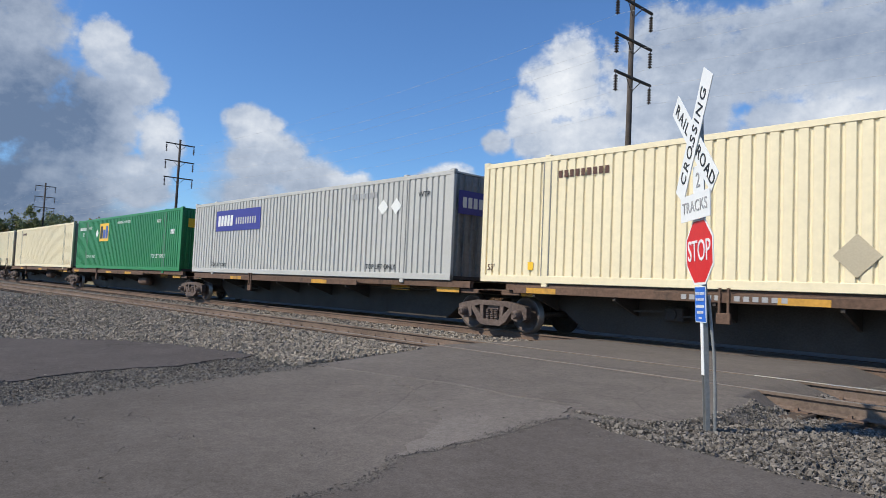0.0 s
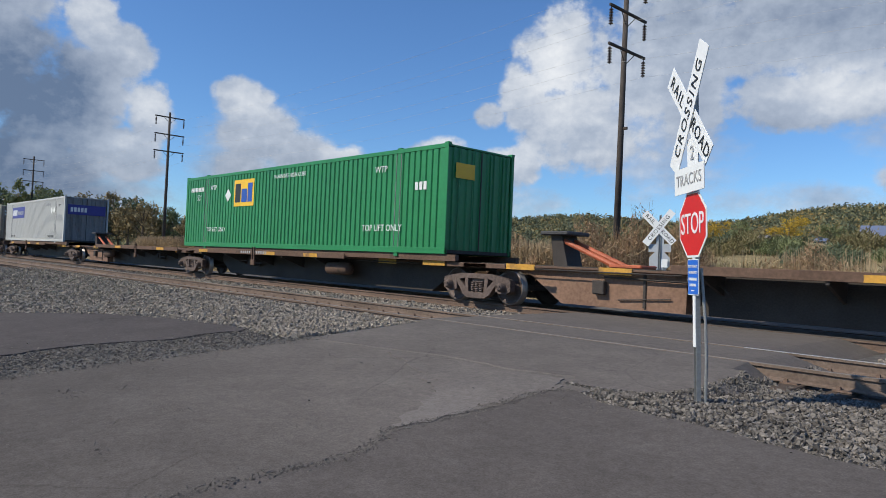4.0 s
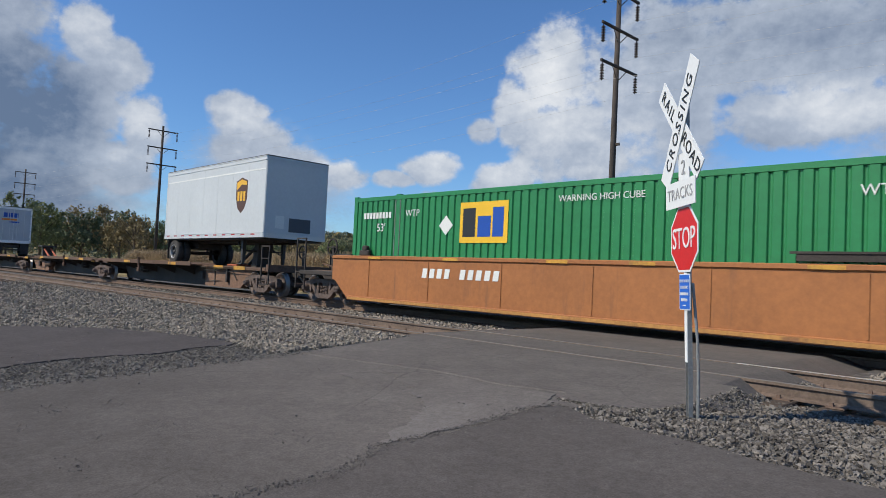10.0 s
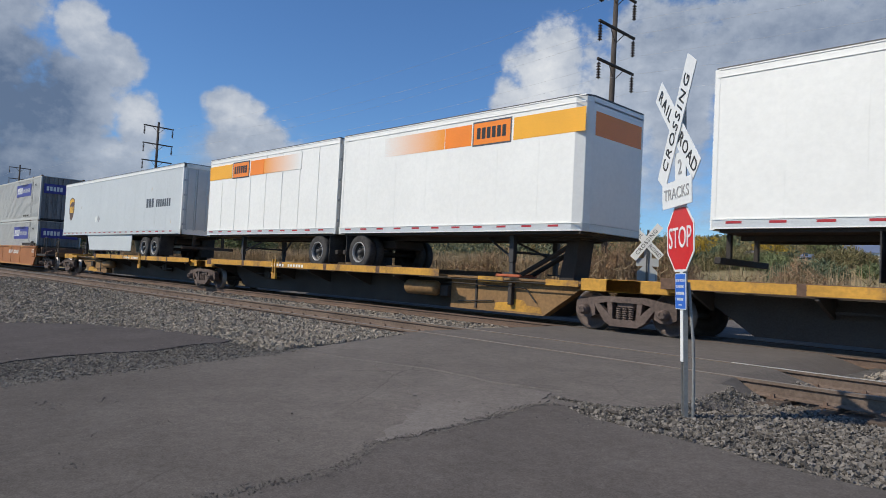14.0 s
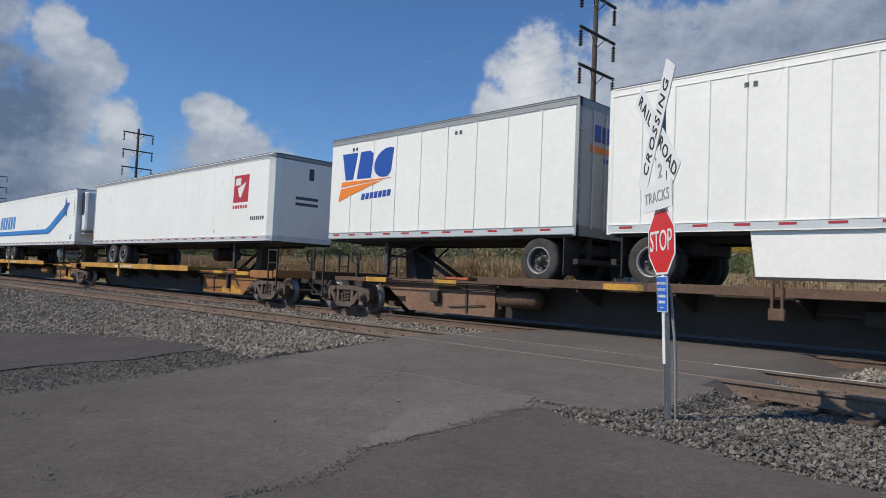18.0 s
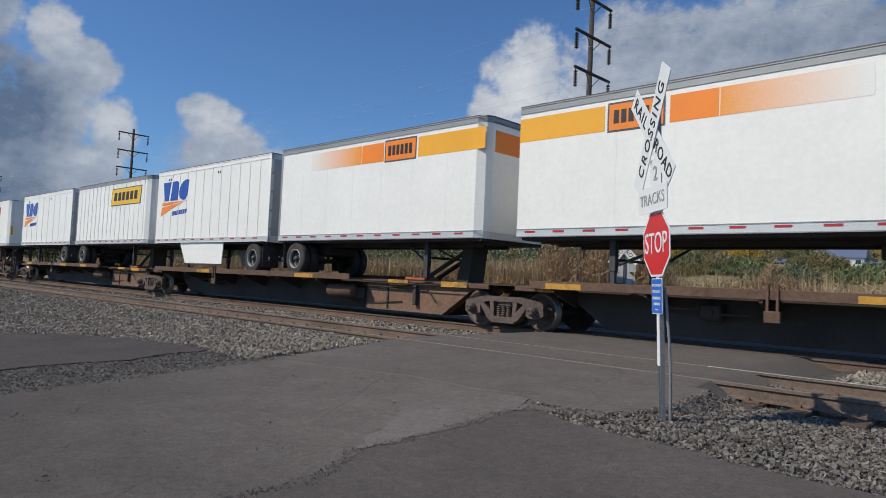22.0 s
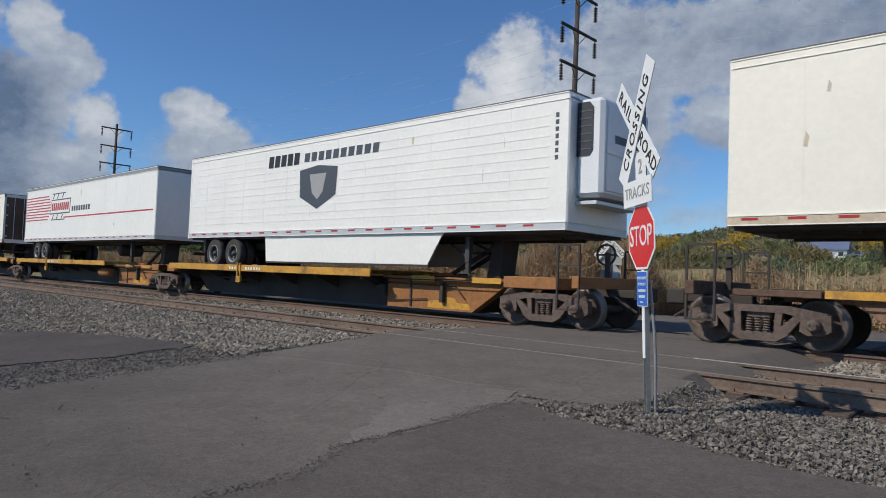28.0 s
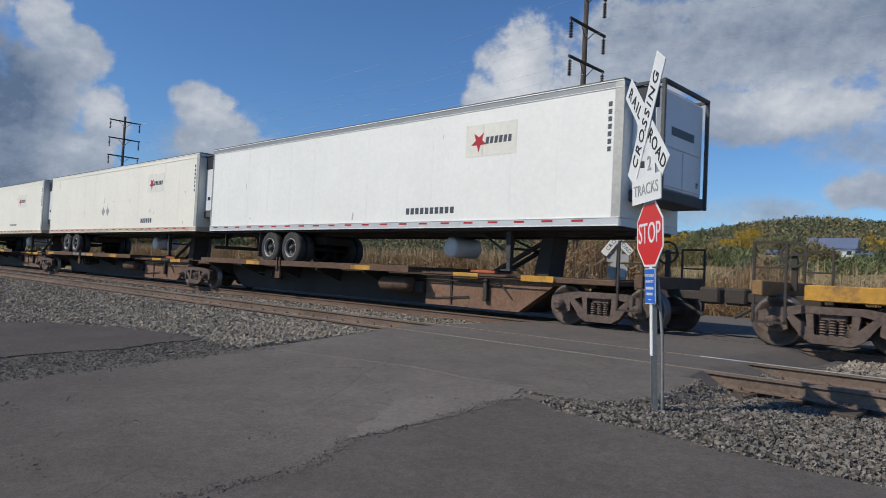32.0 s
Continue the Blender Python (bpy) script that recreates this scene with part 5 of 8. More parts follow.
def swoosh_logo(th, x, z, k, face=-SIDE, wide=1.0):
    """Three plain blue shapes over two orange wedges and a short blue line of print."""
    def put(name, pts, material, label):
        return decal(th, name, [(x + a * k * wide, z + b * k) for a, b in pts], material, label, face)
    put("logo_block", ((0.14, 1.46), (0.9, 1.45), (0.7, 0.62), (0.34, 0.62)), BLUE_Y, "blue logo shape")
    put("logo_block", ((0.9, 0.62), (1.07, 1.46), (1.52, 1.46), (1.68, 1.36), (1.66, 1.1), (1.6, 0.62)), BLUE_Y, "blue logo shape")
    arc = [radians(70 + 220 * i / 12) for i in range(13)]
    put("logo_block", [(2.3 + 0.56 * math.cos(a) + 0.12 * math.sin(a), 1.04 + 0.44 * math.sin(a)) for a in arc] + [(2.5, 0.76), (2.58, 1.3)], BLUE_Y, "blue rounded logo shape")
    put("logo_wedge", ((0.16, 0.56), (2.55, 0.56), (1.2, 0.48), (0.12, 0.4)), ORANGE_Y, "orange logo wedge")
    put("logo_wedge", ((0.12, 0.34), (1.5, 0.46), (2.1, 0.5), (0.9, 0.2), (0.0, -0.06)), ORANGE_Y, "orange logo wedge")
    for j in range(7):
        put("print_bar", slab(1.16 + j * 0.2, -0.05 + 0.01 * j, 0.14, 0.19, 0.04), BLUE_Y, "")


def plate_logo(th, x, z, w, h, back, fore, n, lean=0.1, face=-SIDE, border=None, lift=0.004):
    """A coloured panel with a row of plain blocks in it."""
    if border:
        decal(th, "logo_border", slab(x - 0.04, z - 0.04, w + 0.08, h + 0.08, lean * h), border, "", face, lift)
        lift += 0.004
    decal(th, "logo_panel", slab(x, z, w, h, lean * h), back, "coloured logo panel", face, lift)
    for j in range(n):
        decal(th, "logo_block", slab(x + w * (0.09 + j * 0.84 / n) + lean * h * 0.25, z + h * 0.25, w * 0.6 / n, h * 0.52, lean * h * 0.5), fore, "", face, lift + 0.004)


def arrow_logo(th, length, rising_right, words, face=-SIDE):
    """A long blue band that bends up to a bird-like point, and a row of leaning blue blocks."""
    fx = (lambda x: x) if rising_right else (lambda x: length - x)
    z0 = 2.66

    def draw(name, pts, material, label, lift):
        decal(th, name, [(fx(x), z0 + z) for x, z in pts], material, label, face, lift)
    draw("blue_band", ((0.02, 0.0), (11.7, 0.0), (12.1, 0.09), (14.45, 0.98), (14.4, 1.5), (11.7, 0.42), (11.1, 0.28), (0.02, 0.28)), BLUE_M, "long bright blue band", 0.004)
    draw("blue_band_edge", ((0.02, -0.004), (11.7, -0.004), (12.1, 0.086), (14.45, 0.975), (14.45, 1.1), (12.0, 0.16), (11.6, 0.08), (0.02, 0.08)), BLUE_M2, "deep blue shading of the band", 0.008)
    draw("bird_point", ((14.1, 0.92), (14.5, 1.0), (14.72, 0.85), (14.75, 1.2), (15.15, 1.62), (14.75, 1.6), (14.45, 1.95), (14.4, 1.6), (14.05, 1.3), (14.35, 1.25)), BLUE_M2, "dark blue bird-shaped point", 0.012)
    x = 1.35 if rising_right else length - 5.0
    for j in range(6):
        decal(th, "logo_block", slab(x + j * 0.6, z0 + 0.42, 0.44, 0.8, 0.14), BLUE_M, "leaning blue logo block", face)
    if words:
        decal(th, "band_gap", slab(x + 0.1, z0 - 0.02, 3.0, 0.33), WHITE, "", face, 0.009)
        for j in range(10):
            decal(th, "print_bar", slab(x + 0.22 + j * 0.28, z0 + 0.02, 0.19, 0.22, 0.03), BLUE_M2, "", face, 0.0135)


# ---- containers ----
def container(s, z, material, style, label, top=2.87, length=16.15):
    th = thing("shipping_container", label, "container", "containers on the train")
    w, L, h = SIDE, length, top
    pitch = 0.236 if style != "ribbed" else 0.62
    for sd in (-1, 1):
        prof, x = [], 0.14
        n = int((L - 0.28) / pitch)
        pw = (L - 0.28) / n
        for k in range(n):
            x = 0.14 + k * pw
            if style == "ribbed":
                prof += [(x, 0.03), (x + pw - 0.07, 0.03), (x + pw - 0.065, 0.0), (x + pw - 0.005, 0.0)]
            else:
                prof += [(x, 0.036), (x + pw * 0.16, 0.036), (x + pw * 0.26, 0.0), (x + pw * 0.9, 0.0)]
        prof.append((L - 0.14, 0.036))
        g = Geo()
        y = sd * (w - 0.012)
        g.v = [(a, y - sd * d, zz) for a, d in prof for zz in (0.16, h - 0.1)]
        g.f = [(2 * i, 2 * i + 2, 2 * i + 3, 2 * i + 1) for i in range(len(prof) - 1)]
        part("side_panel", g, material, th, "corrugated steel side")
        part("top_rail", Geo().box(0, L, *sorted((sd * (w - 0.09), sd * w)), h - 0.12, h, 0.01), material, th)
        part("bottom_rail", Geo().box(0, L, *sorted((sd * (w - 0.09), sd * w)), 0.0, 0.17, 0.01), material, th)
        for x in (0.0, 1.9, L - 2.06, L - 0.16):
            post = x in (0.0, L - 0.16)
            part("post", Geo().box(x, x + 0.16, *sorted((sd * (w - 0.1), sd * (w - 0.002 if post else w - 0.006))), 0.0 if post else -0.1 if z > 1 and z < 1.4 else 0.0, h if post else h - 0.004, 0.008), material, th)
            part("casting", Geo().box(x - 0.003, x + 0.163, *sorted((sd * (w - 0.12), sd * (w + 0.004))), h - 0.06, h + 0.035, 0.01), material if style != "pink" else RAIL, th)
    for x in (1.87, 2.07, L - 2.09, L - 1.89):
        part("post_seam", Geo().box(x, x + 0.022, -w + 0.0, -w + 0.03, 0.17, h - 0.12), RIB_DARK, th, "dark seam beside the post")
    part("roof", Geo().box(0.05, L - 0.05, -w + 0.06, w - 0.06, h - 0.06, h - 0.015), material, th)
    part("floor", Geo().box(0.03, L - 0.03, -w + 0.05, w - 0.05, 0.03, 0.12), UNDER, th)
    for x, d in ((0.04, 1), (L - 0.04, -1)):
        g, pr = Geo(), []
        n = 9
        for k in range(n):
            y0, pw = -w + 0.12 + k * (2 * w - 0.24) / n, (2 * w - 0.24) / n
            pr += [(y0, 0.04), (y0 + pw * 0.4, 0.04), (y0 + pw * 0.5, 0.0), (y0 + pw * 0.9, 0.0)]
        pr.append((w - 0.12, 0.04))
        g.v = [(x + d * e, a, zz) for a, e in pr for zz in (0.1, h - 0.08)]
        g.f = [(2 * i, 2 * i + 2, 2 * i + 3, 2 * i + 1) for i in range(len(pr) - 1)]
        # cream and grey boxes get end colours with shade painted in
        part("end_panel", g, {CREAM: END_DARK, FED_GREY: END_GREY, WHITE_BOX: END_WHITE}.get(material, material), th, "stained corrugated end, often darker than the sides")
        if d < 0:
            for y in (-0.85, -0.35, 0.35, 0.85):
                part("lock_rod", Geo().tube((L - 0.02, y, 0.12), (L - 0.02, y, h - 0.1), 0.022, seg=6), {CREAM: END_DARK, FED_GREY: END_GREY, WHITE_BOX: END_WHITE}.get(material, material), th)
            part("door_gap", Geo().box(L - 0.05, L - 0.03, -0.015, 0.015, 0.1, h - 0.1), UNDER, th)
    th["base_z"] = z
    rides(th, s)
    th.location.z = z
    return th


def bars(th, x, z, n, w, h, gap, material, face=-SIDE, lift=0.004):
    for k in range(n):
        decal(th, "print_bar", slab(x + k * (w + gap), z, w, h), material, "", face, lift)


def words(th, txt, x, z, size, material, face=-SIDE):
    return part("lettering", text_mesh(txt, size, material), material, th, at=(x, face - 0.004, z))


# ---- trailers ----
def tyre_meshes(r=0.5):
    t = Geo().turn([(0.29, -0.13), (0.36, -0.14), (0.45, -0.135), (r - 0.015, -0.11), (r, -0.08), (r, 0.08), (r - 0.015, 0.11), (0.45, 0.135), (0.29, 0.13)], (0, 0, 0), 26)
    rim = Geo().turn([(0.265, -0.06), (0.272, -0.135), (0.29, -0.142), (0.3, -0.135), (0.3, -0.1)], (0, 0, 0), 22)
    dish = Geo().turn([(0.0, -0.13), (0.07, -0.13), (0.09, -0.06), (0.12, 0.0), (0.2, 0.01), (0.25, -0.01), (0.268, -0.07)], (0, 0, 0), 22)
    for k in range(8):
        a = k * math.pi / 4
        rim.tube((0.16 * math.cos(a), 0.01, 0.16 * math.sin(a)), (0.16 * math.cos(a), -0.03, 0.16 * math.sin(a)), 0.016, seg=6)
    return t.mesh("tyre", TYRE, True), rim.mesh("rim", RIM, True), dish.mesh("hub", RIM_DARK, True)


def trailer(s, length, nose, material, label, ribs=0.0, skirt=None, reefer=False, axles=None, top_mat=None, round_nose=False, door=None, tape=True, zb=2.05, zt=4.93, ladder=True):
    """A road trailer on its wheels. nose L or R. skirt: (from, to) along its length from the nose."""
    th = thing("semi_trailer", label, "trailer", "trailers on the train")
    L, w = length, SIDE
    mx = (lambda x: x) if nose == "L" else (lambda x: L - x)

    def span(a, b):
        return tuple(sorted((mx(a), mx(b))))
    top_mat = top_mat or material
    th["rib_depth"] = 0.0095 if ribs else 0.0
    wear = random.Random(int(s * 10))
    for k in range(0 if L < 10 else 12 if material is WHITE_CREAM else 4):
        x, z, ww, hh = wear.uniform(0.5, L - 0.8), wear.uniform(zb + 0.25, zt - 0.5), wear.uniform(0.02, 0.1), wear.uniform(0.05, 0.35)
        decal(th, "scuff", [(x, z), (x + ww * 0.7, z - hh * 0.1), (x + ww, z + hh * 0.6), (x + ww * 0.4, z + hh)], SCUFF if k % 3 else RAIL_CREAM, "small scuff", lift=0.003, base=0.002)
    c = 0.16 if round_nose else 0.03
    plan = [(mx(c), -w), (mx(0.0), -w + c), (mx(0.0), w - c), (mx(c), w), (mx(L), w), (mx(L), -w)]
    if round_nose:
        plan = [(mx(0.02 + c * 1.6), -w), (mx(0.08), -w + 0.12), (mx(0.0), -w + c * 1.7), (mx(0.0), w - c * 1.7), (mx(0.08), w - 0.12), (mx(0.02 + c * 1.6), w), (mx(L), w), (mx(L), -w)]
    part("box_body", Geo().prism([(a, b) for a, b in plan], zb + 0.16, zt - 0.1, "z"), material, th)
    inset = [(a, b * 1.004) for a, b in plan]
    part("top_rail", Geo().prism(inset, zt - 0.13, zt, "z"), top_mat, th, "edge rail of the roof")
    part("roof_edge", Geo().prism([(a, b * 1.002) for a, b in plan], zt, zt + 0.04, "z"), ROOF_EDGE, th, "dark line on the roof edge")
    part("bottom_rail", Geo().prism([(a, b * 1.006) for a, b in plan], zb, zb + 0.17, "z"), ALU if material != WHITE_CREAM else RAIL_CREAM, th, "riveted lower rail")
    part("rail_lip", Geo().box(0.02, L - 0.02, -w * 1.006 - 0.012, -w, zb + 0.16, zb + 0.178).box(0.02, L - 0.02, -w * 1.006 - 0.01, -w, zb + 0.0, zb + 0.02).box(0.02, L - 0.02, -w * 1.004 - 0.01, -w, zt - 0.145, zt - 0.13).box(0.02, L - 0.02, -w * 1.004 - 0.012, -w, zt - 0.012, zt + 0.01), top_mat if L < 10 else material, th, "thin folded edges of the side rails")
    if ribs:
        n = int(L / ribs)
        for k in range(1, n):
            x = k * L / n
            part("side_rib", Geo().box(x - 0.035, x + 0.035, -w - 0.012, -w + 0.01, zb + 0.17, zt - 0.13), material, th)
    else:
        x = 1.2
        while x < L - 0.6:
            part("panel_seam", Geo().box(x - 0.012, x + 0.012, -w - 0.0025, -w + 0.01, zb + 0.17, zt - 0.13), material, th)
            x += 1.22
    if tape:
        g, k = Geo(), 0
        x = 0.25
        while x < L - 0.4:
            g.box(x, x + 0.28, -w * 1.006 - 0.004, -w * 1.006 + 0.01, zb + 0.09, zb + 0.135)
            x += 0.74
        part("reflective_tape", g, TAPE_RED, th, "broken line of red reflective tape")["kind"] = "stuff"
    # rear
    rx, d = mx(L), (1 if nose == "L" else -1)
    dm = door or DOOR_GREY
    part("rear_frame", Geo().box(*sorted((rx - d * 0.06, rx + d * 0.03)), -w - 0.006, -w + 0.1, zb - 0.02, zt + 0.005).box(*sorted((rx - d * 0.06, rx + d * 0.03)), w - 0.1, w + 0.006, zb - 0.02, zt + 0.005).box(*sorted((rx - d * 0.06, rx + d * 0.03)), -w, w, zt - 0.16, zt + 0.005).box(*sorted((rx - d * 0.06, rx + d * 0.03)), -w, w, zb - 0.02, zb + 0.2), top_mat, th, "rear door frame")
    for s2 in (-1, 1):
        dr = part("rear_door", Geo().box(*sorted((rx, rx + d * 0.02)), *sorted((s2 * 0.01, s2 * (w - 0.1))), zb + 0.2, zt - 0.16), dm, th)
        for y in (0.25, 0.75):
            part("lock_rod", Geo().tube((rx + d * 0.04, s2 * y, zb + 0.15), (rx + d * 0.04, s2 * y, zt - 0.15), 0.018, seg=6), ALU, dr)
        for k in range(4):
            part("hinge", Geo().box(*sorted((rx + d * 0.02, rx + d * 0.045)), *sorted((s2 * (w - 0.22), s2 * (w - 0.04))), zb + 0.35 + k * 0.62, zb + 0.43 + k * 0.62), DOOR_GREY, dr)
    part("rear_bumper", Geo().box(*sorted((rx - d * 0.12, rx)), -1.15, 1.15, zb - 0.62, zb - 0.5, 0.01).box(*sorted((rx - d * 0.1, rx - d * 0.02)), -0.7, -0.6, zb - 0.55, zb).box(*sorted((rx - d * 0.1, rx - d * 0.02)), 0.6, 0.7, zb - 0.55, zb), UNDER, th, "rear underride bar")
    # under
    for y in (-0.5, 0.42):
        part("frame_rail", Geo().box(*span(0.6, L - 0.2), y, y + 0.08, zb - 0.16, zb - 0.061), UNDER, th)
    part("underframe", Geo().box(*span(0.1, L - 0.1), -1.2, 1.2, zb - 0.06, zb), UNDER, th)
    axles = axles or ((L - 0.92,) if L < 10 else (L - 2.7, L - 3.9))
    ty = kept("tyre", lambda: tyre_meshes()[0])
    ri = kept("rim", lambda: tyre_meshes()[1])
    hu = kept("hub", lambda: tyre_meshes()[2])
    deck = 1.0
    for a in axles:
        x = mx(a)
        part("axle", Geo().tube((x, -1.1, deck + 0.5), (x, 1.1, deck + 0.5), 0.06, seg=8), UNDER, th)
        for y in (-1.13, -0.82, 0.82, 1.13):
            t = part("tyre", ty, TYRE, th, at=(x, y, deck + 0.5))
            if abs(y) > 1:
                rr = part("rim", ri, RIM, t, "dull metal wheel")
                rr.scale.y = 1 if y < 0 else -1
                part("hub", hu, RIM_DARK, t).scale.y = rr.scale.y
    part("suspension", Geo().box(*span(min(axles) - 0.8, max(axles) + 0.7), -0.55, 0.55, zb - 0.4, zb - 0.14, 0.03), UNDER, th)
    flap = span(max(axles) + 0.62, max(axles) + 0.64)
    for y in (-1.25, 0.65):
        part("mud_flap", Geo().box(*flap, y, y + 0.6, deck + 0.2, zb - 0.05), TYRE, th, "black rubber flap")
    lx = 2.2 if L < 10 else 3.0
    for y in (-0.85, 0.85):
        part("landing_leg", Geo().box(mx(lx) - 0.07, mx(lx) + 0.07, y - 0.07, y + 0.07, 1.35, zb, 0.01).box(mx(lx) - 0.05, mx(lx) + 0.05, y - 0.05, y + 0.05, 1.12, 1.36).box(mx(lx) - 0.14, mx(lx) + 0.14, y - 0.14, y + 0.14, 1.08, 1.12), LANDING, th, "folded landing leg")
    part("leg_brace", Geo().tube((mx(lx), -0.85, 1.45), (mx(lx + 1.1), -0.5, zb - 0.1), 0.03, seg=6).tube((mx(lx), 0.85, 1.45), (mx(lx + 1.1), 0.5, zb - 0.1), 0.03, seg=6).tube((mx(lx), -0.85, 1.6), (mx(lx), 0.85, 1.6), 0.03, seg=6), LANDING, th)
    part("coupler_plate", Geo().box(*span(0.2, 1.9), -0.6, 0.6, zb - 0.09, zb - 0.02), LANDING, th)
    if skirt:
        a, b = skirt
        for y in (-1.24, 1.21):
            part("side_skirt", Geo().prism([(mx(a), zb), (mx(b), zb), (mx(b - 0.1), zb - 0.78), (mx(a + 0.5), zb - 0.78)], y, y + 0.03), material, th, "smooth side skirt")
        part("skirt_edge", Geo().box(*span(a + 0.45, b - 0.1), -1.247, -1.2, zb - 0.83, zb - 0.78), UNDER, th, "dark rubber edge")
    elif L > 10:
        tx = mx(5.2)
        tk = Geo().turn([(0.0, -0.5), (0.2, -0.5), (0.26, -0.45), (0.26, 0.45), (0.2, 0.5), (0.0, 0.5)], (0, 0, 0), 16).mesh("fuel_tank", REEFER_W if reefer else UNDER, True)
        tk.transform(pose(tx, 0.0, zb - 0.42, 0, 0, 0))
        part("fuel_tank", tk, UNDER, th, "round under-slung tank")
    if reefer:
        n0, dd = mx(0.0), (-1 if nose == "L" else 1)
        part("cooling_unit", Geo().box(*sorted((n0, n0 + dd * 0.62)), -1.02, 1.02, zb + 0.7, zt - 0.12, 0.08), REEFER_W, th, "white front-mounted cooling unit")
        x0, x1 = n0 + dd * 0.02, n0 + dd * 0.4
        if not (material is WHITE_CREAM or top_mat is ROOF_GREY):
            part("grille", Geo().prism([(x0, zb + 1.55), (x1 - dd * 0.08, zb + 1.55), (x1, zb + 1.66), (x1, zt - 0.32), (x1 - dd * 0.1, zt - 0.2), (x0, zt - 0.2)], -1.035, -1.01), REEFER_D, th, "black honeycomb side grille")
        for k in range(0 if material is WHITE_CREAM or top_mat is ROOF_GREY else 6):
            z = zb + 1.68 + k * 0.16
            part("grille_bar", Geo().box(*sorted((x0 + dd * 0.03, x1 - dd * 0.03)), -1.042, -1.034, z, z + 0.03), SLATE, th)
        fx = n0 + dd * 0.62
        part("front_panel", Geo().box(*sorted((fx, fx + dd * 0.02)), -0.86, 0.86, zb + 1.6, zt - 0.3, 0.008), REEFER_W, th, "upper panel of the cooling unit")
        for y in (-0.86, 0.02):
            part("front_panel", Geo().box(*sorted((fx, fx + dd * 0.02)), y, y + 0.84, zb + 0.82, zb + 1.56, 0.008), REEFER_W, th, "lower door of the cooling unit")
        part("unit_badge", Geo().box(*sorted((fx + dd * 0.02, fx + dd * 0.025)), -0.55, 0.5, zb + 1.85, zb + 2.02), SLATE, th)
        part("door_vent", Geo().turn([(0.0, -0.01), (0.07, -0.01), (0.07, 0.02)], (0, 0, 0), 12).mesh("door_vent", REEFER_D), REEFER_D, th, at=(fx + dd * 0.01, 0.7, zb + 1.0)).rotation_euler.z = radians(90 if dd > 0 else -90)
        if material is WHITE_CREAM or top_mat is ROOF_GREY:
            for y in (-1.06, 1.0):
                part("guard_post", Geo().box(*sorted((fx + dd * 0.03, fx + dd * 0.11)), y, y + 0.06, zb + 0.5, zt - 0.02, 0.01), POST_DARK, th, "dark steel guard frame")
            part("guard_beam", Geo().box(*sorted((fx + dd * 0.03, fx + dd * 0.11)), -1.0, 1.0, zt - 0.1, zt - 0.02, 0.01).box(*sorted((n0, fx + dd * 0.05)), -1.06, -1.0, zt - 0.1, zt - 0.04).box(*sorted((n0, fx + dd * 0.05)), 1.0, 1.06, zt - 0.1, zt - 0.04), POST_DARK, th, "dark steel guard frame")
            part("unit_base", Geo().box(*sorted((n0, fx + dd * 0.06)), -1.02, 1.02, zb + 0.5, zb + 0.74, 0.03), POST_DARK, th, "dark tray under the cooling unit")
            part("unit_cap", Geo().box(*sorted((n0, fx - dd * 0.04)), -1.045, 1.045, zt - 0.62, zt - 0.1, 0.06), REEFER_D, th, "black top of the cooling unit")
            part("unit_handle", Geo().box(*sorted((n0 + dd * 0.24, n0 + dd * 0.42)), -1.032, -1.0, zb + 1.15, zb + 1.28, 0.01), REEFER_D, th, "dark handle recess")
            part("nose_corner", Geo().box(*span(0.0, 0.2), -w * 1.004 - 0.004, -w * 1.004 + 0.02, zb + 0.17, zt - 0.02), NOSE_GREY, th, "dull grey rounded corner sheet")
        part("unit_rail", Geo().box(*sorted((n0, n0 + dd * 0.5)), -1.0, 1.0, zb + 0.55, zb + 0.62), ALU, th)
        for k in range(7):
            decal(th, "print_bar", slab(mx(0.3) - 0.04, zt - 0.5 - k * 0.15, 0.08, 0.1), SLATE)
    rides(th, s)
    return th


# ---- the consist: truck places along the train, and what each unit carries ----
CARS = [
    ("brown", (-508.0, -490.6, -473.2, -455.8, -438.4, -424.6), (None, None, None, None, None)),
    ("brown", (-420.3, -402.9, -384.4, -366.5, -349.3, -333.2), ("box", "box", "box", "box", "box")),
    ("brown", (-328.4, -312.2, -294.8, -278.0, -260.6, -244.0), ("box", None, "box", None, "box")),
    ("brown", (-239.6, -223.1, -206.0, -188.7, -171.8, -155.0), ("L", None, "L", None, "R")),
    ("well", (-151.1, -132.4, -112.2, -92.3), ("w", "w", "w")),
    ("yellow", (-88.0, -70.5, -51.6, -34.3), ("L", "R", "R")),
    ("rust", (-30.1, -11.9, 6.4, 24.4), ("L", "R", "R")),
    ("brown", (28.6, 46.4, 64.6, 82.5), ("L", "R", "R")),
    ("brown", (86.6, 104.5, 123.4, 141.2), ("R", "R", "R")),
    ("brown", (145.1, 163.2, 182.0, 199.8), ("L", "L", "R")),
    ("rust", (204.1, 221.6, 240.3, 258.0), ("L", "R", "R")),
    ("brown", (262.4, 279.0, 296.6, 314.0, 331.0, 348.0), ("L", "R", "R", "R", "R")),
    ("yellow", (352.2, 370.2, 388.2), (None, None)),
]
count = 0
for kind, at, loads in CARS:
    n = len(loads)
    for i, load in enumerate(loads):
        if kind == "well":
            well_car(at[i], at[i + 1], i == 0, i == n - 1, (4.97, None, 11.9)[i])
        else:
            nose = load if load in ("L", "R") else ("L" if (load is None and kind == "brown" and at[0] < -140) else None)
            platform(at[i], at[i + 1], kind, nose, i == 0, i == n - 1, "trailer" if load in ("L", "R") else load, count)
        count += 1

# containers on the spine units
CZ = 1.17
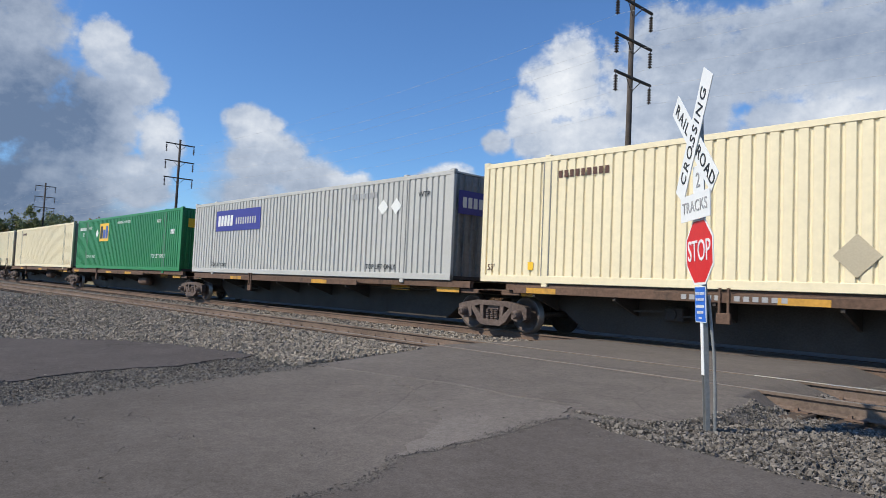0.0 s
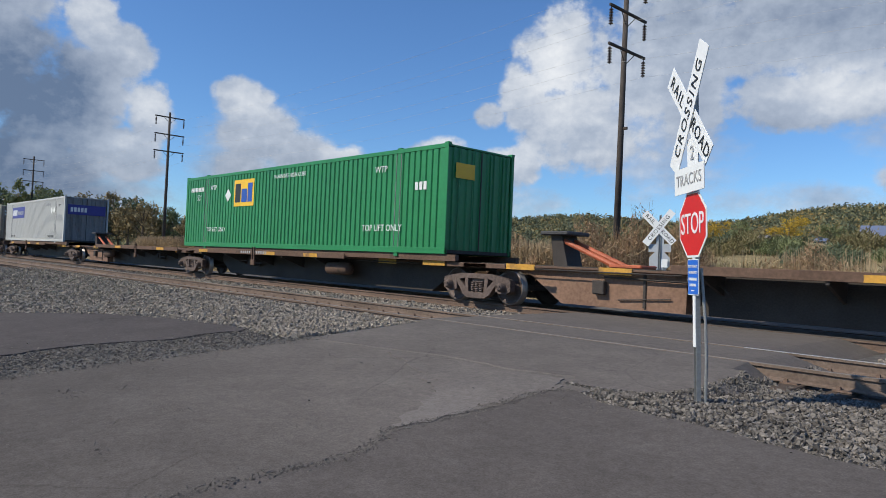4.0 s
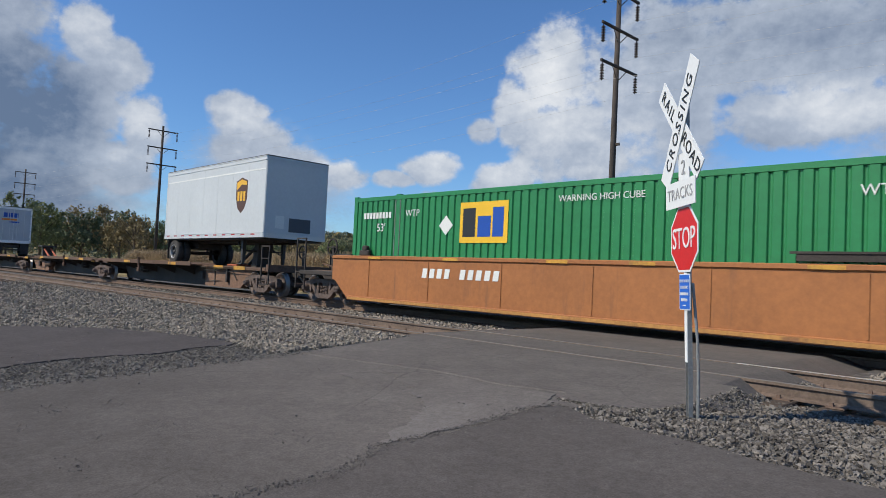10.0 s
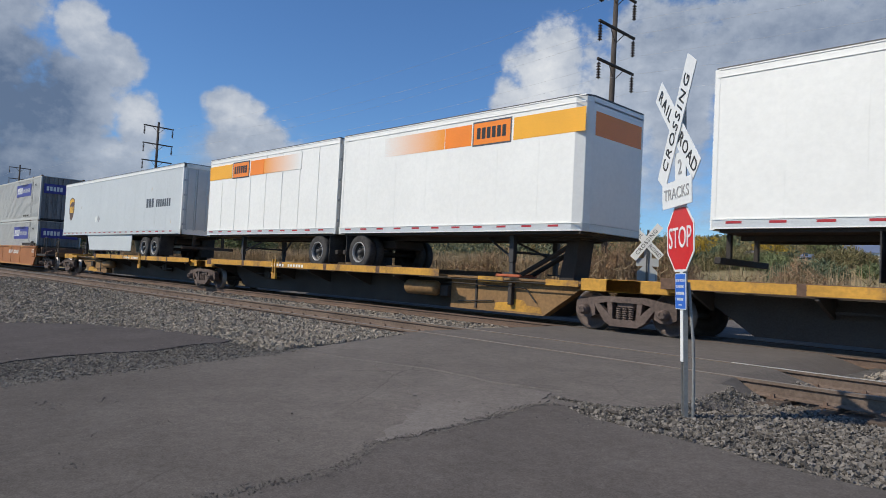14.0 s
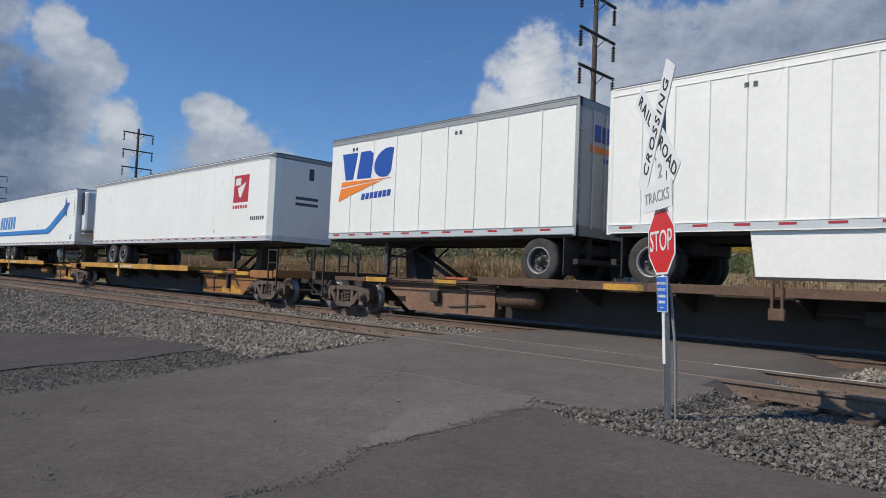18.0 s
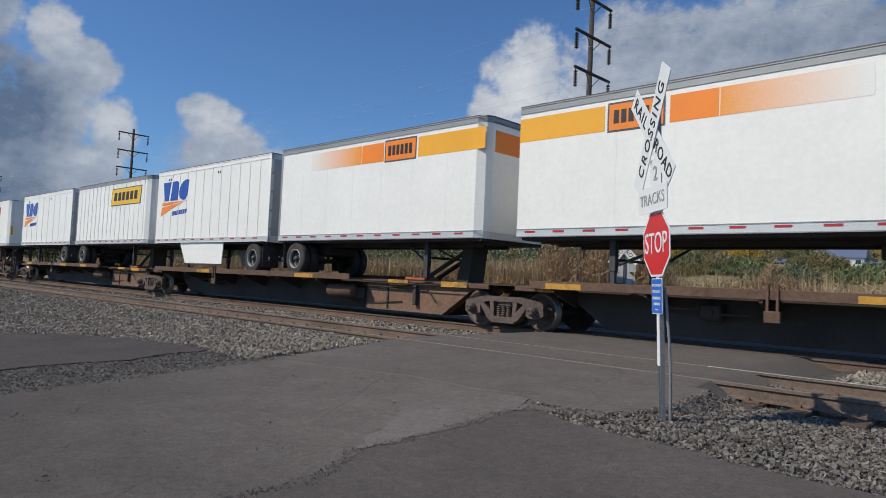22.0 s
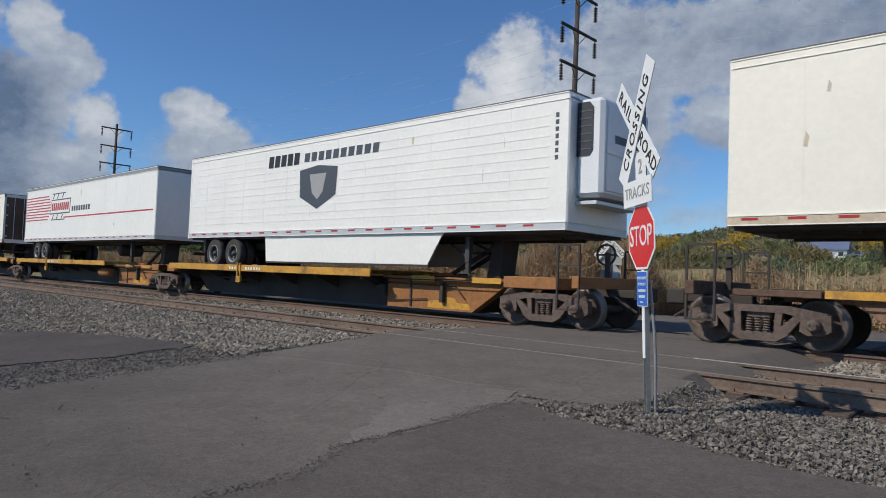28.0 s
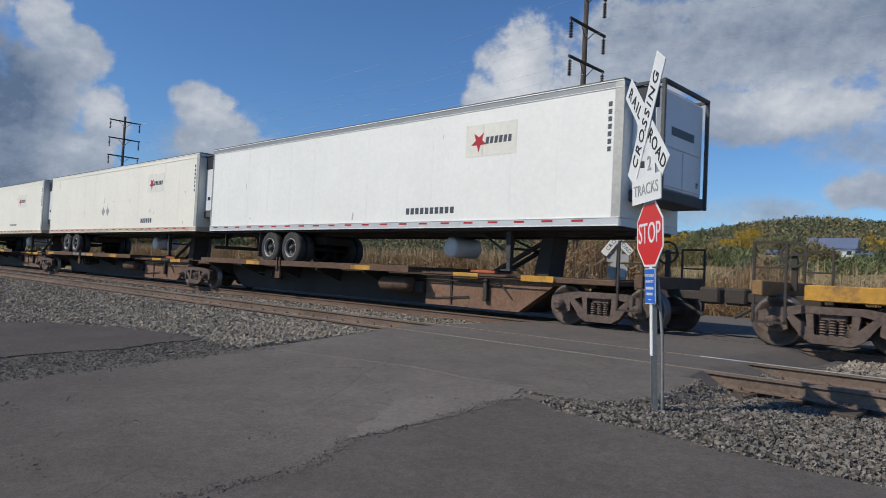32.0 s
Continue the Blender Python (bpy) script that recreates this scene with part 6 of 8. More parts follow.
for s in (-436.0, -418.72):
    th = container(s, CZ, CREAM, "plain", "cream corrugated steel container on a rail car")
    bars(th, 2.3, 2.35, 8, 0.1, 0.16, 0.05, BROWN_U)
for s in (-366.71, -348.25):
    th = container(s, CZ, CREAM, "plain", "cream corrugated steel container on a rail car")
    bars(th, 2.3, 2.35, 9, 0.1, 0.16, 0.05, BROWN_U)
    decal(th, "worn_diamond", [(8.2, 0.25), (8.55, 0.6), (8.2, 0.95), (7.85, 0.6)], HOLDER, "worn tan placard holder", lift=0.006)
    decal(th, "yellow_label", slab(1.5, 0.3, 0.16, 0.18), YELLOW_E, "small yellow label")
    words(th, "53'", 0.35, 0.35, 0.2, BROWN_U)
    for k in range(2):
        end_decal(th, "print_bar", 16.14, -0.95, 2.3 - 0.25 * k, 0.5, 0.14, PRINT_WHITE)


def violet_box(s, z, right_end=True, panel=2.15, pink=False, label="grey corrugated container with a violet-blue panel, on a rail car"):
    th = container(s, z, FED_GREY, "pink" if pink else "plain", label)
    x = panel
    decal(th, "logo_panel", slab(x, 1.66, 3.72, 0.82), PURPLE, "violet-blue logo panel")
    for j in range(5):
        decal(th, "logo_block", slab(x + 0.2 + j * 0.27, 1.86, 0.2, 0.42), PRINT_WHITE, "white logo block", lift=0.008)
    for j in range(9):
        decal(th, "logo_block", slab(x + 1.75 + j * 0.19, 1.9, 0.1, 0.26), FED_GREY, "", lift=0.008)
    words(th, "TOP LIFT ONLY", 2.6 if panel < 5 else 13.0, 0.32, 0.2, BLACK)
    words(th, "TOP LIFT ONLY", 13.2 if panel < 5 else 2.9, 0.32, 0.2, BLACK)
    for x2 in ((13.2, 13.8) if panel < 5 else (2.5, 3.1)):
        decal(th, "white_placard", [(x2, 1.82), (x2 + 0.2, 1.98), (x2 + 0.24, 2.06), (x2 + 0.02, 2.28), (x2 - 0.23, 2.05)], PRINT_WHITE, "white worn placard")
    bars(th, 11.6, 2.35, 9, 0.1, 0.17, 0.05, GREY_TEXT)
    words(th, "WTP", 15.0, 2.3, 0.22, BLACK)
    end_decal(th, "logo_panel", 16.15, -1.1, 1.75, 2.2, 0.62, PURPLE, "violet-blue panel on the doors")
    for j in range(5):
        end_decal(th, "logo_block", 16.156, -0.95 + j * 0.2, 1.92, 0.14, 0.28, PRINT_WHITE)
    return th


violet_box(-383.93, CZ)
violet_box(-329.58, CZ)


def green_box(s, z):
    th = container(s, z, GREEN, "plain", "green corrugated steel container with a yellow panel, on a rail car")
    decal(th, "logo_panel", slab(4.4, 1.55, 1.55, 1.0), YELLOW_E, "yellow logo panel")
    decal(th, "logo_block", slab(4.5, 1.7, 0.42, 0.7), BLACK, "", lift=0.008)
    decal(th, "logo_block", slab(5.0, 1.7, 0.42, 0.5), BLUE_Y, "", lift=0.008)
    decal(th, "logo_block", slab(5.48, 1.7, 0.34, 0.7), BLUE_Y, "", lift=0.008)
    words(th, "53'", 1.3, 1.98, 0.32, PRINT_WHITE)
    words(th, "WTP", 2.6, 2.35, 0.26, PRINT_WHITE)
    words(th, "WTP", 13.4, 2.35, 0.26, PRINT_WHITE)
    words(th, "TOP LIFT ONLY", 2.96, 0.68, 0.24, PRINT_WHITE)
    words(th, "TOP LIFT ONLY", 13.5, 0.68, 0.26, PRINT_WHITE)
    words(th, "WARNING HIGH CUBE", 8.4, 2.5, 0.2, PRINT_WHITE)
    bars(th, 0.5, 2.25, 9, 0.1, 0.17, 0.04, PRINT_WHITE)
    decal(th, "white_diamond", [(3.9, 1.75), (4.15, 2.0), (3.9, 2.25), (3.65, 2.0)], PRINT_WHITE, "white placard")
    end_decal(th, "logo_panel", 16.15, -1.0, 2.0, 0.7, 0.4, YELLOW_E)
    bars(th, 14.9, 1.7, 3, 0.12, 0.22, 0.05, PRINT_WHITE)
    return th


green_box(-401.48, CZ)
green_box(-295.1, CZ)


def white_box(s, z, logo_x):
    th = container(s, z, WHITE_BOX, "ribbed", "dirty white ribbed container with a yellow panel, on a rail car")
    k = 1.75
    decal(th, "logo_panel", slab(logo_x, k, 1.3, 0.88), YELLOW_E, "faded yellow logo panel")
    decal(th, "logo_block", slab(logo_x + 0.08, k + 0.13, 0.38, 0.62), SLATE, "", lift=0.008)
    decal(th, "logo_block", slab(logo_x + 0.52, k + 0.13, 0.34, 0.45), BLUE_Y, "", lift=0.008)
    decal(th, "logo_block", slab(logo_x + 0.92, k + 0.13, 0.28, 0.62), BLUE_Y, "", lift=0.008)
    bars(th, 11.0, 2.3, 9, 0.1, 0.18, 0.05, SLATE)
    bars(th, 1.6, 2.45, 6, 0.1, 0.14, 0.05, GREY_TEXT)
    for x in (1.9, 16.15 - 2.06):
        decal(th, "rust_streak", slab(x + 0.02, 1.4, 0.12, 1.3), RAIL, "streak of rust", lift=0.006)
    return th


white_box(-259.32, CZ, 11.5)
# well cars: bottom boxes sit low
WZ = 0.27
green_box(-149.4, WZ)
white_box(-130.0, WZ, 3.5)
violet_box(-110.13, WZ, panel=10.15, pink=True, label="grey corrugated container with a violet-blue panel, low in a well car")
violet_box(-110.13, WZ + 2.9, panel=10.15, pink=True, label="grey corrugated container stacked on another, with a violet-blue panel")

# ---- trailers ----
PUP, LONG = 8.53, 16.15


def swoosh_end(th, L):
    for j in range(3):
        end_decal(th, "logo_block", L + 0.03, -0.75 + j * 0.38, 4.1, 0.3, 0.36, BLUE_Y)
    end_decal(th, "logo_wedge", L + 0.03, -0.85, 3.86, 1.1, 0.14, ORANGE_Y)
    end_decal(th, "print_bar", L + 0.03, -0.3, 3.68, 0.7, 0.1, BLUE_Y)


th = trailer(-240.06, PUP, "L", WHITE, "plain white short trailer with grey roof edge", top_mat=ROOF_GREY)
swoosh_end(th, PUP)
for x in (1.1, 5.2):
    bars(th, x, 4.6, 2, 0.07, 0.09, 0.08, SLATE)
th = trailer(-205.76, PUP, "L", WHITE, "white ribbed short trailer with a blue and orange logo", ribs=0.61, skirt=(2.9, 6.2))
swoosh_logo(th, 0.42, 3.18, 0.85)
swoosh_end(th, PUP)
th = trailer(-163.16, PUP, "R", PALE_GREY, "pale grey short trailer with a brown and gold shield", top_mat=PALE_GREY)


def shield(th, x, z, k):
    pts = [(-0.5, 0.75), (0, 0.9), (0.5, 0.75), (0.5, 0.0), (0.3, -0.45), (0.0, -0.65), (-0.3, -0.45), (-0.5, 0.0)]
    decal(th, "shield", [(x + a * k, z + b * k) for a, b in pts], BROWN_U, "dark brown shield")
    decal(th, "shield_crest", [(x + a * k, z + b * k) for a, b in ((-0.43, 0.7), (0, 0.82), (0.43, 0.7), (0.43, 0.55), (0, 0.6), (-0.43, 0.36))], GOLD_U, "gold crest", lift=0.008)
    for j in range(3):
        decal(th, "logo_block", [(x + a * k, z + b * k) for a, b in slab(-0.36 + j * 0.26, -0.12, 0.18, 0.42)], GOLD_U, "", lift=0.008)


shield(th, 6.8, 3.5, 0.85)
decal(th, "white_line", slab(0.05, 4.45, PUP - 0.1, 0.05), PRINT_WHITE)
end_decal(th, "dark_panel", PUP, -0.3, 2.3, 0.9, 0.5, SLATE, "dark panel on the front wall")
end_decal(th, "white_panel", PUP, -0.85, 2.4, 0.35, 0.45, PRINT_WHITE)
th = trailer(-88.49, LONG, "L", PALE_GREY, "long pale grey trailer with skirt, shield and dark lettering bars", skirt=(4.2, 10.7), top_mat=WHITE, door=PALE_GREY, zb=2.12, zt=5.06)
shield(th, 1.35, 3.5, 0.88)
for j in range(3):
    decal(th, "print_bar", slab(12.35 + j * 0.3, 3.32, 0.22, 0.4), SLATE, "dark logo block")
for j in range(7):
    decal(th, "print_bar", slab(13.45 + j * 0.23, 3.32, 0.16, 0.34), SLATE, "dark logo block")
for x in (5.6, 6.0):
    decal(th, "placard", [(x, 2.75), (x + 0.2, 2.95), (x, 3.15), (x - 0.2, 2.95)], PRINT_WHITE if x < 5.9 else GREY_TEXT, "diamond placard")
for j in range(6):
    part("door_rib", Geo().box(LONG + 0.02, LONG + 0.06, -1.1 + j * 0.42, -1.02 + j * 0.42, 2.3, 4.85), PALE_GREY, th)


def fading(name, to_left):
    """Amber paint that thins out in fine dots along its length."""
    m = bpy.data.materials.new(name)
    m.use_nodes = True
    nt = m.node_tree
    b = nt.nodes["Principled BSDF"]
    b.inputs["Roughness"].default_value = 0.45
    tc = nt.nodes.new("ShaderNodeTexCoord")
    sep = nt.nodes.new("ShaderNodeSeparateXYZ")
    nt.links.new(tc.outputs["Generated"], sep.inputs[0])
    n = node(nt, "ShaderNodeTexNoise", Scale=45.0, Detail=2.0)
    nt.links.new(tc.outputs["Object"], n.inputs["Vector"])
    add = nt.nodes.new("ShaderNodeMath")
    add.operation = "MULTIPLY_ADD"
    add.inputs[1].default_value = 0.35
    nt.links.new(n.outputs["Fac"], add.inputs[0])
    nt.links.new(sep.outputs[0], add.inputs[2])
    r = nt.nodes.new("ShaderNodeMapRange")
    for key, val in zip(("From Min", "From Max", "To Min", "To Max"), (0.15, 1.15, 1.0 if to_left else 0.0, 0.0 if to_left else 1.0)):
        r.inputs[key].default_value = val
    nt.links.new(add.outputs[0], r.inputs["Value"])
    mix = nt.nodes.new("ShaderNodeMix")
    mix.data_type = "RGBA"
    mix.inputs[6].default_value, mix.inputs[7].default_value = (0.85, 0.3, 0.02, 1), (0.8, 0.786, 0.74, 1)
    nt.links.new(r.outputs[0], mix.inputs[0])
    nt.links.new(mix.outputs[2], b.inputs["Base Color"])
    return m


FADE_LEFT, FADE_RIGHT = fading("amber_fading_left", True), fading("amber_fading_right", False)


def yellow_band(th, L, nose_right, plaque_x, z=4.16):
    """An amber band that breaks into bars, with a framed plaque of dark blocks."""
    a, b = (plaque_x + 1.25, L - 0.02) if nose_right else (0.02, plaque_x - 0.1)
    decal(th, "amber_band", slab(a, z, b - a, 0.52), AMBER, "amber band")
    if nose_right:
        decal(th, "amber_band", slab(plaque_x - 1.0, z, 0.92, 0.52), ORANGE_Y, "orange band")
        decal(th, "fading_band", slab(plaque_x - 3.4, z, 2.38, 0.52), FADE_LEFT, "band that fades out")
    else:
        decal(th, "amber_band", slab(plaque_x + 1.28, z, 0.92, 0.52), ORANGE_Y, "orange band")
        decal(th, "fading_band", slab(plaque_x + 2.22, z, 2.38, 0.52), FADE_RIGHT, "band that fades out")
    plate_logo(th, plaque_x, z, 1.15, 0.52, ORANGE_Y, BLACK, 6, 0.0, border=SLATE)


th = trailer(-69.86, PUP, "L", WHITE, "white ribbed short trailer with an amber band and plaque", ribs=1.0)
yellow_band(th, PUP, False, 1.9)
th = trailer(-61.06, PUP, "R", WHITE, "white short trailer with rounded nose and amber band", round_nose=True)
yellow_band(th, PUP, True, 5.3)
end_decal(th, "amber_band", PUP, -0.95, 4.12, 1.9, 0.52, ORANGE_Y)
th = trailer(-49.77, LONG, "R", WHITE, "long white trailer with a small red square emblem", skirt=None, axles=(12.90, 11.73))


def red_square(th, x, z):
    decal(th, "emblem", slab(x, z, 1.0, 0.95, 0.04), RED_W, "red square emblem")
    decal(th, "emblem_arrow", [(x + 0.3, z + 0.5), (x + 0.85, z + 0.7), (x + 0.6, z + 0.3), (x + 0.5, z + 0.15), (x + 0.38, z + 0.22)], PRINT_WHITE, "white arrow shape", lift=0.008)
    decal(th, "logo_block", slab(x + 0.12, z + 0.6, 0.35, 0.25, 0.03), PRINT_WHITE, "", lift=0.008)
    bars(th, x - 0.02, z - 0.22, 6, 0.12, 0.12, 0.05, RED_W)


red_square(th, 12.5, 3.4)
th = trailer(-30.26, LONG, "L", WHITE, "long white trailer with red square emblem near the nose", axles=(11.2, 12.45))
red_square(th, 0.55, 3.42)
end_decal(th, "emblem", LONG + 0.04, -0.9, 3.55, 0.9, 0.85, RED_W)
th = trailer(-10.25, LONG, "R", WHITE, "long white refrigerated trailer with a bright blue rising band", reefer=True, axles=(12.73, 11.53))
arrow_logo(th, LONG, True, False)
words(th, "53'", 15.5, 2.42, 0.36, BLACK)
th = trailer(8.66, LONG, "R", WHITE, "long white trailer with rounded nose and red emblem", round_nose=True, top_mat=ROOF_GREY, axles=(13.65, 12.40))
red_square(th, 13.6, 3.4)
bars(th, 14.8, 2.75, 7, 0.09, 0.13, 0.04, SLATE)
for j in range(2):
    end_decal(th, "print_bar", LONG, -0.4, 3.5 - j * 0.2, 0.9, 0.1, SLATE)
end_decal(th, "vent", LONG, 0.1, 4.2, 0.2, 0.4, SLATE)


def swoosh_pup(s, nose, ribs, skirt=None, material=WHITE, label=None, k=0.9, **kw):
    th = trailer(s, PUP, nose, material, label or "white short trailer with a blue and orange logo", ribs=ribs, skirt=skirt, **kw)
    swoosh_logo(th, 0.42 if nose == "L" else 5.62, 3.18, k)
    for x in (1.0, 5.0) if nose == "L" else (2.6, 5.4):
        bars(th, x, 4.55, 2, 0.07, 0.09, 0.08, SLATE)
    if nose == "L":
        swoosh_end(th, PUP)
    return th


swoosh_pup(27.97, "L", 0.9, top_mat=ROOF_GREY)
swoosh_pup(37.28, "R", 0.62, (2.6, 5.8), round_nose=True)
swoosh_pup(46.92, "L", 0.0, top_mat=ROOF_GREY)
swoosh_pup(55.97, "R", 0.62, (2.4, 5.9))
th = trailer(67.12, LONG, "R", WHITE, "long white trailer with a large red panelled emblem", round_nose=True, axles=(13.61, 12.41))
RING_X, RING_Z = 10.15, 3.97
decal(th, "emblem_circle", [(RING_X + 0.7 * math.cos(a), RING_Z + 0.72 * math.sin(a)) for a in (k * math.pi / 16 for k in range(32))], SLATE, "thin dark ring")
decal(th, "emblem_circle", [(RING_X + 0.68 * math.cos(a), RING_Z + 0.7 * math.sin(a)) for a in (k * math.pi / 16 for k in range(32))], WHITE, "", lift=0.008)


def bowed(x0, x1, low, high, rise, n=14):
    """A ribbon between two heights that bows up by rise along its length."""
    at = [(x0 + (x1 - x0) * k / n, rise * math.sin(math.pi * k / n)) for k in range(n + 1)]
    return [(x, low + d + 0.04 * (x - x0)) for x, d in at] + [(x + 0.14, high + d + 0.04 * (x - x0)) for x, d in at[::-1]]


decal(th, "emblem_panel", bowed(10.09, 13.98, 3.59, 4.4, 0.17), RED_W, "red bowed ribbon with white blocks", lift=0.012)
for j in range(7):
    up = math.sin(math.pi * (j + 0.5) / 7)
    decal(th, "logo_block", slab(10.36 + j * 0.52, 3.75 + 0.13 * up + 0.021 * j, 0.4, 0.5 + 0.05 * up, 0.1), PRINT_WHITE, "", lift=0.016)
decal(th, "emblem_panel", bowed(10.92, 13.4, 3.22, 3.5, -0.24), RED_W, "lower red ribbon", lift=0.012)
for j in range(10):
    decal(th, "logo_block", slab(11.04 + j * 0.235, 3.26 - 0.22 * math.sin(math.pi * (j + 0.5) / 10) + 0.009 * j, 0.17, 0.2, 0.03), PRINT_WHITE, "", lift=0.016)
decal(th, "emblem_lens", [(11.2, 3.54), (11.9, 3.46), (12.6, 3.49), (13.2, 3.62), (12.5, 3.68), (11.8, 3.64)], SLATE, "dark lens shape", lift=0.018)
for x in (5.7, 6.5):
    decal(th, "placard", [(x, 2.6), (x + 0.25, 2.85), (x, 3.1), (x - 0.25, 2.85)], GREY_TEXT, "grey placard holder")
bars(th, 12.4, 2.65, 3, 0.1, 0.3, 0.02, RED_W)
end_decal(th, "emblem", LONG, -0.5, 3.9, 1.1, 0.5, GREY_TEXT)
end_decal(th, "yellow_mark", LONG, -1.15, 2.75, 0.12, 0.55, YELLOW_E, "yellow warning strip")
swoosh_pup(86.34, "L", 0.9)
th = trailer(95.77, PUP, "R", WHITE, "white ribbed short trailer with a yellow plaque of dark blocks", ribs=0.5, top_mat=ROOF_GREY, round_nose=True)
plate_logo(th, 4.45, 3.82, 3.2, 0.72, YELLOW_E, BLACK, 6, 0.12, border=SLATE)
swoosh_pup(105.15, "L", 0.61, (2.2, 5.6))
th = trailer(114.35, PUP, "R", WHITE, "white short trailer with rounded nose and amber band", round_nose=True, top_mat=ROOF_GREY)
yellow_band(th, PUP, True, 5.0)
end_decal(th, "amber_band", PUP, -0.95, 4.12, 1.9, 0.52, ORANGE_Y)
th = trailer(123.86, PUP, "L", WHITE, "white short trailer with an amber band and plaque", top_mat=ROOF_GREY)
yellow_band(th, PUP, False, 2.25)
th = trailer(132.89, PUP, "R", WHITE, "plain white short trailer with a plaque on its rounded nose", round_nose=True, top_mat=ROOF_GREY)
end_decal(th, "plaque_border", PUP, -0.75, 3.95, 1.65, 0.62, SLATE)
end_decal(th, "plaque", PUP + 0.004, -0.7, 4.0, 1.55, 0.52, ORANGE_Y, "orange plaque")
for j in range(6):
    end_decal(th, "logo_block", PUP + 0.008, -0.62 + j * 0.24, 4.08, 0.18, 0.36, BLACK)
decal(th, "placard", [(0.5, 2.45), (0.7, 2.65), (0.5, 2.85), (0.3, 2.65)], GREY_TEXT)
for s, wd in ((144.76, False), (163.59, True)):
    th = trailer(s, LONG, "L", WHITE, "long white trailer with a bright blue band and bird point", top_mat=WHITE, door=DOOR_GREY, axles=(10.8, 12.02) if wd else (12.03, 13.25))
    arrow_logo(th, LONG, False, wd)
    words(th, "53'", 0.35, 2.36, 0.34, BLACK)
    for j in range(6):
        end_decal(th, "logo_block", LONG + 0.05, -1.0 + j * 0.34, 3.15, 0.24, 0.4, BLUE_M2)
    end_decal(th, "blue_band", LONG + 0.05, -1.15, 2.75, 2.3, 0.25, BLUE_M2)
th = trailer(183.97, LONG, "R", WHITE, "long white refrigerated trailer with a bright blue rising band", reefer=True, axles=(12.83, 11.59))
arrow_logo(th, LONG, True, True)
words(th, "53'", 15.5, 2.4, 0.36, BLACK)
th = trailer(203.17, LONG, "L", WHITE_CREAM, "long yellowed white trailer with a faded round emblem and dark doors", door=CAR_BROWN, axles=(11.78, 13.1))
ring = [(1.39 + 0.58 * math.cos(a), 3.97 + 0.5 * math.sin(a)) for a in (k * math.pi / 12 for k in range(24))]
decal(th, "emblem_ring", ring, TAN_PATCH, "faded round emblem")
decal(th, "emblem_ring", [(1.39 + (x - 1.39) * 0.86, 3.97 + (z - 3.97) * 0.86) for x, z in ring], WHITE_CREAM, "", lift=0.008)
bars(th, 1.12, 3.68, 3, 0.12, 0.6, 0.07, TAN_PATCH, lift=0.012)
words(th, "53'", 0.6, 2.42, 0.26, SLATE)
th = trailer(223.56, LONG, "R", WHITE, "long white trailer with red pinstripes and a framed logo", top_mat=ROOF_GREY, axles=(14.08, 12.90))
for j in range(9):
    decal(th, "red_stripe", slab(0.1, 3.15 + j * 0.15, 3.95 - 0.1 * abs(j - 4), 0.06), RED_W, "thin red stripe")
decal(th, "logo_frame", slab(3.95, 3.42, 2.75, 0.75, 0.1), SLATE, "dark frame")
decal(th, "logo_panel", slab(4.01, 3.48, 2.63, 0.63, 0.08), WHITE, "", lift=0.008)
for j in range(9):
    decal(th, "logo_block", slab(4.13 + j * 0.275, 3.6, 0.2, 0.38, 0.05), RED_W, "red logo block", lift=0.012)
for z, dz in ((4.2, 0.24), (3.16, 0.24)):
    for x in (4.2, 4.8, 5.5):
        decal(th, "road_line", slab(x, z, 0.1, dz, 0.2), SLATE)
    decal(th, "road_line", slab(4.15, z + (dz if z > 4 else -0.05), 1.9, 0.05), SLATE)
for j in range(8):
    decal(th, "print_bar", slab(6.95 + j * 0.3, 3.5, 0.21, 0.24), SLATE, "dark logo block")
decal(th, "red_stripe", slab(5.9, 3.2, 10.0, 0.06), RED_W, "thin red stripe")
th = trailer(242.55, LONG, "R", WHITE, "long white refrigerated trailer with fine horizontal ribs and a dark crest", reefer=True, skirt=(3.5, 11.2), axles=(14.35, 13.10))
for j in range(10):
    part("side_rib", Geo().box(0.3, LONG - 0.5, -SIDE - 0.006, -SIDE + 0.01, 2.5 + j * 0.22, 2.53 + j * 0.22), WHITE, th)
decal(th, "crest", [(6.75, 4.0), (7.65, 4.1), (8.55, 4.0), (8.5, 3.2), (7.65, 2.82), (6.8, 3.2)], SLATE, "dark crest", lift=0.01)
decal(th, "crest_mark", [(7.25, 3.85), (8.05, 3.85), (7.9, 3.3), (7.65, 3.1), (7.4, 3.3)], GREY_TEXT, "", lift=0.014)
for j in range(5):
    decal(th, "logo_block", slab(5.05 + j * 0.34, 4.2, 0.26, 0.36, 0.04), BLACK, "", lift=0.01)
for j in range(10):
    decal(th, "logo_block", slab(6.95 + j * 0.34, 4.24, 0.24, 0.26, 0.03), SLATE, "", lift=0.01)
th = trailer(261.93, LONG, "L", WHITE_CREAM, "long aged white trailer with a small emblem and grey smudges", door=CAR_BROWN, axles=(11.75, 12.94))


def small_emblem(th, x, z, patch=True):
    if patch:
        decal(th, "emblem_patch", slab(x - 0.15, z - 0.2, 1.5, 0.75), WHITE_BOX, "pale patch")
    decal(th, "emblem_star", [(x + 0.25 + (0.25 if k % 2 else 0.1) * math.sin(k * math.pi / 5), z + 0.15 + (0.25 if k % 2 else 0.1) * math.cos(k * math.pi / 5)) for k in range(10)], RED_W, "dull red star", lift=0.008)
    for j in range(6):
        decal(th, "logo_block", slab(x + 0.45 + j * 0.13, z + 0.08, 0.09, 0.16, 0.02), SLATE, "", lift=0.008)


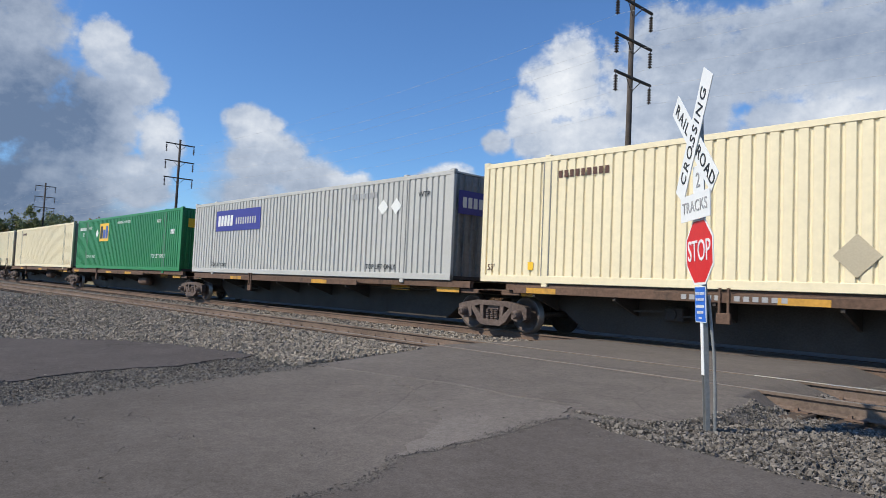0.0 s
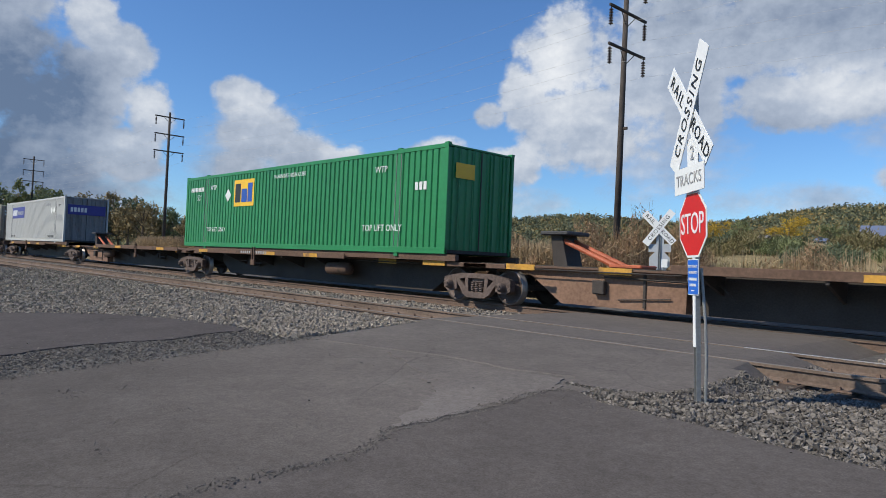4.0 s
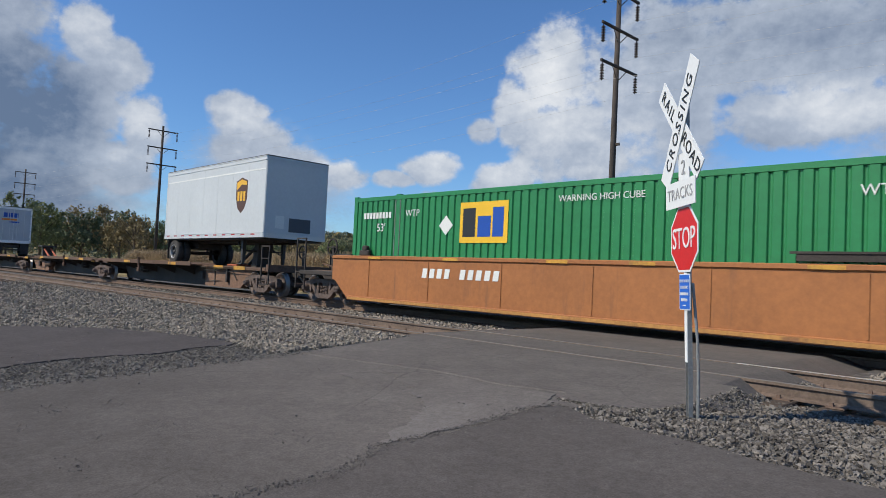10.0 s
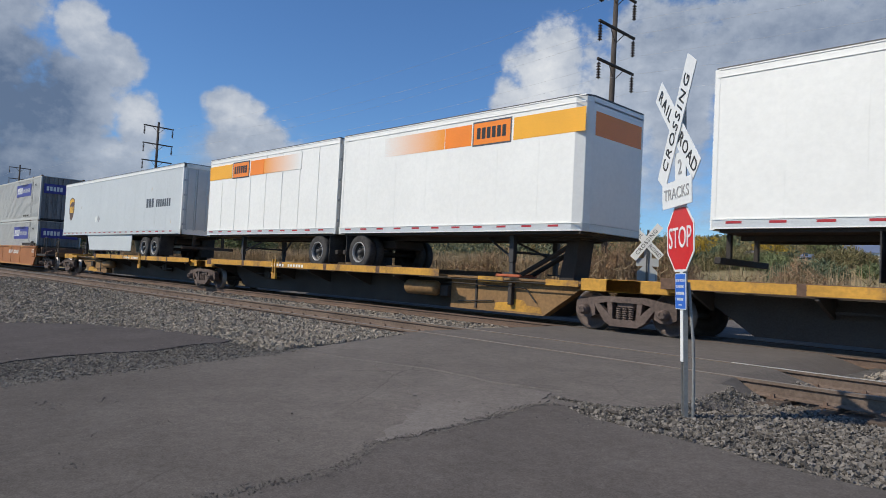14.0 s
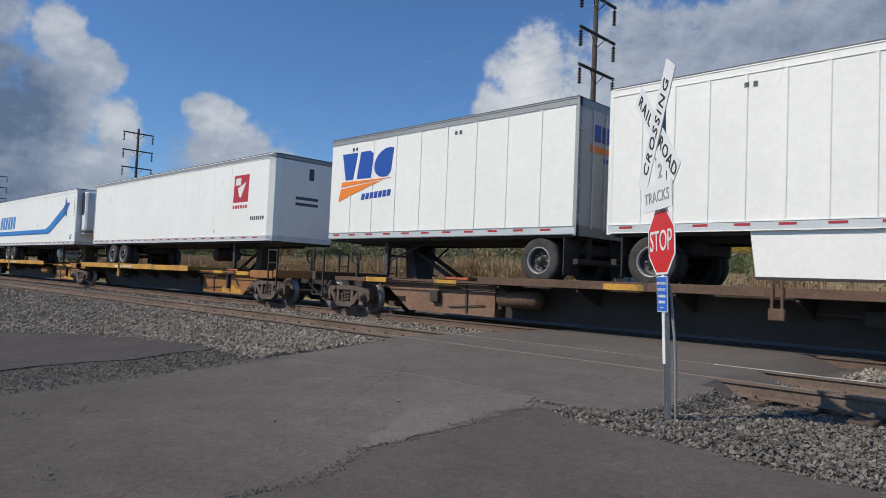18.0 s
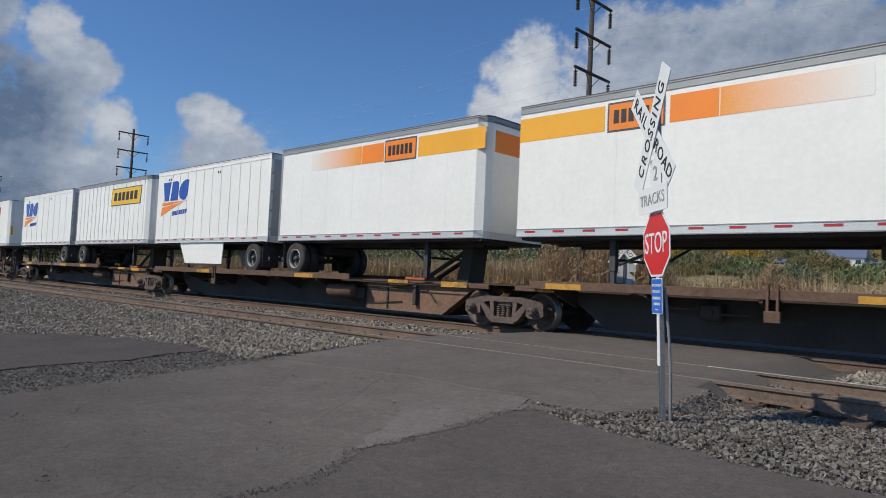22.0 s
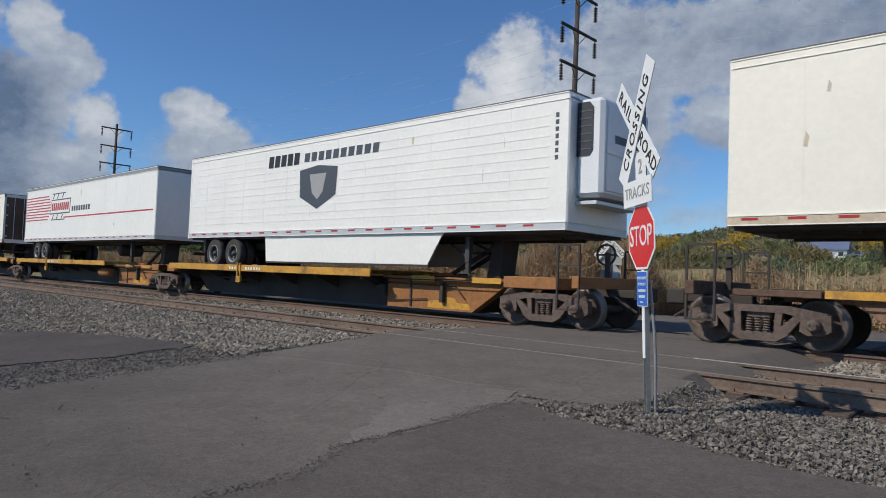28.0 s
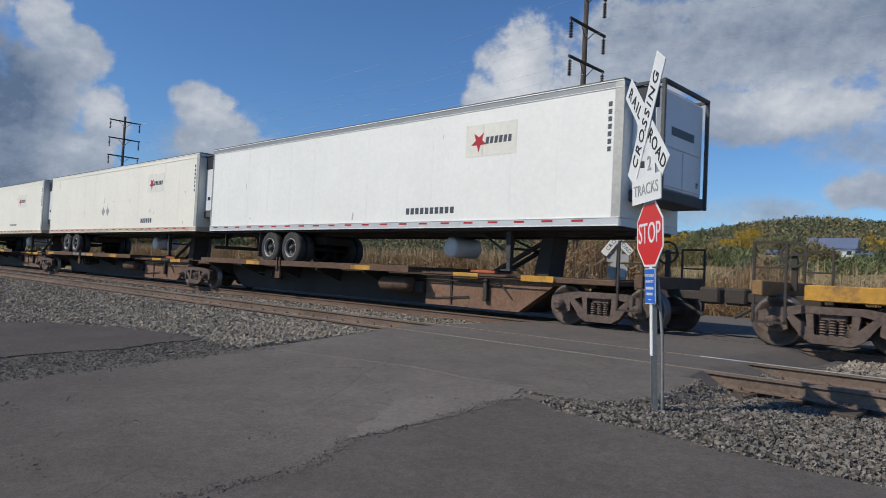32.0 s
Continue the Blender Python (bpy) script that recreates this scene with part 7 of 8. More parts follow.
small_emblem(th, 3.15, 3.85)
for x, z in ((6.1, 3.0), (6.9, 2.95), (7.4, 3.2), (8.3, 3.15), (9.0, 3.1)):
    decal(th, "smudge", [(x, z - 0.18), (x + 0.2, z), (x + 0.02, z + 0.2), (x - 0.18, z + 0.03)], GREY_TEXT, "grey placard scar")
for k in range(2):
    end_decal(th, "print_bar", LONG + 0.03, 0.4, 4.4 - k * 0.24, 0.5, 0.14, PRINT_WHITE)
th = trailer(280.08, LONG, "R", WHITE_CREAM, "long aged cream-white refrigerated trailer", reefer=True, axles=(12.95, 11.75))
words(th, "53'", 14.8, 2.5, 0.24, SLATE)
bars(th, 12.0, 2.36, 8, 0.16, 0.04, 0.1, SLATE)
th = trailer(297.63, LONG, "R", WHITE_CREAM, "long aged white refrigerated trailer with a tan patch", reefer=True, axles=(13.53, 12.35))
decal(th, "tan_patch", [(4.67, 2.22), (5.95, 2.22), (6.0, 3.4), (6.12, 3.42), (6.12, 3.8), (4.75, 3.85), (4.7, 3.0), (4.58, 3.0), (4.58, 2.8)], TAN_PATCH, "patch of tan paint")
small_emblem(th, 11.75, 3.75)
bars(th, 10.2, 2.5, 9, 0.1, 0.1, 0.05, SLATE)
th = trailer(315.16, LONG, "R", WHITE_CREAM, "long aged white refrigerated trailer with small emblem", reefer=True, axles=(13.58, 12.37))
small_emblem(th, 11.95, 3.85)
for x in (7.2, 7.7):
    decal(th, "smudge", [(x, 2.78), (x + 0.2, 3.0), (x, 3.2), (x - 0.2, 3.0)], GREY_TEXT)
bars(th, 11.3, 2.42, 6, 0.12, 0.18, 0.06, SLATE)
th = trailer(332.37, LONG, "R", WHITE, "long white refrigerated trailer with small emblem and grey roof edge", reefer=True, top_mat=ROOF_GREY, axles=(12.31, 11.15))
small_emblem(th, 12.2, 3.9)
bars(th, 10.1, 2.4, 10, 0.12, 0.16, 0.05, SLATE)


# ---- fields, trees and hills ----
def blades(name, count, place, material, label, category):
    """Thin upright leaves and stalks, many in one object. place() gives foot, height, width, lean."""
    rs = np.random.RandomState(count + 3)
    v, f = np.empty((count, 4, 3)), np.arange(count * 4)
    for i in range(count):
        (x, y, z), h, w, lean, turn = place(rs)
        c, s = math.cos(turn) * w, math.sin(turn) * w
        lx, ly = lean * rs.normal(), lean * rs.normal()
        v[i] = ((x - c, y - s, z), (x + c, y + s, z), (x + lx + c * 0.35, y + ly + s * 0.35, z + h), (x + lx - c * 0.35, y + ly - s * 0.35, z + h))
    me = bpy.data.meshes.new(name)
    me.vertices.add(count * 4)
    me.vertices.foreach_set("co", v.reshape(-1))
    me.loops.add(count * 4)
    me.loops.foreach_set("vertex_index", f)
    me.polygons.add(count)
    me.polygons.foreach_set("loop_start", np.arange(0, count * 4, 4))
    me.materials.append(material)
    me.update(calc_edges=True)
    return tagged(new(name, me), label, category, kind="stuff")


def corn(rs):
    y = 27 + 90 * rs.beta(0.4, 2.6)
    x = -y * rs.uniform(0.1, 3.0 if y < 70 else 1.0) + 4
    while x > -0.72 * y and rs.random_sample() < 0.9:
        x = -y * rs.uniform(0.1, 3.0 if y < 70 else 1.0) + 4
    if y < 33 and -14.5 < x < -2:
        y += 6.5
    z = land(x, y)
    k = 1 + (y - 27) / 45
    if rs.random_sample() < 0.7:
        return (x, y, z + rs.uniform(0.2, 2.45)), rs.uniform(-0.25, 0.35), 0.024 * k, 0.3, rs.uniform(0, 6.3)
    return (x, y, z), rs.uniform(2.2, 2.95), 0.012 * k, 0.1, rs.uniform(0, 6.3)


blades("corn_field", 150000, corn, CORN, "field of dry standing corn beyond the tracks", "crop")


def weeds(rs):
    y = rs.uniform(17.5, 25)
    x = rs.uniform(-75, 10)
    if -14.5 < x < -2.2:
        x -= 13.0
    return (x, y, ground_z(x, y) - 0.1), rs.uniform(0.25, 0.8) * (0.5 + 0.8 * abs(noise.noise((x * 0.2, y * 0.2, 0)))), 0.011, 0.2, rs.uniform(0, 6.3)


blades("dry_weeds", 50000, weeds, CORN, "dry grass and weeds along the embankment", "grass")


def brush_at(cx, cy, rx, ry, hh, grow=1.0):
    def place(rs):
        a, r = rs.uniform(0, 6.3), math.sqrt(rs.random_sample())
        x, y = cx + rx * r * math.cos(a), cy + ry * r * math.sin(a)
        top = hh * (1 - 0.6 * r * r) * (0.72 + 0.75 * noise.noise((x * 0.7, y * 0.7, 1.5)))
        if rs.random_sample() < 0.18:
            return (x, y, land(x, y)), max(0.4, top * rs.uniform(0.6, 1.05)), 0.01 * grow, 0.3, rs.uniform(0, 6.3)
        return (x, y, land(x, y) + max(0.1, top) * rs.uniform(0.1, 0.97)), rs.uniform(0.04, 0.2) * grow, 0.026 * grow, 0.14 * grow, rs.uniform(0, 6.3)
    return place


for cx, cy, rx, ry, hh, n in ((-21, 29, 5.5, 3, 4.0, 34000), (-17.5, 31, 3.5, 3, 4.2, 24000), (-26, 27.5, 4, 2.5, 2.7, 16000), (-12.5, 36, 4, 3, 3.4, 14000), (-33, 31, 5, 3, 2.3, 9000), (-62, 27, 7, 3, 2.2, 8000), (-5, 29, 4, 3, 2.5, 8000)):
    blades("brush", n, brush_at(cx, cy, rx, ry, hh), BRUSH, "brown and yellow autumn brush beyond the tracks", "shrub")


for cx, cy, rx, ry, hh, n in ((-31, 52, 6, 4, 2.9, 9000), (-22, 50, 6, 3, 3.3, 11000), (-13, 47, 6, 3, 3.0, 11000), (-5, 46, 5, 3, 2.7, 9000), (3, 46, 5, 3, 2.8, 7000), (-27, 70, 6, 4, 3.2, 7000), (-17, 74, 7, 4, 3.2, 7000)):
    blades("scrub", n, brush_at(cx, cy, rx, ry, hh), SCRUB, "olive and brown scrub at the foot of the rise", "shrub")


hedge = random.Random(4)
for k in range(11):
    az, r = -33 + 2.6 * k + hedge.uniform(-0.6, 0.6), hedge.uniform(118, 150)
    blades("hedge", 3600, brush_at(math.sin(radians(az)) * r, math.cos(radians(az)) * r, hedge.uniform(3.5, 5.5), hedge.uniform(5, 12), hedge.uniform(2.2, 4.2), 4.0), (LEAF_DARK, SCRUB, LEAF_GREEN)[k % 3], "dark green and olive hedge on the rise before the houses", "shrub")


def leaf_cloud(g, rs, centre, rad, n, size):
    """Many small leaves within an uneven rounded space, set on many short sprays."""
    sprays = max(3, n // 22)
    d = rs.normal(size=(sprays, 3))
    d /= np.linalg.norm(d, axis=1, keepdims=True)
    c = np.array(centre) + d * rad * rs.uniform(0, 1, (sprays, 1)) ** 0.4
    p = c[rs.randint(sprays, size=n)] + rs.normal(size=(n, 3)) * np.array(rad) * 0.15
    u, w = rs.normal(size=(2, n, 3)) * size * 0.48
    k = len(g.v)
    g.v += [tuple(q) for q in np.stack((p - u, p + w, p + u, p - w), 1).reshape(-1, 3)]
    g.f += [(k + 4 * i, k + 4 * i + 1, k + 4 * i + 2, k + 4 * i + 3) for i in range(n)]


def tree(x, y, h, spread, leaves, label, seed, bare=False):
    rs = np.random.RandomState(seed)
    z = land(x, y) - 0.2
    t = thing("tree", label, "tree", "trees beyond the field", at=(x, y, z))
    trunk = Geo().tube((0, 0, 0), (0.1, 0, h * 0.35), 0.028 * h, 0.02 * h, 8, False)
    crown = Geo()
    trunk.tube((0.1, 0, h * 0.35), (0, 0.1, h * 0.85), 0.02 * h, 0.005 * h, 7, False)
    for k in range(9):
        a, b = rs.uniform(0, 6.3), rs.uniform(0.3, 0.75)
        tip = Vector((math.cos(a) * spread * rs.uniform(0.5, 0.9), math.sin(a) * spread * rs.uniform(0.5, 0.9), h * min(0.95, b + rs.uniform(0.05, 0.25))))
        trunk.tube((0.05, 0, h * b * 0.85), tip, 0.009 * h, 0.003 * h, 5, False)
        leaf_cloud(crown, rs, tip, (spread * 0.42, spread * 0.42, h * 0.14), 70 if bare else 300, 0.022 * h)
    leaf_cloud(crown, rs, (0, 0, h * 0.8), (spread * 0.5, spread * 0.5, h * 0.2), 90 if bare else 500, 0.022 * h)
    leaf_cloud(crown, rs, (0, 0, h * 0.5), (spread * 0.75, spread * 0.75, h * 0.25), 90 if bare else 800, 0.022 * h)
    part("trunk", trunk, BARK, t)
    part("crown", crown, leaves, t)
    return t


def polar(az, r):
    return math.sin(radians(az)) * r, math.cos(radians(az)) * r


trees = random.Random(21)
for k in range(34):
    az = -84 + k * 1.05 + trees.uniform(-0.5, 0.5)
    r = trees.uniform(150, 215)
    el = 4.3 if az < -74 else 3.9 if az < -68 else 3.2 if az < -58 else 2.7
    h = (r * math.tan(radians(el * trees.uniform(0.72, 1.0))) + 1.8)
    leaf = trees.choice([LEAF_GREEN, LEAF_GREEN, LEAF_OLIVE, LEAF_DARK, LEAF_OLIVE])
    tree(*polar(az, r), h, h * trees.uniform(0.3, 0.42), leaf, "leafy tree at the edge of the field in early autumn" if leaf is not LEAF_OLIVE else "tree with olive and yellowing leaves", k)
tree(*polar(-70.4, 120), 9.6, 2.9, LEAF_OLIVE, "half-bare tree with thin pale branches", 77, True)
for az, r, el, wide, leaf, lab in (
        (-19.7, 190, 4.35, 0.6, LEAF_YELLOW, "bright yellow autumn tree"), (-21.4, 205, 3.7, 0.5, LEAF_OLIVE, "olive tree beside the yellow tree"), (-17.3, 205, 3.9, 0.5, LEAF_OLIVE, "olive tree behind the houses"),
        (-15.9, 178, 3.2, 0.55, LEAF_DARK, "dark bushy tree beside the house"), (-13.6, 176, 3.1, 0.32, LEAF_DARK, "dark evergreen in front of the house"), (-18.1, 172, 2.85, 0.6, LEAF_DARK, "low dark bush by the lawn"), (-17.0, 200, 4.0, 0.5, LEAF_GREEN, "green tree behind the small shed"),
        (-10.4, 200, 3.9, 0.5, LEAF_YELLOW, "yellowing tree beside the shed"), (-23.2, 215, 4.0, 0.5, LEAF_GREEN, "green tree beyond the field"), (-25.0, 225, 4.1, 0.5, LEAF_YELLOW, "yellowing tree beyond the field"), (-27, 220, 3.8, 0.5, LEAF_OLIVE, "olive tree beyond the field"), (-8.6, 210, 4.2, 0.5, LEAF_GREEN, "green tree beyond the field"), (-12.6, 230, 4.3, 0.5, LEAF_OLIVE, "olive tree behind the house")):
    x, y = polar(az, r)
    h = EYE + r * math.tan(radians(el)) - land(x, y) + 0.2
    tree(x, y, h, h * wide, leaf, lab, int(-az * 10))


def forest_material():
    m = bpy.data.materials.new("autumn_forest")
    m.use_nodes = True
    nt = m.node_tree
    b = nt.nodes["Principled BSDF"]
    b.inputs["Roughness"].default_value = 0.9
    geo = nt.nodes.new("ShaderNodeNewGeometry")
    ramp = nt.nodes.new("ShaderNodeValToRGB")
    e = ramp.color_ramp.elements
    e[0].color, e[1].color = (0.06, 0.075, 0.05, 1), (0.4, 0.25, 0.07, 1)
    for p, c in ((0.3, (0.085, 0.1, 0.06, 1)), (0.55, (0.14, 0.145, 0.075, 1)), (0.78, (0.27, 0.2, 0.08, 1))):
        e.new(p).color = c
    tc = nt.nodes.new("ShaderNodeTexCoord")
    n = node(nt, "ShaderNodeTexNoise", Scale=0.07, Detail=3.0)
    nt.links.new(tc.outputs["Object"], n.inputs["Vector"])
    mm = nt.nodes.new("ShaderNodeMath")
    mm.operation = "MULTIPLY_ADD"
    mm.inputs[1].default_value = 1.5
    nt.links.new(n.outputs["Fac"], mm.inputs[0])
    m2 = nt.nodes.new("ShaderNodeMath")
    m2.operation = "MULTIPLY_ADD"
    m2.inputs[1].default_value, m2.inputs[2].default_value = 0.45, -0.5
    nt.links.new(geo.outputs["Random Per Island"], m2.inputs[0])
    nt.links.new(m2.outputs[0], mm.inputs[2])
    nt.links.new(mm.outputs[0], ramp.inputs[0])
    nt.links.new(ramp.outputs[0], b.inputs["Base Color"])
    return m


def far_woods(count):
    """Tree crowns on the hills: dark lumps clad in many small leafy tufts."""
    rs = np.random.RandomState(5)
    v, f = [], []
    total = 0
    tufts = 70
    quad = np.arange(tufts * 4).reshape(-1, 4)
    for i in range(count):
        az = rs.uniform(-98, 12)
        r = 330 + 640 * rs.random_sample() ** 0.8
        if az > -35 and r < 420:
            r += 150
        x, y = polar(az, r)
        h, w = rs.uniform(7, 13), rs.uniform(3.5, 6.5)
        d = rs.normal(size=(tufts, 3))
        d /= np.linalg.norm(d, axis=1, keepdims=True)
        c = d * rs.uniform(0.65, 1.05, (tufts, 1)) * (w, w, h * 0.55) + (x, y, land(x, y) + h * 0.5)
        a, b = rs.normal(size=(2, tufts, 3)) * (0.26 + r / 2300)
        v.append(np.stack((c - a, c + b, c + a, c - b), 1).reshape(-1, 3))
        f.append(quad + total)
        total += tufts * 4
    v, f = np.concatenate(v), np.concatenate(f).reshape(-1)
    me = bpy.data.meshes.new("far_woods")
    me.vertices.add(len(v))
    me.vertices.foreach_set("co", v.reshape(-1))
    me.loops.add(len(f))
    me.loops.foreach_set("vertex_index", f)
    me.polygons.add(len(f) // 4)
    me.polygons.foreach_set("loop_start", np.arange(0, len(f), 4))
    me.materials.append(forest_material())
    me.update(calc_edges=True)
    me.polygons.foreach_set("use_smooth", [False] * len(me.polygons))
    return tagged(new("far_woods", me), "wooded hills in green and gold autumn colour", "woods", kind="stuff")


far_woods(6500)


def house(az, r, w, d, h, roof_h, turn, label):
    x, y = polar(az, r)
    t = thing("house", label, "house", "houses beyond the field", at=(x, y, land(x, y)))
    t.rotation_euler.z = turn
    part("wall", Geo().box(-w / 2, w / 2, -d / 2, d / 2, -0.5, h), HOUSE_WHITE, t, "white siding")
    part("roof", Geo().prism([(-d / 2 - 0.5, h - 0.1), (d / 2 + 0.5, h - 0.1), (0, h + roof_h)], -w / 2 - 0.4, w / 2 + 0.4, "x"), ROOF_BLUE, t, "blue-grey pitched roof")
    for k in range(4):
        wx = -w / 2 + w * (k + 0.5) / 4
        win = part("window", Geo().box(wx - 0.5, wx + 0.5, -d / 2 - 0.05, -d / 2 + 0.02, h * 0.35, h * 0.75), GLASS_DARK, t)
        part("window_frame", Geo().box(wx - 0.6, wx + 0.6, -d / 2 - 0.08, -d / 2 - 0.04, h * 0.75, h * 0.8).box(wx - 0.6, wx + 0.6, -d / 2 - 0.08, -d / 2 - 0.04, h * 0.3, h * 0.35), HOUSE_WHITE, win)
    part("door", Geo().box(w * 0.06 - 0.5, w * 0.06 + 0.5, -d / 2 - 0.06, -d / 2 + 0.02, 0, 2.1), GLASS_DARK, t)
    return t


house(-13.5, 185, 9.4, 8, 2.4, 2.6, radians(8), "long white house with a blue-grey roof beyond the field")
house(-11.5, 182, 3.4, 3, 1.3, 0.5, radians(5), "small white outbuilding with grey roof")
house(-17.5, 185, 2.0, 3, 1.2, 0.6, radians(0), "tiny white shed among trees")
house(-21.35, 195, 1.8, 3, 2.0, 0.8, radians(0), "white cottage half hidden by trees")


# ---- clouds: a far curved sheet behind everything ----
def clouds():
    R0, A0, A1, E1 = 3200.0, -112.0, 22.0, 46.0
    na, ne = 68, 26
    g = Geo()
    uv = []
    for j in range(ne + 1):
        for i in range(na + 1):
            az, el = A0 + (A1 - A0) * i / na, -1.0 + (E1 + 1.0) * j / ne
            g.v.append((R0 * math.sin(radians(az)) * math.cos(radians(el)), R0 * math.cos(radians(az)) * math.cos(radians(el)), R0 * math.sin(radians(el))))
            uv.append((az, el))
    g.f = [(j * (na + 1) + i, j * (na + 1) + i + 1, (j + 1) * (na + 1) + i + 1, (j + 1) * (na + 1) + i) for j in range(ne) for i in range(na)]
    m = bpy.data.materials.new("cumulus")
    m.use_nodes = True
    nt = m.node_tree
    nt.nodes.clear()
    out = nt.nodes.new("ShaderNodeOutputMaterial")
    em, tr, mx = nt.nodes.new("ShaderNodeEmission"), nt.nodes.new("ShaderNodeBsdfTransparent"), nt.nodes.new("ShaderNodeMixShader")
    nt.links.new(tr.outputs[0], mx.inputs[1])
    nt.links.new(em.outputs[0], mx.inputs[2])
    nt.links.new(mx.outputs[0], out.inputs[0])
    u = nt.nodes.new("ShaderNodeUVMap")

    def math_node(op, a, b=None, clamp=False):
        n = nt.nodes.new("ShaderNodeMath")
        n.operation, n.use_clamp = op, clamp
        for k, val in enumerate((a, b)):
            if val is None:
                continue
            if isinstance(val, (int, float)):
                n.inputs[k].default_value = val
            else:
                nt.links.new(val, n.inputs[k])
        return n.outputs[0]

    def billows(shift, scale, rough, stretch=1.25):
        mp = nt.nodes.new("ShaderNodeMapping")
        mp.inputs["Location"].default_value = (shift[0], shift[1], 0)
        mp.inputs["Scale"].default_value = (1.0, stretch, 1.0)
        nt.links.new(u.outputs[0], mp.inputs["Vector"])
        n = node(nt, "ShaderNodeTexNoise", Scale=scale, Detail=12.0, Roughness=rough)
        nt.links.new(mp.outputs[0], n.inputs["Vector"])
        return n.outputs["Fac"]

    def ramped(src, a, b, c, d):
        r = nt.nodes.new("ShaderNodeMapRange")
        r.interpolation_type = "SMOOTHSTEP"
        for key, val in zip(("From Min", "From Max", "To Min", "To Max"), (a, b, c, d)):
            r.inputs[key].default_value = val
        nt.links.new(src, r.inputs["Value"])
        return r.outputs[0]
    sep = nt.nodes.new("ShaderNodeSeparateXYZ")
    nt.links.new(u.outputs[0], sep.inputs[0])

    def heap(masses):
        """Highest of some rounded masses, each (direction, height, half width, half height) in degrees."""
        top = None
        for a, e, ra, re in masses:
            du = math_node("DIVIDE", math_node("SUBTRACT", sep.outputs[0], a), ra)
            dv = math_node("DIVIDE", math_node("SUBTRACT", sep.outputs[1], e), re)
            q = math_node("SUBTRACT", 1.0, math_node("ADD", math_node("MULTIPLY", du, du), math_node("MULTIPLY", dv, dv)))
            top = q if top is None else math_node("MAXIMUM", top, q)
        return math_node("MAXIMUM", top, -1.2)

    def cauliflower(shift, scale):
        mp = nt.nodes.new("ShaderNodeMapping")
        mp.inputs["Location"].default_value = (shift[0], shift[1], 0)
        mp.inputs["Scale"].default_value = (1.0, 1.15, 1.0)
        bend = nt.nodes.new("ShaderNodeMix")
        bend.data_type = "VECTOR"
        bend.inputs[0].default_value = 0.1
        nt.links.new(u.outputs[0], bend.inputs[4])
        warp = node(nt, "ShaderNodeTexNoise", Scale=0.5, Detail=4.0)
        nt.links.new(u.outputs[0], warp.inputs["Vector"])
        far = nt.nodes.new("ShaderNodeVectorMath")
        far.operation = "MULTIPLY_ADD"
        far.inputs[1].default_value = (9, 9, 0)
        nt.links.new(warp.outputs["Color"], far.inputs[0])
        nt.links.new(u.outputs[0], far.inputs[2])
        nt.links.new(far.outputs[0], bend.inputs[5])
        nt.links.new(bend.outputs[1], mp.inputs["Vector"])
        n = node(nt, "ShaderNodeTexVoronoi", Scale=scale, Detail=2.0, Roughness=0.45)
        n.feature, n.normalize = "SMOOTH_F1", True
        nt.links.new(mp.outputs[0], n.inputs["Vector"])
        return n.outputs["Distance"]

    def glow(spots):
        """Sum of soft spots, each (direction, height, half width, half height, amount)."""
        total = None
        for a, e, ra, re, amount in spots:
            du = math_node("DIVIDE", math_node("SUBTRACT", sep.outputs[0], a), ra)
            dv = math_node("DIVIDE", math_node("SUBTRACT", sep.outputs[1], e), re)
            q = math_node("MULTIPLY", math_node("POWER", 0.42, math_node("ADD", math_node("MULTIPLY", du, du), math_node("MULTIPLY", dv, dv))), amount)
            total = q if total is None else math_node("ADD", total, q)
        return total

    def density(mass, shift):
        rough = math_node("MULTIPLY", math_node("SUBTRACT", billows(shift, 0.32, 0.58, 1.15), 0.5), 4.0)
        knobs = math_node("MULTIPLY", math_node("SUBTRACT", 0.3, cauliflower(shift, 0.5)), 1.5)
        return math_node("ADD", math_node("MULTIPLY", mass, 1.5), math_node("ADD", rough, knobs))
    # firm heaps of cloud, and thin soft veils
    west = heap([(-83, 14, 8.5, 7.5), (-74.6, 16.3, 2.2, 2.6), (-72.2, 14.6, 2.3, 2.4), (-76, 10.5, 5, 6), (-70.3, 10.2, 1.9, 2.6), (-72.3, 7, 3.4, 2.6), (-79, 5, 9, 3.4), (-102, 14, 13, 10), (-63.4, 12.2, 2.6, 1.7), (-61.8, 9.6, 3.4, 2.8), (-58.3, 8.2, 3.4, 2.2), (-54.8, 8.0, 2.2, 1.3), (-63, 6.4, 3, 2)])
    east = heap([(-47.2, 8.9, 2.7, 1.5), (-50.3, 7.8, 1.9, 0.8), (-37.5, 17, 3.4, 4.2), (-40.3, 13.6, 2.4, 3), (-43, 12.2, 1.5, 1.2), (-35.5, 11.5, 5.4, 4.4), (-41.2, 8.1, 2.8, 1.8), (-45.2, 5.8, 4.2, 1.5), (-29, 16, 7, 7), (-17, 18, 15, 5), (-18, 13.2, 9, 2.6), (-10.5, 7.2, 4, 1.5)])
    veil = heap([(-60.5, 6.6, 7.5, 5), (-44, 5, 8, 1.9), (-80, 4.5, 13, 3.2), (-29, 9, 6, 4), (-19, 5.4, 7, 1.5), (-8, 11, 8, 4)])
    firm = math_node("MAXIMUM", west, east)
    d1 = density(firm, (0, 0))
    d1s = density(firm, (0.2, -0.55))
    d2 = math_node("ADD", veil, math_node("MULTIPLY", math_node("SUBTRACT", billows((31, 7), 0.25, 0.62, 1.5), 0.5), 3.2))
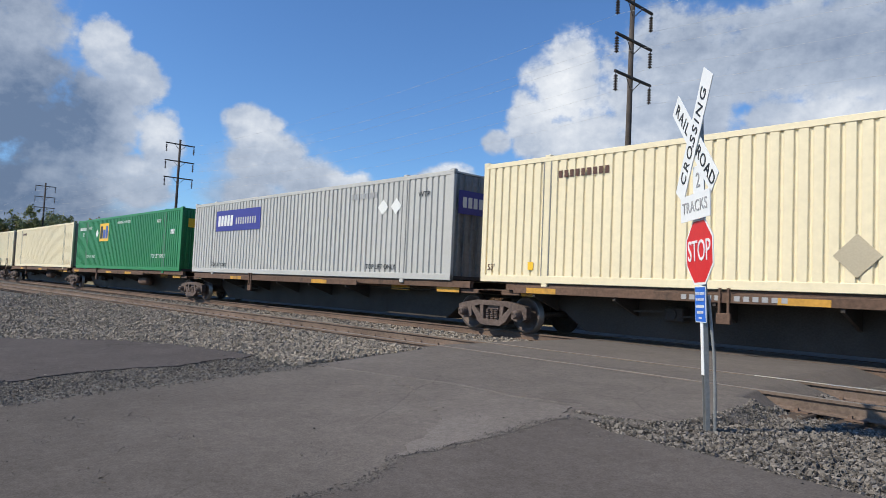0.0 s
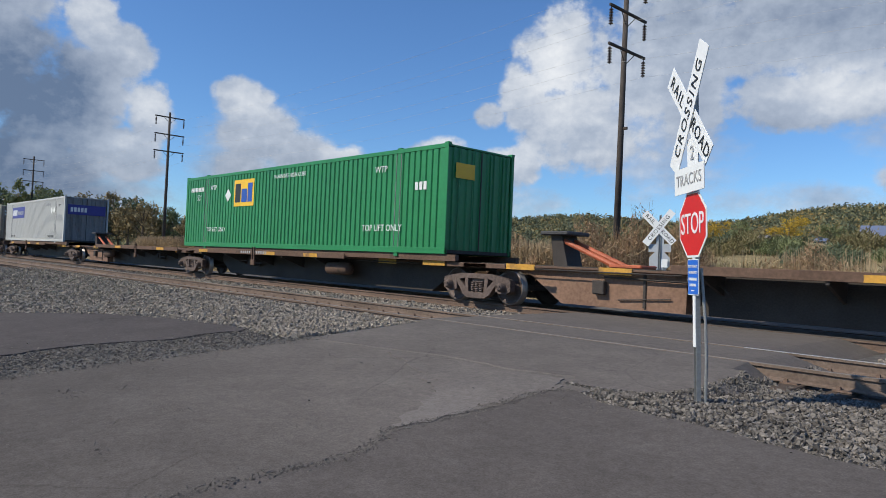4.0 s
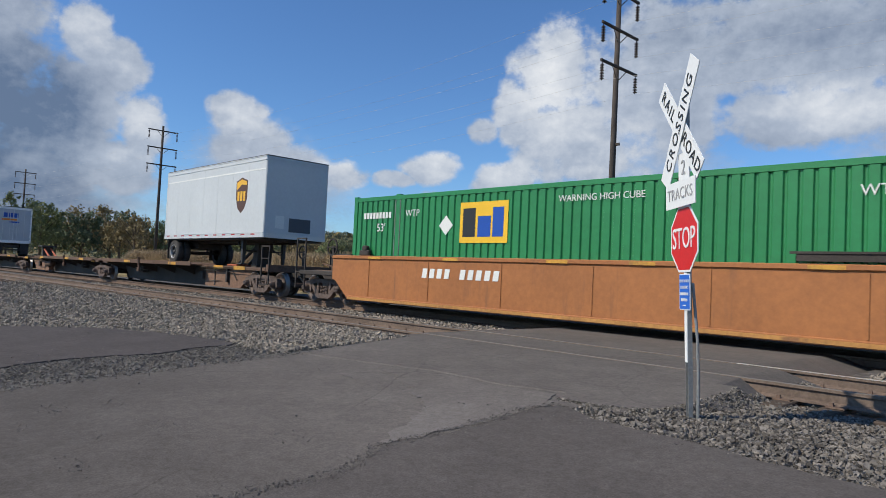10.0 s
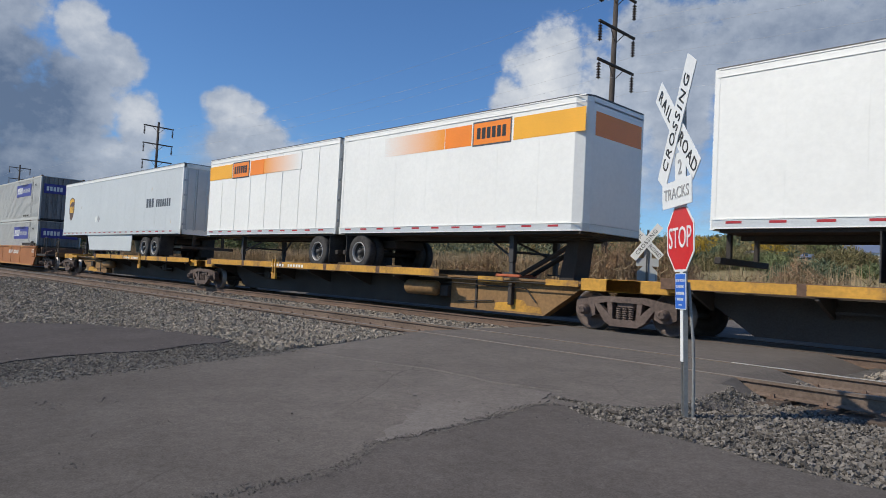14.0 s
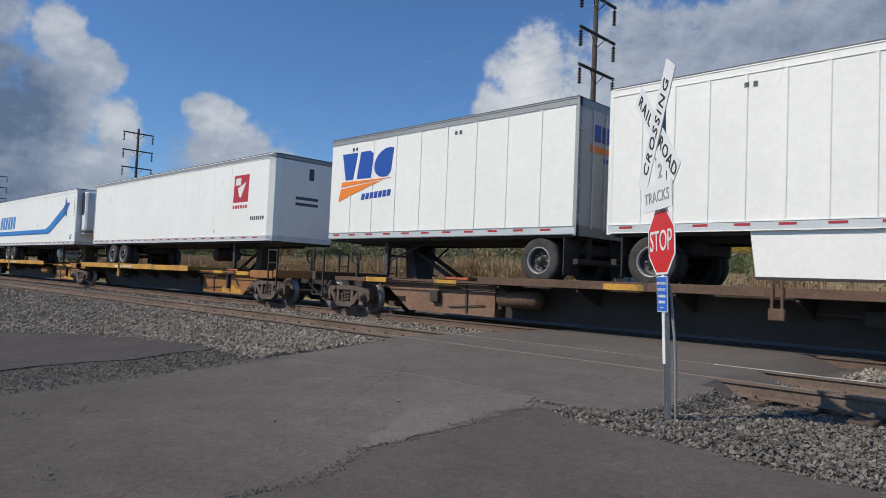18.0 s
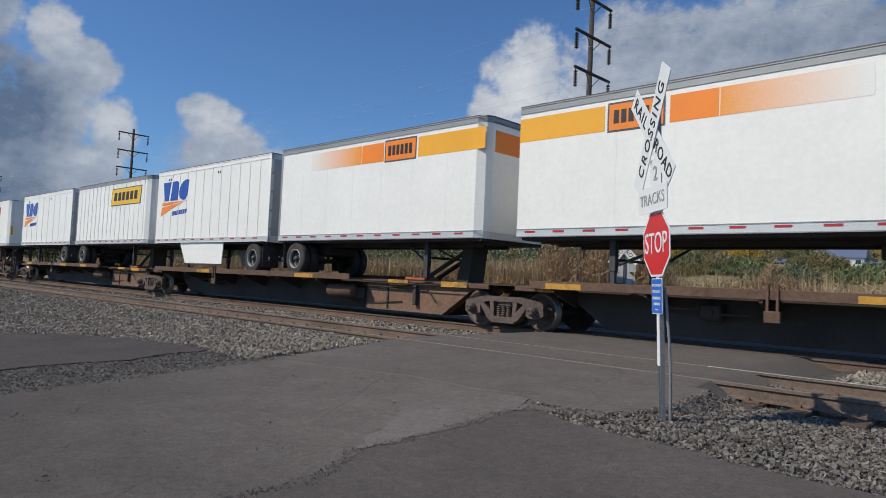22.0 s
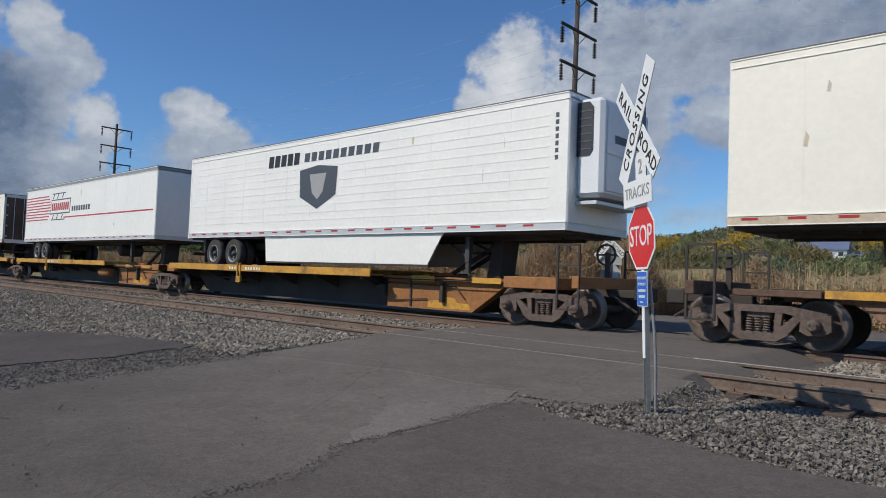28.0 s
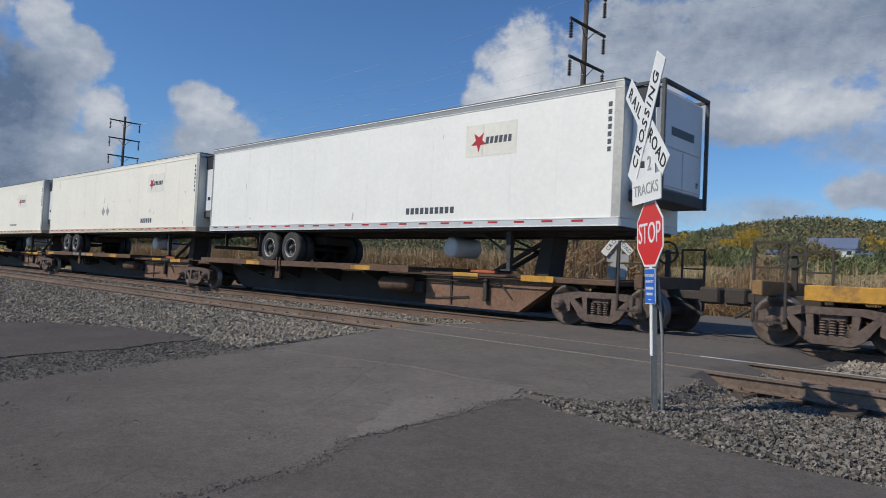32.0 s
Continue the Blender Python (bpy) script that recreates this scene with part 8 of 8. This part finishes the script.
    a1, a2 = ramped(d1, -0.15, 0.9, 0.0, 0.95), ramped(d2, -0.3, 1.3, 0.0, 0.75)
    both = math_node("SUBTRACT", 1.0, math_node("MULTIPLY", math_node("SUBTRACT", 1.0, a1), math_node("SUBTRACT", 1.0, a2)))
    nt.links.new(both, mx.inputs[0])
    # white crowns, grey hollows and bases
    tone = math_node("ADD", glow([(-74.6, 16.6, 2.2, 2.6, 0.35), (-80, 16, 3, 2, 0.16), (-70.2, 10.8, 1.7, 2, 0.34), (-73, 7.9, 2.4, 1, 0.2), (-55, 8.8, 2.2, 1.2, 0.2), (-46.8, 9.4, 2.4, 1.6, 0.25), (-38, 17.6, 3, 4, 0.3), (-36, 13, 4, 4, 0.16), (-41.5, 9, 2.2, 1.6, 0.22), (-16, 13.8, 4.5, 1.8, 0.28), (-63, 12.8, 3, 1.5, 0.1)]),
                     glow([(-80, 11, 8, 11, -0.26), (-76, 12.4, 3, 2, -0.16), (-76.5, 9, 5, 2, -0.12), (-83, 10, 7, 7, -0.24), (-78, 4.5, 9, 2.4, -0.12), (-23, 18.6, 6, 2, -0.12), (-12, 19, 6, 2.4, -0.2), (-20, 11, 7, 1.2, -0.18), (-60, 4.6, 7, 1.8, -0.12)]))
    soft = math_node("MULTIPLY", math_node("SUBTRACT", billows((9, 3), 0.2, 0.6), 0.5), 0.8)
    lit = math_node("ADD", math_node("MULTIPLY", math_node("SUBTRACT", d1, d1s), 0.13), math_node("ADD", soft, math_node("ADD", tone, 0.47)), True)
    ramp = nt.nodes.new("ShaderNodeValToRGB")
    e = ramp.color_ramp.elements
    e[0].color, e[1].color = (0.13, 0.185, 0.29, 1), (0.86, 0.88, 0.9, 1)
    e[0].position, e[1].position = 0.0, 0.92
    e.new(0.5).color = (0.44, 0.5, 0.6, 1)
    nt.links.new(lit, ramp.inputs[0])
    nt.links.new(ramp.outputs[0], em.inputs[0])
    em.inputs[1].default_value = 0.95
    me = g.mesh("clouds", m, True)
    layer = me.uv_layers.new(name="UVMap")
    for loop in me.loops:
        layer.data[loop.index].uv = uv[loop.vertex_index]
    tagged(new("backdrop_clouds", me), "scattered white and grey cumulus clouds in a blue sky", "sky", kind="structure")


clouds()


# ---- movement: the whole train runs to the left at one speed ----
def motions():
    times = [0.0, 0.1] + [float(k) for k in range(2, 31, 4)] + [31.9, 32.0]
    for ob, s in MOVING:
        z = ob.location.z
        walk(ob, [(t, pose(s - SPEED * (t - 16.0), YC, z)) for t in times])


motions()
